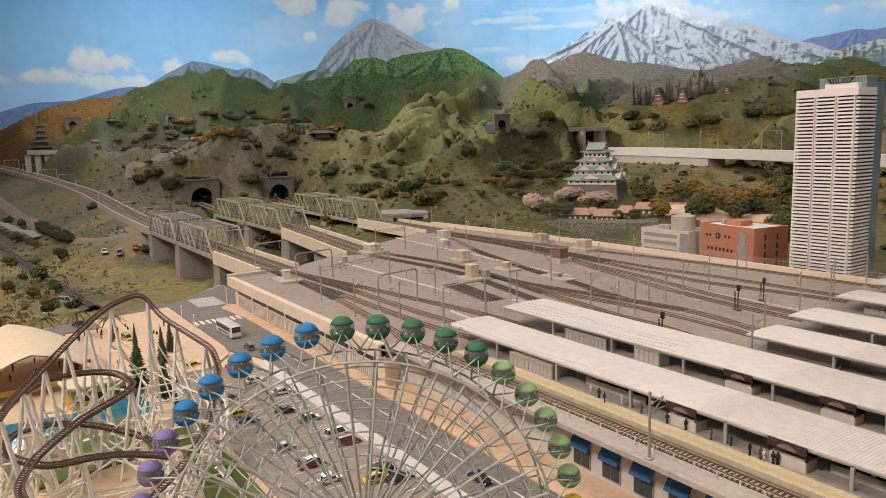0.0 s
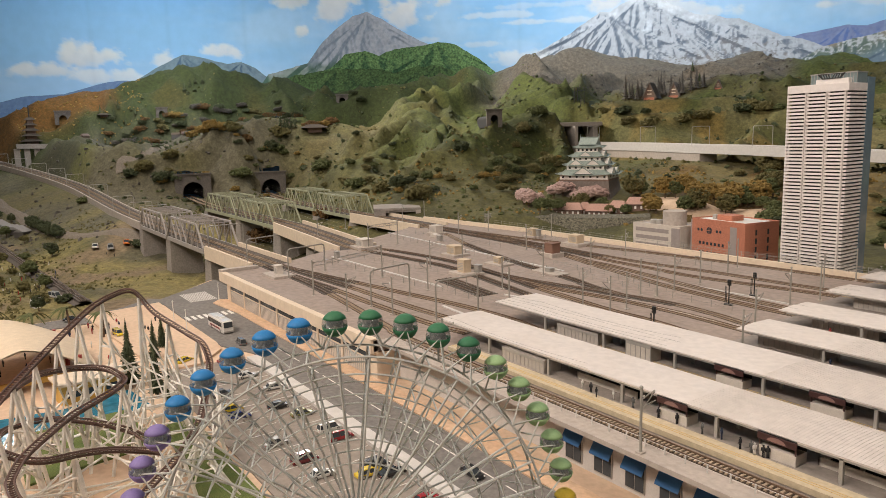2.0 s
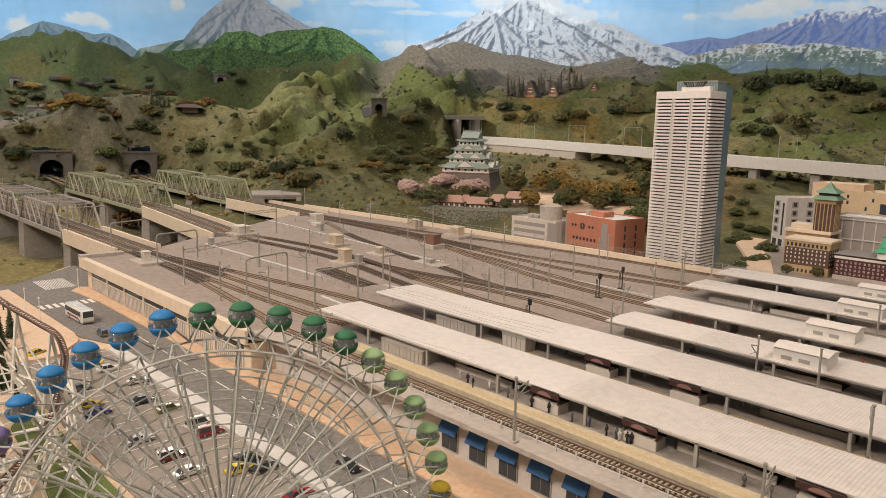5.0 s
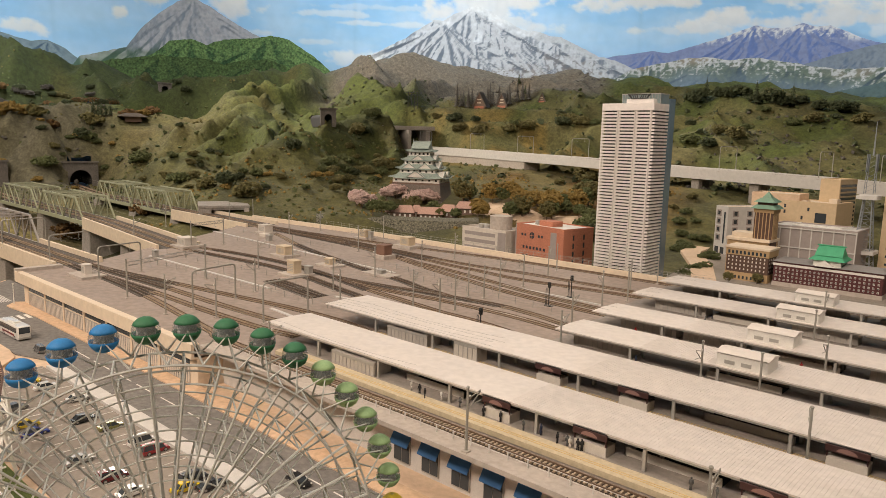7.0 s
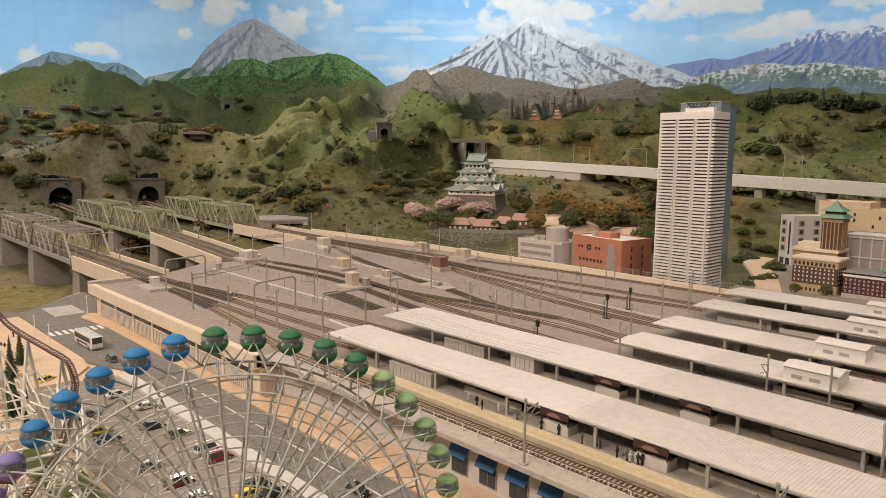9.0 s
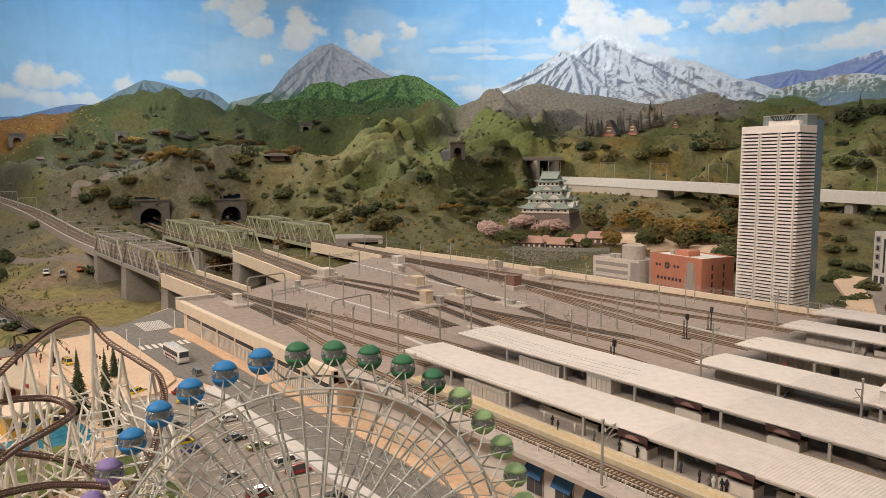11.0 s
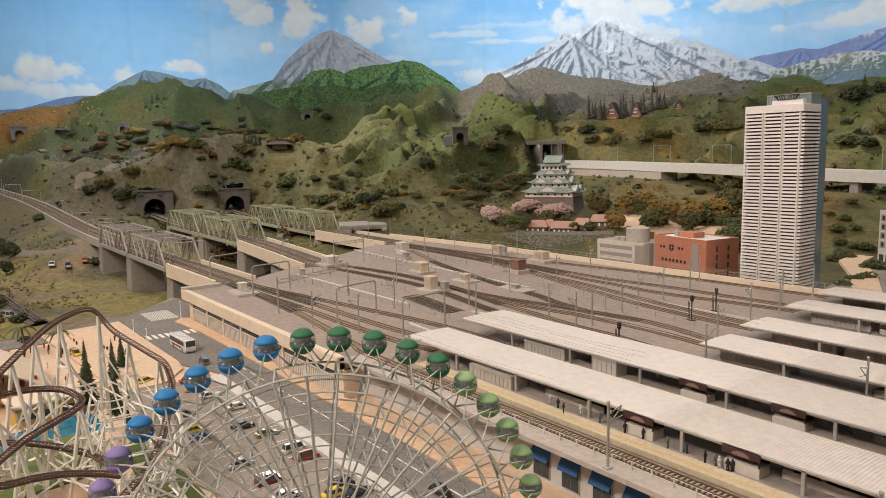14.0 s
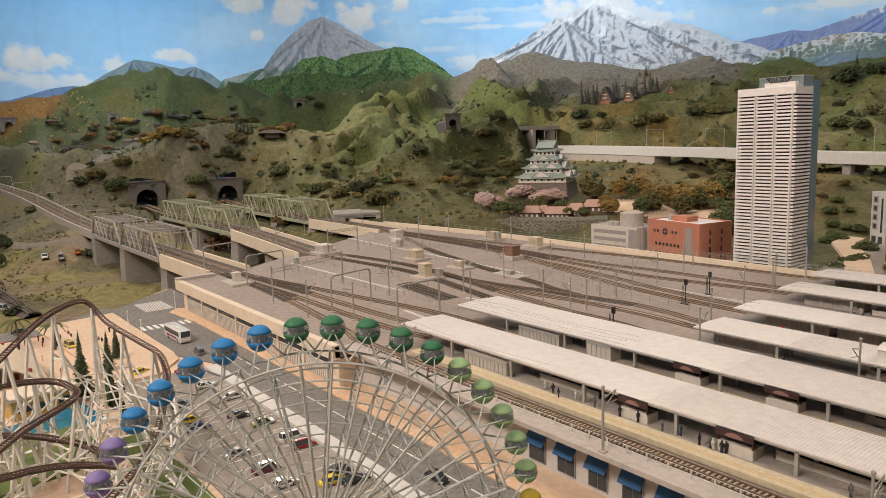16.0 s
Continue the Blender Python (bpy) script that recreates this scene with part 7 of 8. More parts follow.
# ---- the high viaduct in the distance ----
FAR = curve([(*at(b, r)[:2], z) for b, r, z in reversed(FAR_WAY)], 60)
t = thing("high_viaduct", "pale concrete high-level railway viaduct crossing the valley", "viaduct")
part("girder", Geo().strip(FAR, -.10, .10, -.060, -.012), "pale_wall", t)
part("parapet", Geo().strip(FAR, -.105, -.095, -.06, .012), "pale_wall", t)
part("parapet", Geo().strip(FAR, .095, .105, -.06, .012), "pale_wall", t)
for k in (25, 34, 40, 46, 53):
    p = FAR[k]
    foot = land(p.x, p.y, False) - .05
    part("pier", Geo().box(-.03, -.08, foot, .03, -.04, p.z - .055, Matrix.Translation((p.x, p.y, 0)) @ Matrix.Rotation(math.atan2(FAR[k + 1].y - p.y, FAR[k + 1].x - p.x), 4, "Z")).box(-.03, .04, foot, .03, .08, p.z - .055, Matrix.Translation((p.x, p.y, 0)) @ Matrix.Rotation(math.atan2(FAR[k + 1].y - p.y, FAR[k + 1].x - p.x), 4, "Z")), "pier", t)
part("abutment", Geo().strip([FAR[k] for k in range(0, 17)], -.098, .098, -.17, -.0605), "concrete", t)
for b in (43.7, 40.1, 36.0, 31.4, 25.6, 20.6, 14.5, 10.9):
    k = min(range(1, 60), key=lambda i: abs(math.degrees(math.atan2(-FAR[i].x, FAR[i].y)) - b))
    p, d = FAR[k], FAR[k + 1] - FAR[k - 1]
    s = Vector((-d.y, d.x, 0)).normalized() * .10
    gantry((p.x - s.x, p.y - s.y), (p.x + s.x, p.y + s.y), .165, p.z)
railway(side(FAR, .03))
railway(side(FAR, -.03))

p = at(44.75, 7.55)
t = thing("cliff_portal", "weathered concrete viaduct portal built into the hillside", "tunnel portal", pose(p.x, p.y, .36, 0, 0, 66))
part("roof_slab", Geo().worn(-.40, -.06, .235, .20, .5, .275, .004), "pier", t)
part("wing_wall", Geo().prism([(-.13, -.16), (-.10, -.16), (-.10, .3), (-.40, .3), (-.40, .25), (-.13, .12)], -.25, .233), "pier", t)
part("side_wall", Geo().worn(.10, -.06, -.25, .15, .3, .233, .003), "pier", t)
# dark plate closes the portal and stands for the shade within
part("bore", Geo().box(-.10, .24, -.2, .10, .25, .233), "dark", t)


def small_tunnel(b, s, w=.10, h=.12, turn=0.0):
    x, y, z = meet(b, s)
    return tunnel(pose(x, y, z - .005, 0, 0, b + turn), w, h, w * 2.0, h * 1.35, "small dark tunnel mouth in the far hillside")


small_tunnel(51.5, .012, .075, .12, 12)
small_tunnel(83.2, .023, .09, .12)
small_tunnel(76.7, .025, .07, .09)
small_tunnel(63.4, .045, .08, .08)


M["thatch"] = mat("grey_thatch", (0.19, 0.15, 0.125), (0.13, 0.105, 0.09), 60, 0.9)


def chalet(b, s, turn, size=.16):
    x, y, z = meet(b, s)
    t = thing("chalet", "steep thatched timber farmhouse with lit red front", "house", pose(x, y, z, 0, 0, b + turn), "thatched farmhouses")
    w, d, h = size * .95, size * 1.3, size * 1.15
    part("front_wall", Geo().add([(-w * .42, 0, 0), (w * .42, 0, 0), (w * .42, 0, h * .2), (0, 0, h * .95), (-w * .42, 0, h * .2), (-w * .42, d, 0), (w * .42, d, 0), (w * .42, d, h * .2), (0, d, h * .95), (-w * .42, d, h * .2)],
                                 [(0, 1, 2, 3, 4), (9, 8, 7, 6, 5), (0, 4, 9, 5), (1, 6, 7, 2)]), "house_wall", t)
    for s_ in (-1, 1):
        part("thatch", Geo().add([(s_ * w * .56, -.012, h * .10), (0, -.012, h * 1.02), (0, d + .012, h * 1.02), (s_ * w * .56, d + .012, h * .10), (s_ * w * .48, -.012, h * .08), (0, -.012, h * .93), (0, d + .012, h * .93), (s_ * w * .48, d + .012, h * .08)],
                                 [(0, 1, 2, 3), (7, 6, 5, 4), (0, 4, 5, 1), (2, 6, 7, 3), (3, 7, 4, 0), (1, 5, 6, 2)]), "thatch", t)
    part("red_front", Geo().box(-w * .34, -.002, h * .02, w * .34, .002, h * .16), "brick_orange", t)
    for z_ in (.32, .52):
        part("window_row", Geo().box(-w * .16, -.002, h * z_, w * .16, .002, h * (z_ + .06)), "cream", t)
    return t


chalet(39.75, .0375, -14)
chalet(38.0, .0425, -22)
chalet(34.9, .049, -10, .10)


M["dark_thatch"] = mat("dark_thatch", (0.075, 0.055, 0.042), (0.05, 0.04, 0.032), 60, 0.9)


def shrine(b, s, w, label, storeys=1):
    x, y, z = meet(b, s)
    t = thing("pagoda" if storeys > 2 else "shrine", label, "pagoda" if storeys > 2 else "house", pose(x, y, z - .01, 0, 0, b + 10))
    zz = 0
    for k in range(storeys):
        f = 1 - .13 * k
        part("storey", Geo().box(-w * .3 * f, -w * .3 * f, zz, w * .3 * f, w * .3 * f, zz + w * .22), "house_wall", t)
        part("roof", Geo().frustum(-w * .55 * f, -w * .55 * f, w * .55 * f, w * .55 * f, zz + w * .2, zz + w * .34, w * .3 * f, w * .3 * f), "dark_thatch", t)
        zz += w * .3
    part("finial", Geo().tube([(0, 0, zz), (0, 0, zz + w * (.7 if storeys > 2 else .1))], w * .03, 6), "black", t)
    return t


t = thing("far_road_bridge", "long grey concrete road bridge in the far valley", "viaduct")
ROAD_BRIDGE = [at(b, 9.7, .52 + 9.7 * (.0025 + .0004 * (b - 84))) for b in np.arange(82.9, 86.3, .3)]
part("deck", Geo().strip(ROAD_BRIDGE, -.05, .05, -.035, 0), "pier", t)
for w in (-.05, .044):
    part("parapet", Geo().strip(ROAD_BRIDGE, w, w + .006, 0, .02), "pier", t)
for p in ROAD_BRIDGE[1::2]:
    part("pier", Geo().box(p.x - .025, p.y - .03, land(p.x, p.y) - .04, p.x + .025, p.y + .03, p.z - .035), "pier", t)
shrine(85.25, .004, .21, "dark five-storey wooden pagoda above the far town", 5)
shrine(65.7, .012, .26, "dark thatched hillside shrine among autumn trees")
shrine(80.6, .030, .14, "small red shrine on the ochre hill")

# a helicopter model held over the hill on a thin rod
p = at(68.2, 8.9, .52 + 8.9 * .032)
t = thing("helicopter", "small blue and white model helicopter on a thin rod", "helicopter", pose(p.x, p.y, p.z, 0, 0, 80))
part("cabin", Geo().ball((0, 0, 0), .055, .034, .032, 14, 8), "white", t, smooth=True)
part("canopy", Geo().ball((-.024, 0, .004), .040, .031, .026, 12, 6), "glass", t, smooth=True)
part("belly", Geo().ball((0, 0, -.008), .056, .030, .026, 12, 6), "blue_awning", t, smooth=True)
part("tail_boom", Geo().tube([(.04, 0, .008), (.15, 0, .014)], .010, 8, .004), "blue_awning", t)
part("tail_fin", Geo().box(.140, -.002, .006, .158, .002, .045), "blue_awning", t)
part("rotor_mast", Geo().tube([(0, 0, .025), (0, 0, .046)], .004, 8), "steel", t)
for a in (10, 100):
    part("rotor_blade", Geo().box(-.12, -.004, .044, .12, .004, .046, Matrix.Rotation(radians(a), 4, "Z")), "steel", t)
for s in (-1, 1):
    part("skid", Geo().tube([(-.05, s * .025, -.045), (.05, s * .025, -.045)], .002, 6).tube([(0, s * .02, -.02), (0, s * .025, -.045)], .002, 5), "steel", t)
part("rod", Geo().tube([(0, 0, -.02), (0, 0, land(p.x, p.y) - p.z - .02)], .002, 6), "steel", t)
for b, s in ((45.2, .016), (44.7, .018)):
    x, y, z = meet(b, s)
    t = thing("pylon", "dark lattice pylon on the hill above the portal", "pylon", pose(x, y, z, 0, 0, b))
    for sx in (-1, 1):
        part("leg", Geo().bar((sx * .02, 0, -.01), (sx * .016, 0, .17), .007), "black", t)
    for k in range(5):
        part("brace", Geo().bar((-.02, 0, .01 + k * .032), (.02, 0, .04 + k * .032), .004), "black", t)
    part("arm", Geo().bar((-.05, 0, .16), (.05, 0, .16), .008), "black", t)

M["dirt"] = mat("dirt", (0.20, 0.165, 0.13), (0.15, 0.125, 0.10), 20, 0.95, 0.5, speck=0.4)
# ---- the far valley town, the lower line and the dirt road ----
BRANCH = [Vector(meet(b, s_)[:2]) for b, s_ in ((89.5, -.095), (88.1, -.1153), (86.8, -.1386), (85.0, -.1664), (83.1, -.2005))]
drape(BRANCH, .045, .016, "ballast", "low branch railway embankment in the valley", "railway_bed", "railway bed")
railway([Vector((p.x, p.y, land(p.x, p.y) + .024)) for p in curve(BRANCH, 40)], "branch_track", label="dark branch railway track in the valley", bed=(-20, 0))
drape([at(88.3, 9.0), at(86.3, 7.4), at(84.3, 6.35), at(82.2, 5.75), at(80, 5.45), at(78, 5.25)], .05, .012, "dirt", "pale dirt road across the meadow", "dirt_road", "road")
drape([Vector(meet(b, s)[:2]) for b, s in ((76.6, -.002), (77.4, -.006), (78.2, -.013), (79.4, -.019), (79.8, -.029), (79.8, -.044))], .045, .015, "dirt", "winding grey valley road", "valley_road", "road")
# house paints darkened throughout: the valley's shade is put into these colours
SHADED_TOWN = [plain("shaded_town_" + n, c, .8) for n, c in (("white", (.22, .20, .18)), ("grey", (.11, .10, .095)), ("brown", (.10, .07, .05)), ("pink", (.16, .115, .10)))]
for k in range(36):
    b, r = (random.uniform(69.5, 79.5), random.uniform(9.0, 9.7)) if k < 34 else (random.uniform(80, 83), random.uniform(9.0, 9.4))
    p = at(b, r)
    w, d, h = random.uniform(.05, .12), random.uniform(.04, .07), random.uniform(.03, .06)
    t = thing("shaded_town_house", "tiny far-off town house with a pitched roof", "house", pose(p.x, p.y, land(p.x, p.y) - .012, 0, 0, random.uniform(40, 120)), "valley town houses")
    part("wall", Geo().box(-w / 2, -d / 2, 0, w / 2, d / 2, h), SHADED_TOWN[k % 4], t)
    part("roof", Geo().add([(-w / 2 - .005, -d / 2 - .005, h), (w / 2 + .005, -d / 2 - .005, h), (w / 2 + .005, d / 2 + .005, h), (-w / 2 - .005, d / 2 + .005, h), (-w / 2, 0, h + .025), (w / 2, 0, h + .025)], [(0, 1, 5, 4), (2, 3, 4, 5), (3, 0, 4), (1, 2, 5), (3, 2, 1, 0)]), SHADED_TOWN[(k + 1) % 4], t)
for k in range(12):
    p = at(89.5 - k * .28, 8.2 - k * .13)
    t = thing("roadside_house", "dark grey tiled row house beside the dirt road", "house", pose(p.x, p.y, land(p.x, p.y) - .01, 0, 0, 50), "roadside row houses")
    part("wall", Geo().box(-.04, -.05, 0, .04, .05, .045), SHADED_TOWN[1], t)
    part("roof", Geo().add([(-.046, -.058, .044), (.046, -.058, .044), (.046, .058, .044), (-.046, .058, .044), (-.0, -.058, .07), (.0, .058, .07)], [(0, 1, 4), (2, 3, 5), (0, 4, 5, 3), (1, 2, 5, 4), (3, 2, 1, 0)]), "slate", t)
for k in range(70):
    b, s = random.uniform(84.6, 88.6), random.uniform(-.185, -.14)
    figurine(*meet(b, s, 2.9))
for b, s in ((84.0, -.127), (83.7, -.126), (83.0, -.129), (81.3, -.138), (80.8, -.14)):
    figurine(*meet(b, s, 3.0), 0)
# ---- street and park ground ----
whole("park_ground", Geo().prism([(-2.95, -.9), (.9, -.9), (.9, .95), (-3.35, .95), (-3.02, .62), (-2.95, .3)], -.16, -.114), "sand", "sandy paved ground of the amusement park", "ground", kind="structure")
whole("road", Geo().prism([(-3.33, .96), (-3.04, .64), (-2.2, .64), (-2.06, .693), (1.2, .70), (1.2, .84), (-2.83, .84), (-2.86, .96)], -.1139, -.110), "asphalt", "grey asphalt street with white lines", "road", kind="structure")
whole("side_road", Geo().strip(curve([(-3.04, .66), (-2.90, .46), (-2.86, .2), (-2.9, -.3)], 20), -.07, .06, -.1139, -.1105), "asphalt", "narrow asphalt road behind the park", "road", kind="structure")
whole("pavement", Geo().prism([(-2.82, .80), (-2.6, .822), (1.2, .826), (1.2, .8715), (-2.845, .8715), (-2.87, .84)], -.114, -.1065), "orange_paving", "orange paved pavement along the station", "pavement", kind="structure")
whole("plaza", Geo().prism([(-2.93, .35), (-2.05, .42), (-2.05, .54), (-2.16, .625), (-2.24, .638), (-2.98, .63)], -.114, -.107), "sand", "pale sandy plaza at the park entrance", "pavement", kind="structure")
whole("car_park", Geo().box(-2.04, .415, -.1139, .6, .655, -.1102), "lot", "brownish asphalt car park with white bay lines", "car park", kind="structure")
whole("kerb_strip", Geo().box(-2.02, .658, -.114, .6, .692, -.1055), "pale_wall", "pale kerbed strip between car park and street", "kerb", kind="structure")
M["lawn"] = mat("lawn", (0.10, 0.15, 0.035), (0.15, 0.17, 0.05), 50, 0.95, 0.6, speck=0.4)
whole("lawn", Geo().prism([(-1.75, .40), (.2, .40), (.2, .30), (-1.2, .30), (-1.62, .33)][::-1], -.1139, -.109), "lawn", "strip of park lawn beside the car park", "lawn", kind="structure")
whole("lawn", Geo().prism([(-1.78, .05), (-1.5, .05), (-1.55, .30), (-1.8, .28)], -.1139, -.109), "lawn", "park lawn beside the pool", "lawn", kind="structure")
for x in np.arange(-2.02, .4, .0475):
    whole("bay_line", Geo().box(x, .592, -.1103, x + .002, .652, -.1096), "white", "worn white parking bay line", "bay line", "parking bay lines")
    whole("bay_line", Geo().box(x, .470, -.1103, x + .002, .545, -.1096), "white", "worn white parking bay line", "bay line", "parking bay lines")
for k in range(22):
    whole("lane_line", Geo().box(-2.25 + k * .13, .768, -.1101, -2.15 + k * .13, .771, -.1094), "white", "white dashed lane line on the street", "lane line", "lane lines")
for k in range(9):
    whole("crossing_stripe", Geo().box(-2.66, .622 + k * .0225, -.1101, -2.60, .634 + k * .0225, -.1094), "white", "white zebra crossing stripe", "crossing stripe", "zebra crossing stripes")
for k in range(14):
    whole("hatch_stripe", Geo().box(-3.08, .735 + k * .0078, -.1101, -2.90, .7395 + k * .0078, -.1094), "pale_wall", "pale painted hatch stripe at the junction", "hatch stripe", "hatch stripes")

# ---- ferris wheel ----
HUB, RAD, FACE = at(63.85, .665, .1345), .2145, 64.3
GONDOLA = [("green", (.025, .15, .065)), ("light green", (.30, .46, .22)), ("yellow", (.62, .44, .03)), ("orange", (.6, .2, .03)), ("red", (.5, .04, .03)), ("pink", (.6, .2, .3)), ("purple", (.24, .18, .42)), ("blue", (.015, .20, .50))]


def shell(r, t0, t1, thick=.0006, n=14, m=5):
    g, rings = Geo(), []
    for rr in (r, r - thick):
        for i in range(m + 1):
            a = t0 + (t1 - t0) * i / m
            rings.append([(rr * math.sin(a) * math.cos(2 * math.pi * k / n), rr * math.sin(a) * math.sin(2 * math.pi * k / n), rr * math.cos(a)) for k in range(n)])
    for ring in rings:
        g.v += ring
    for i in [*range(m), *range(m + 1, 2 * m + 1)]:
        g.f += [(i * n + k, i * n + (k + 1) % n, (i + 1) * n + (k + 1) % n, (i + 1) * n + k) for k in range(n)]
    for a, b in ((0, m + 1), (m, 2 * m + 1)):
        g.f += [(a * n + k, a * n + (k + 1) % n, b * n + (k + 1) % n, b * n + k) for k in range(n)]
    return g


CABIN = {}
for n_, c in GONDOLA:
    paint = plain("gondola_" + n_.replace(" ", "_"), c, 0.6)
    CABIN[n_] = (shell(.0125, .02, 1.12).mesh("cap", paint, True), shell(.0125, 1.72, 3.12).mesh("bowl", paint, True))
CLEAR_BAND = shell(.0124, 1.12, 1.72).mesh("window_band", "clear", True)
SEAT = Geo().worn(-.008, -.003, -.006, .008, .003, -.002, .0006).worn(-.008, .002, -.003, .008, .004, .005, .0006).box(-.006, -.0035, -.002, -.002, .001, .004).box(.002, -.0035, -.002, .005, .001, .003).mesh("seat", "pale_wall")


def ferris_wheel():
    t = thing("ferris_wheel", "large pale grey ferris wheel with round coloured gondolas", "ferris wheel", pose(HUB.x, HUB.y, -.114, 0, 0, FACE))
    hz, n = HUB.z + .114, 40
    def pt(a, r, y):
        return Vector((r * math.sin(a), y, hz + r * math.cos(a)))
    phase = radians(-3.17)
    radii = ((.187, .0012), (.170, .0010), (.150, .0008), (.128, .0009), (.104, .0008), (.080, .0008))
    wide = lambda r: .020 - .010 * (.187 - r) / .187
    for s in (-1, 1):
        for r, w in radii:
            part("rim", Geo().tube([pt(phase + 2 * math.pi * k / 80, r, s * wide(r)) for k in range(81)], w, 5), "wheel", t)
        for k in range(n):
            a = phase + 2 * math.pi * k / n
            part("spoke", Geo().tube([pt(a, .016, s * .020), pt(a, .187, s * wide(.187))], .0012, 5), "wheel", t)
    for k in range(n):
        a = phase + 2 * math.pi * k / n
        b = phase + 2 * math.pi * (k + .5) / n
        for r, w in radii:
            part("rim_tie", Geo().tube([pt(a, r, -wide(r)), pt(a, r, wide(r))], .0009, 5), "wheel", t)
        part("lattice", Geo().tube([pt(a, .187, -wide(.187)), pt(a, .150, wide(.150)), pt(a, .104, -wide(.104))], .0008, 4), "wheel", t)
        c = pt(a, RAD, 0)
        for s in (-1, 1):
            part("gondola_strut", Geo().tube([pt(b, .188, s * wide(.187)), c + Vector((0, s * .010, 0)), pt(a - (b - a), .188, s * wide(.187))], .0011, 5), "wheel", t)
        part("gondola_axle", Geo().tube([c + Vector((0, -.012, 0)), c + Vector((0, .012, 0))], .0008, 6), "wheel", t)
        name = GONDOLA[(k // 5) % 8][0]
        g = part("gondola", CABIN[name][0], None, t, "round " + name + " gondola with a clear window band")
        g.matrix_basis = Matrix.Translation(c)
        part("bowl", CABIN[name][1], None, g)
        part("window_band", CLEAR_BAND, None, g)
        part("seat", SEAT, None, g)
    part("hub", Geo().tube([(0, -.036, hz), (0, .036, hz)], .016, 18), "wheel", t)
    for y in (-.05, .05):
        part("axle", Geo().tube([(0, 0, hz), (0, y, hz)], .006, 10), "wheel", t)
        for s in (-1, 1):
            part("support_leg", Geo().tube([(0, y, hz), (s * .10, y * 1.3, 0)], .0055, 8), "wheel", t)
    return t


ferris_wheel()

# ---- roller coaster ----
M["coaster_white"] = plain("coaster_white", (0.82, 0.78, 0.71), 0.5)
M["coaster_brown"] = plain("coaster_track_brown", (0.13, 0.075, 0.06), 0.5)
TRACK_A = [(-1.3, .008, .106), (-1.36, .033, .116), (-1.497, .1, .134), (-1.667, .206, .172), (-1.719, .266, .189), (-1.732, .312, .19), (-1.706, .345, .142), (-1.634, .392, .102), (-1.576, .415, .082), (-1.505, .409, .064), (-1.467, .398, .051), (-1.402, .368, .018), (-1.338, .336, -.004), (-1.294, .305, -.017), (-1.251, .269, -.028), (-1.209, .224, -.039), (-1.174, .192, -.044)]
TRACK_B = [(-1.174, .192, -.044), (-1.13, .10, -.03), (-1.11, .035, .02), (-1.17, .02, .03), (-1.21, .028, .036), (-1.259, .048, .041), (-1.307, .089, .052), (-1.354, .131, .059), (-1.406, .2, .068), (-1.442, .227, .071), (-1.482, .229, .072), (-1.536, .208, .078), (-1.562, .16, .082), (-1.537, .098, .09), (-1.459, .043, .089), (-1.38, .008, .084), (-1.32, -.018, .079), (-1.22, -.08, .06)]
TRACK_C = [(-1.305, .256, -.03), (-1.32, .231, -.025), (-1.318, .178, -.008), (-1.304, .129, .004), (-1.287, .083, .012), (-1.289, .049, .02), (-1.33, .015, .028), (-1.38, .009, .028), (-1.44, .023, .024), (-1.489, .053, .015), (-1.527, .099, .001), (-1.523, .15, -.013), (-1.488, .189, -.019), (-1.442, .227, -.027), (-1.399, .241, -.028), (-1.346, .256, -.035)]


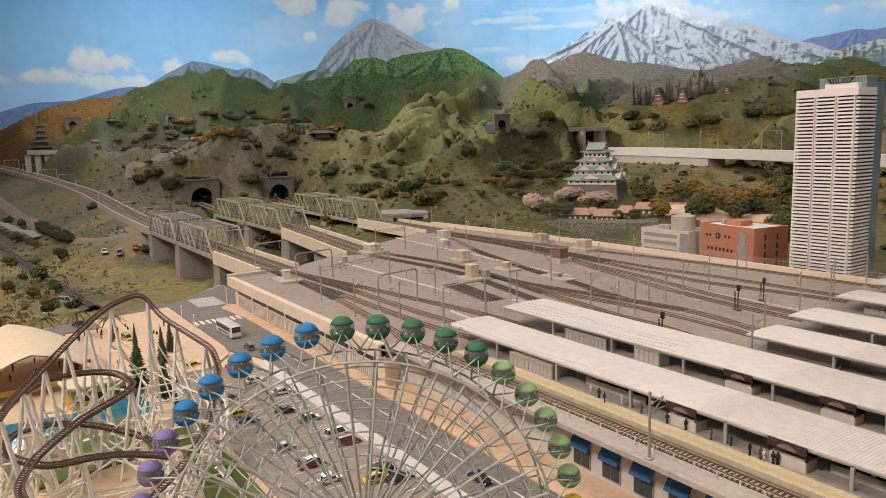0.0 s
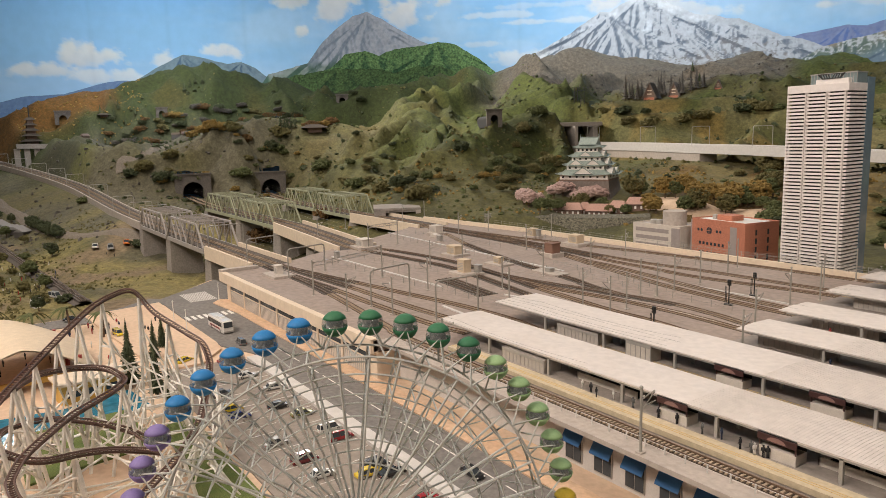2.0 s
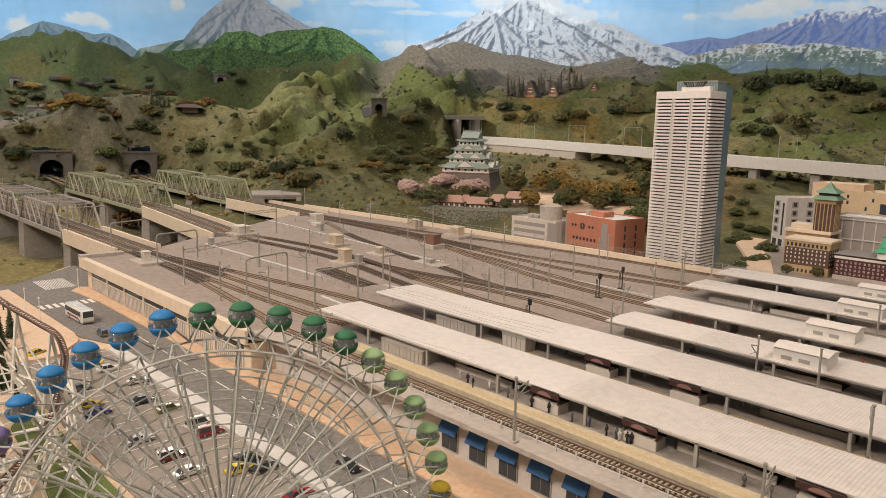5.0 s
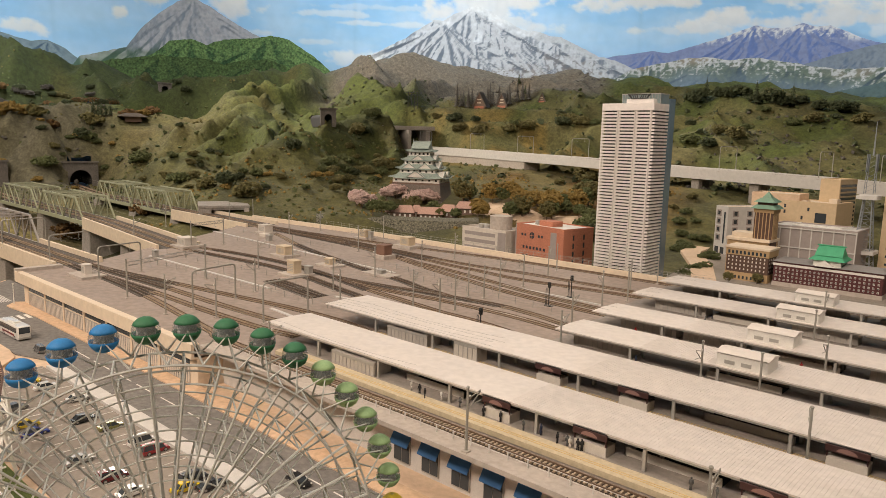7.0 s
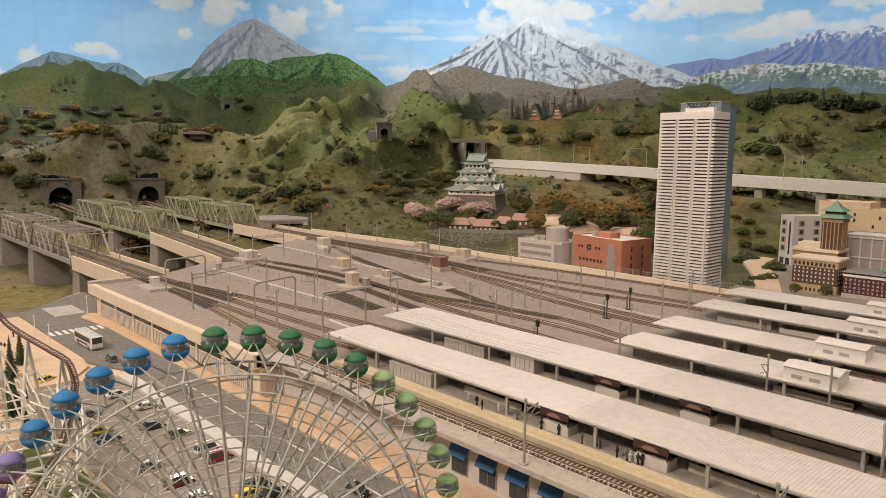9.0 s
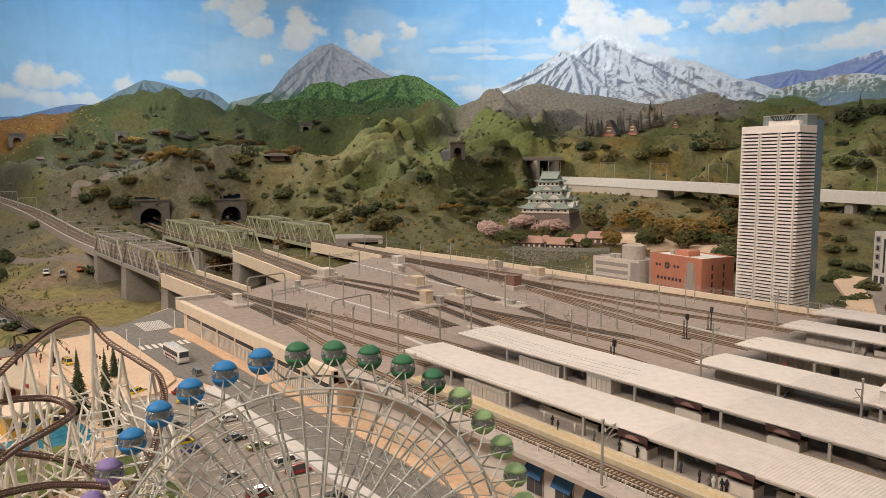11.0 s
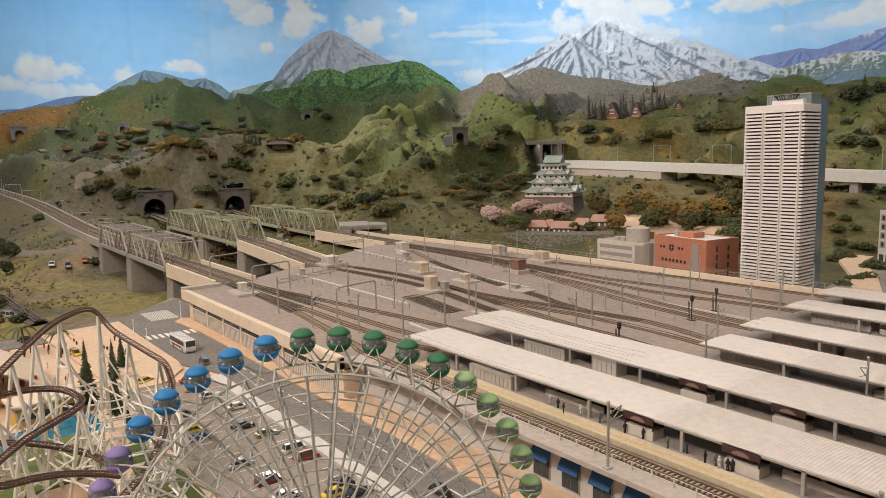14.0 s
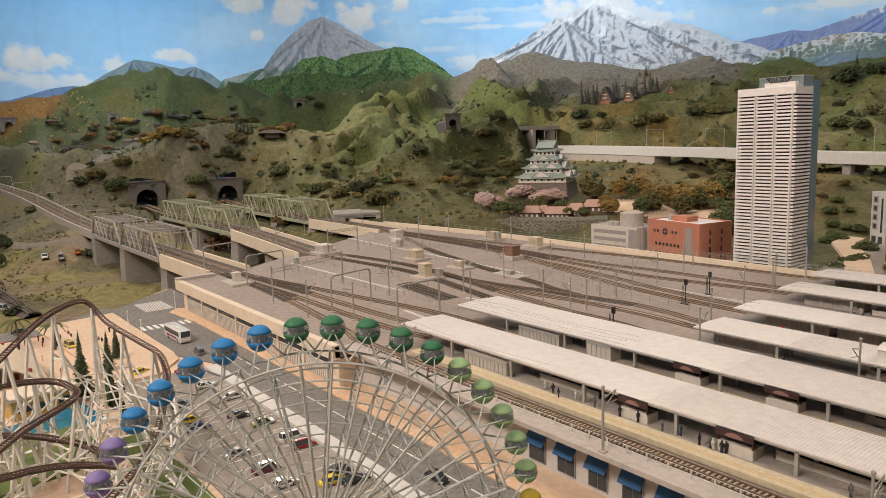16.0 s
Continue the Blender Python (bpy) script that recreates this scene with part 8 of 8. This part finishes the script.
def coaster():
    t = thing("roller_coaster", "brown tubular roller coaster track on a white lattice of posts", "roller coaster")
    for keys, dense in ((TRACK_A, True), (TRACK_B, False), (TRACK_C, False)):
        line = curve(keys, 130)
        for w in (-.0058, .0058):
            part("rail", Geo().tube([p + Vector((0, 0, .003)) for p in side(line, w)], .0018, 6), "coaster_brown", t)
        part("spine", Geo().tube([p - Vector((0, 0, .004)) for p in line], .0026, 6), "coaster_brown", t)
        for p, d in spaced(line, .0068):
            s = Vector((-d.y, d.x, 0)).normalized() * .0068
            part("cross_tie", Geo().bar(p - s + Vector((0, 0, .0015)), p + s + Vector((0, 0, .0015)), .0017), "coaster_brown", t)
        last = None
        for p, d in spaced(line, .095 if dense else .15):
            s = Vector((-d.y, d.x, 0)).normalized()
            h = p.z + .114
            feet = [p + s * (k * (.012 + .11 * h)) for k in (-1, 1)]
            for f in feet:
                part("post", Geo().tube([(p.x, p.y, p.z - .006), (f.x, f.y, -.114)], .0039, 6), "coaster_white", t)
            for u in (.35, .65) if h > .1 else (.5,):
                a, b = p.lerp(Vector((*feet[0][:2], -.114)), u), p.lerp(Vector((*feet[1][:2], -.114)), u)
                part("cross_bar", Geo().tube([a, b], .0023, 5), "coaster_white", t)
            if h > .1:
                part("brace", Geo().tube([p.lerp(Vector((*feet[0][:2], -.114)), .35), p.lerp(Vector((*feet[1][:2], -.114)), .9)], .0021, 5), "coaster_white", t)
            if last is not None:
                for k in (0, 1):
                    a, b = Vector((*last[1][k][:2], -.114)), Vector((*feet[k][:2], -.114))
                    part("brace", Geo().tube([last[0].lerp(a, .3), p.lerp(b, .75)], .0021, 5), "coaster_white", t)
                    part("brace", Geo().tube([last[0].lerp(a, .55), p.lerp(b, .55)], .0021, 5), "coaster_white", t)
            last = (p, feet)
    # the wide lattice tower beneath the drop
    base = Vector((-1.42, .30, -.114))
    for i in range(7):
        for k in (-1, 1):
            a = base + Vector((-.18 + i * .055, k * .07, 0))
            top = a + Vector((.012, -k * .045, .17 - i * .018))
            part("lattice_post", Geo().tube([a, top], .0026, 6), "coaster_white", t)
            for u in (.3, .6, .9):
                q = a.lerp(top, u)
                part("lattice_bar", Geo().tube([q, q + Vector((.055, 0, 0))], .0017, 5), "coaster_white", t)
            part("lattice_brace", Geo().tube([a.lerp(top, .05), a.lerp(top, .85) + Vector((.055, 0, 0))], .0017, 5), "coaster_white", t)
            part("lattice_brace", Geo().tube([a.lerp(top, .85), a.lerp(top, .05) + Vector((.055, 0, 0))], .0017, 5), "coaster_white", t)
        q = base + Vector((-.18 + i * .055, 0, 0))
        for u in (.25, .5, .75):
            part("lattice_bar", Geo().tube([q + Vector((0, -.07 + .045 * u, .17 * u)), q + Vector((0, .07 - .045 * u, .17 * u))], .0017, 5), "coaster_white", t)
    return t


coaster()

# ---- park buildings, pool, plants ----
M["tent"] = plain("tent_canvas", (0.76, 0.62, 0.45), 0.7)
M["pool"] = mat("pool_water", (0.03, 0.17, 0.27), (0.04, 0.21, 0.30), 6, 0.08, 0.05)
M["red_paint"] = plain("red_paint", (0.36, 0.05, 0.04), 0.5)
M["ochre_paint"] = plain("ochre_paint", (0.58, 0.36, 0.08), 0.6)
t = thing("pavilion", "cream vaulted canvas pavilion on red posts", "pavilion", pose(-2.30, .08, -.124, 0, 0, 4))
g, n = Geo(), 14
for dz in (0, -.004):
    for j in range(9):
        for i in range(n + 1):
            u, v = i / n - .5, j / 8 - .5
            g.v.append((v * .44, u * .36, .070 + .062 * (1 - (2 * u) ** 2) - .035 * (2 * v) ** 2 * abs(2 * u) + dz))
for s in (0, 9 * (n + 1)):
    g.f += [(s + j * (n + 1) + i, s + j * (n + 1) + i + 1, s + (j + 1) * (n + 1) + i + 1, s + (j + 1) * (n + 1) + i) for j in range(8) for i in range(n)]
part("canopy", g, "tent", t, "cream vaulted canvas canopy", smooth=True)
for x in (-.18, 0, .18):
    for y in (-.14, .14):
        part("post", Geo().tube([(x, y, 0.01), (x, y, .082)], .006, 8), "red_paint", t)
part("front_band", Geo().box(.175, -.16, .026, .185, .16, .040), "ochre_paint", t)
t = thing("park_house", "low yellow park house with dark windows", "house", pose(-2.02, .15, -.114, 0, 0, 8))
part("wall", Geo().worn(0, 0, 0, .09, .15, .05, .001), "ochre_paint", t)
part("roof", Geo().worn(-.006, -.006, .05, .096, .156, .056, .001), "cream", t)
for k in range(3):
    part("window", Geo().box(.0895, .012 + .046 * k, .018, .0912, .044 + .046 * k, .034), "glass", t)
whole("pool", Geo().prism([(-1.92, .02), (-1.72, .02), (-1.70, .16), (-1.80, .34), (-1.95, .32), (-1.90, .16)], -.1139, -.1095), "pool", "blue curved swimming pool", "pool")
whole("pool_edge", Geo().strip([(-1.72, .02), (-1.70, .16), (-1.80, .34)], -.012, .0, -.114, -.107), "white", "pale rim beside the pool", "pool edge", kind="structure")
for x, y, h in ((-1.98, .33, .19), (-2.19, .437, .13), (-1.86, .37, .15), (-2.30, .485, .12), (-1.70, .365, .12)):
    plant("conifer", "tall dark green conifer in the park", "tree", "fir", x, y, -.114, h, False, "park conifers", 1.0)


def palm(x, y, z, h):
    t = thing("palm", "feathery palm tree beside the park", "tree", pose(x, y, z, 0, 0, random.uniform(0, 90)), "palm trees")
    part("trunk", Geo().tube([(0, 0, -.01), (.004, 0, h * .5), (0, 0, h)], .005, 7, .003), "trunk", t)
    for k in range(11):
        a, g = 2 * math.pi * k / 11 + random.uniform(-.2, .2), Geo()
        for j in range(5):
            u, v = j / 5, (j + 1) / 5
            f = lambda q: Vector((math.cos(a) * h * .62 * q, math.sin(a) * h * .62 * q, h + h * (.30 * q - .55 * q * q)))
            s = Vector((-math.sin(a), math.cos(a), -.4)) * h * .07
            p, q = f(u), f(v)
            g.add([p, q, q + s * (1 - v * .7), p + s * (1 - u * .7), q - s * (1 - v * .7), p - s * (1 - u * .7)], [(0, 1, 2, 3), (0, 5, 4, 1)])
        part("frond", g, LEAF["green"], t)
    return t


for x, y in ((-2.70, .27), (-2.62, .16), (-2.78, .05), (-2.58, .36)):
    palm(x, y, -.114, random.uniform(.08, .10))
for k in range(60):
    figurine(random.uniform(-2.75, -2.1), random.uniform(-.2, .5), -.1135)
for x, y in ((-2.66, .545), (-2.44, .53), (-2.35, .47)):
    figurine(x, y, -.107, 0)
for x, y in ((-2.45, .60), (-2.62, .60), (-2.84, .83)):
    t = thing("street_lamp", "slim white street lamp post", "street lamp", pose(x, y, -.107), "street lamps")
    part("post", Geo().tube([(0, 0, 0), (0, 0, .07)], .0017, 7, .0012), "white", t)
    part("lamp_head", Geo().ball((0, 0, .072), .003, .003, .0035, 8, 5), "white", t)
# ---- vehicles ----
PAINT = {n: plain("car_" + n, c, 0.25, coat=.5) for n, c in (("white", (.72, .70, .66)), ("silver", (.42, .42, .41)), ("black", (.018, .018, .02)), ("red", (.33, .025, .03)), ("dark red", (.16, .015, .02)), ("blue", (.03, .05, .26)), ("yellow", (.68, .5, .03)), ("olive", (.20, .20, .07)), ("orange", (.62, .16, .02)), ("grey", (.16, .155, .15)))}
TYRE = Geo().lathe([(.0020, 0), (.0040, .0002), (.0043, .001), (.0043, .0025), (.0040, .0033), (.0020, .0035)], 12).mesh("tyre", "black")
RIM = Geo().lathe([(.0001, .0036), (.0026, .0037), (.0026, .0030)], 10).mesh("rim", "steel")


def car(x, y, z, turn, colour, boxy=False, scale=1.0):
    t = thing("car", colour + " parked model " + ("van" if boxy else "car"), "van" if boxy else "car", pose(x, y, z, 0, 0, turn) @ Matrix.Scale(scale, 4), "model cars")
    L, W, H = .0275, .0102, (.0215 if boxy else .0175)
    belt = .0105 if boxy else .0095
    lower = [(-L, .003), (-L, .0075), (-L + .002, belt), (L - .004, belt - .001), (L - .0005, .0072), (L, .003)]
    g = Geo()
    for w, k in ((-W, 0), (-W + .0012, 1), (W - .0012, 1), (W, 0)):
        g.v += [(px * (1 if k else .985), w, pz + (.0 if k else -.0004 if pz > .005 else .0004)) for px, pz in lower]
    m = len(lower)
    for i in range(3):
        g.f += [(i * m + j, i * m + (j + 1) % m, (i + 1) * m + (j + 1) % m, (i + 1) * m + j) for j in range(m)]
    g.f += [tuple(range(m)), tuple(3 * m + j for j in range(m - 1, -1, -1))]
    part("body", g, PAINT[colour], t)
    a0, a1, b0, b1 = (-L + .001, L - .010, -L + .003, L - .016) if boxy else (-L + .007, L - .013, -L + .014, L - .022)
    w0, w1 = W - .0008, W - .0028
    part("window_band", Geo().add([(a0, -w0, belt - .001), (a1, -w0, belt - .001), (a1, w0, belt - .001), (a0, w0, belt - .001), (b0, -w1, H - .001), (b1, -w1, H - .001), (b1, w1, H - .001), (b0, w1, H - .001)],
                              [(3, 2, 1, 0), (4, 5, 6, 7), (0, 1, 5, 4), (1, 2, 6, 5), (2, 3, 7, 6), (3, 0, 4, 7)]), "glass", t, "dark glass cabin windows")
    part("roof", Geo().worn(b0 - .0005, -w1 - .0002, H - .0014, b1 + .0005, w1 + .0002, H, .0007), PAINT[colour], t)
    for s in (-1, 1):
        for u, v in ((a0, b0), (a1, b1), ((a0 + a1) / 2, (b0 + b1) / 2)):
            part("pillar", Geo().bar((u, s * w0, belt - .001), (v, s * (w1 + .0001), H - .0008), .0010), PAINT[colour], t)
        for wx in (-L * .6, L * .62):
            w = part("tyre", TYRE, None, t)
            w.matrix_basis = Matrix.Translation((wx, s * (W - .0030), .0043)) @ Matrix.Rotation(radians(-90 * s), 4, "X")
            part("rim", RIM, None, w)
        part("headlight", Geo().box(L - .002, s * (W - .0022) - .0014, .0062, L + .0001, s * (W - .0022) + .0014, .0080), "white", t)
        part("tail_light", Geo().box(-L - .0003, s * (W - .002) - .0012, .0062, -L + .001, s * (W - .002) + .0012, .0082), "red_paint", t)
    return t


CARS = [(-2.177, .695, 178, "grey", True), (-1.85, .60, 92, "white", False), (-1.715, .625, 88, "white", False), (-1.58, .585, 90, "black", False), (-1.50, .61, 88, "olive", False), (-1.38, .622, 92, "white", True), (-1.325, .622, 90, "red", True),
        (-1.27, .515, 90, "dark red", True), (-1.16, .615, 92, "black", True), (-1.115, .625, 88, "black", False), (-1.02, .745, 0, "black", False), (-1.14, .59, 90, "yellow", False), (-1.19, .515, 92, "white", False), (-.99, .62, 90, "red", False),
        (-1.925, .585, 60, "yellow", False), (-2.02, .60, 90, "red", False), (-1.575, .485, 88, "blue", False), (-1.63, .485, 90, "yellow", False), (-1.38, .50, 92, "silver", False), (-1.0, .52, 90, "white", True), (-.95, .63, 90, "silver", False),
        (-2.55, .40, 10, "yellow", True), (-2.88, .30, 80, "black", False), (-2.9, .1, 85, "white", False), (-2.1, .50, 120, "yellow", False), (-1.75, .50, 95, "grey", False)]
for x, y, turn, colour, boxy in CARS:
    car(x, y, -.1075 if x < -2.2 else -.1102, turn, colour, boxy)
for b, s, colour, boxy in ((82, -.127, "white", False), (81, -.131, "silver", True), (79.9, -.126, "orange", False)):
    x, y, z = meet(b, s, 3.0)
    car(x, y, z, 170, colour, boxy, 1.9)
for b, s, colour in ((85.6, -.16, "olive"), (85.9, -.19, "white"), (84.9, -.185, "silver"), (86.2, -.195, "white")):
    x, y, z = meet(b, s, 2.9)
    car(x, y, z, random.uniform(0, 180), colour, True, 1.4)


def bus(x, y, z, turn):
    t = thing("bus", "white touring coach with dark windows on the street", "bus", pose(x, y, z, 0, 0, turn) @ Matrix.Scale(1.16, 4))
    L, W, H = .066, .0155, .0385
    part("body", Geo().worn(-L, -W, .004, L, W, H, .0022), PAINT["white"], t)
    for s in (-1, 1):
        for k in range(7):
            x0 = -L + .006 + k * .0166
            part("side_window", Geo().box(x0, s * W - .0006, .020, x0 + .0152, s * W + .0006, .033), "glass", t)
        part("stripe", Geo().box(-L + .02, s * W - .0005, .010, L - .03, s * W + .0005, .015), PAINT["red"], t)
        for wx in (-L * .55, L * .62):
            w = part("tyre", TYRE, None, t)
            w.matrix_basis = Matrix.Translation((wx, s * (W - .004), .006)) @ Matrix.Rotation(radians(-90 * s), 4, "X") @ Matrix.Scale(1.4, 4)
            part("rim", RIM, None, w)
    for s, nm in ((1, "windscreen"), (-1, "rear_window")):
        part(nm, Geo().box(s * L - .0008, -W + .0025, .019, s * L + .0008, W - .0025, .035), "glass", t)
        part("bumper", Geo().box(s * L - .001, -W + .001, .005, s * L + .0012, W - .001, .009), "steel", t)
    part("roof_unit", Geo().worn(-.02, -.008, H, .02, .008, H + .004, .001), PAINT["white"], t)
    return t


bus(-2.40, .70, -.1102, 2)
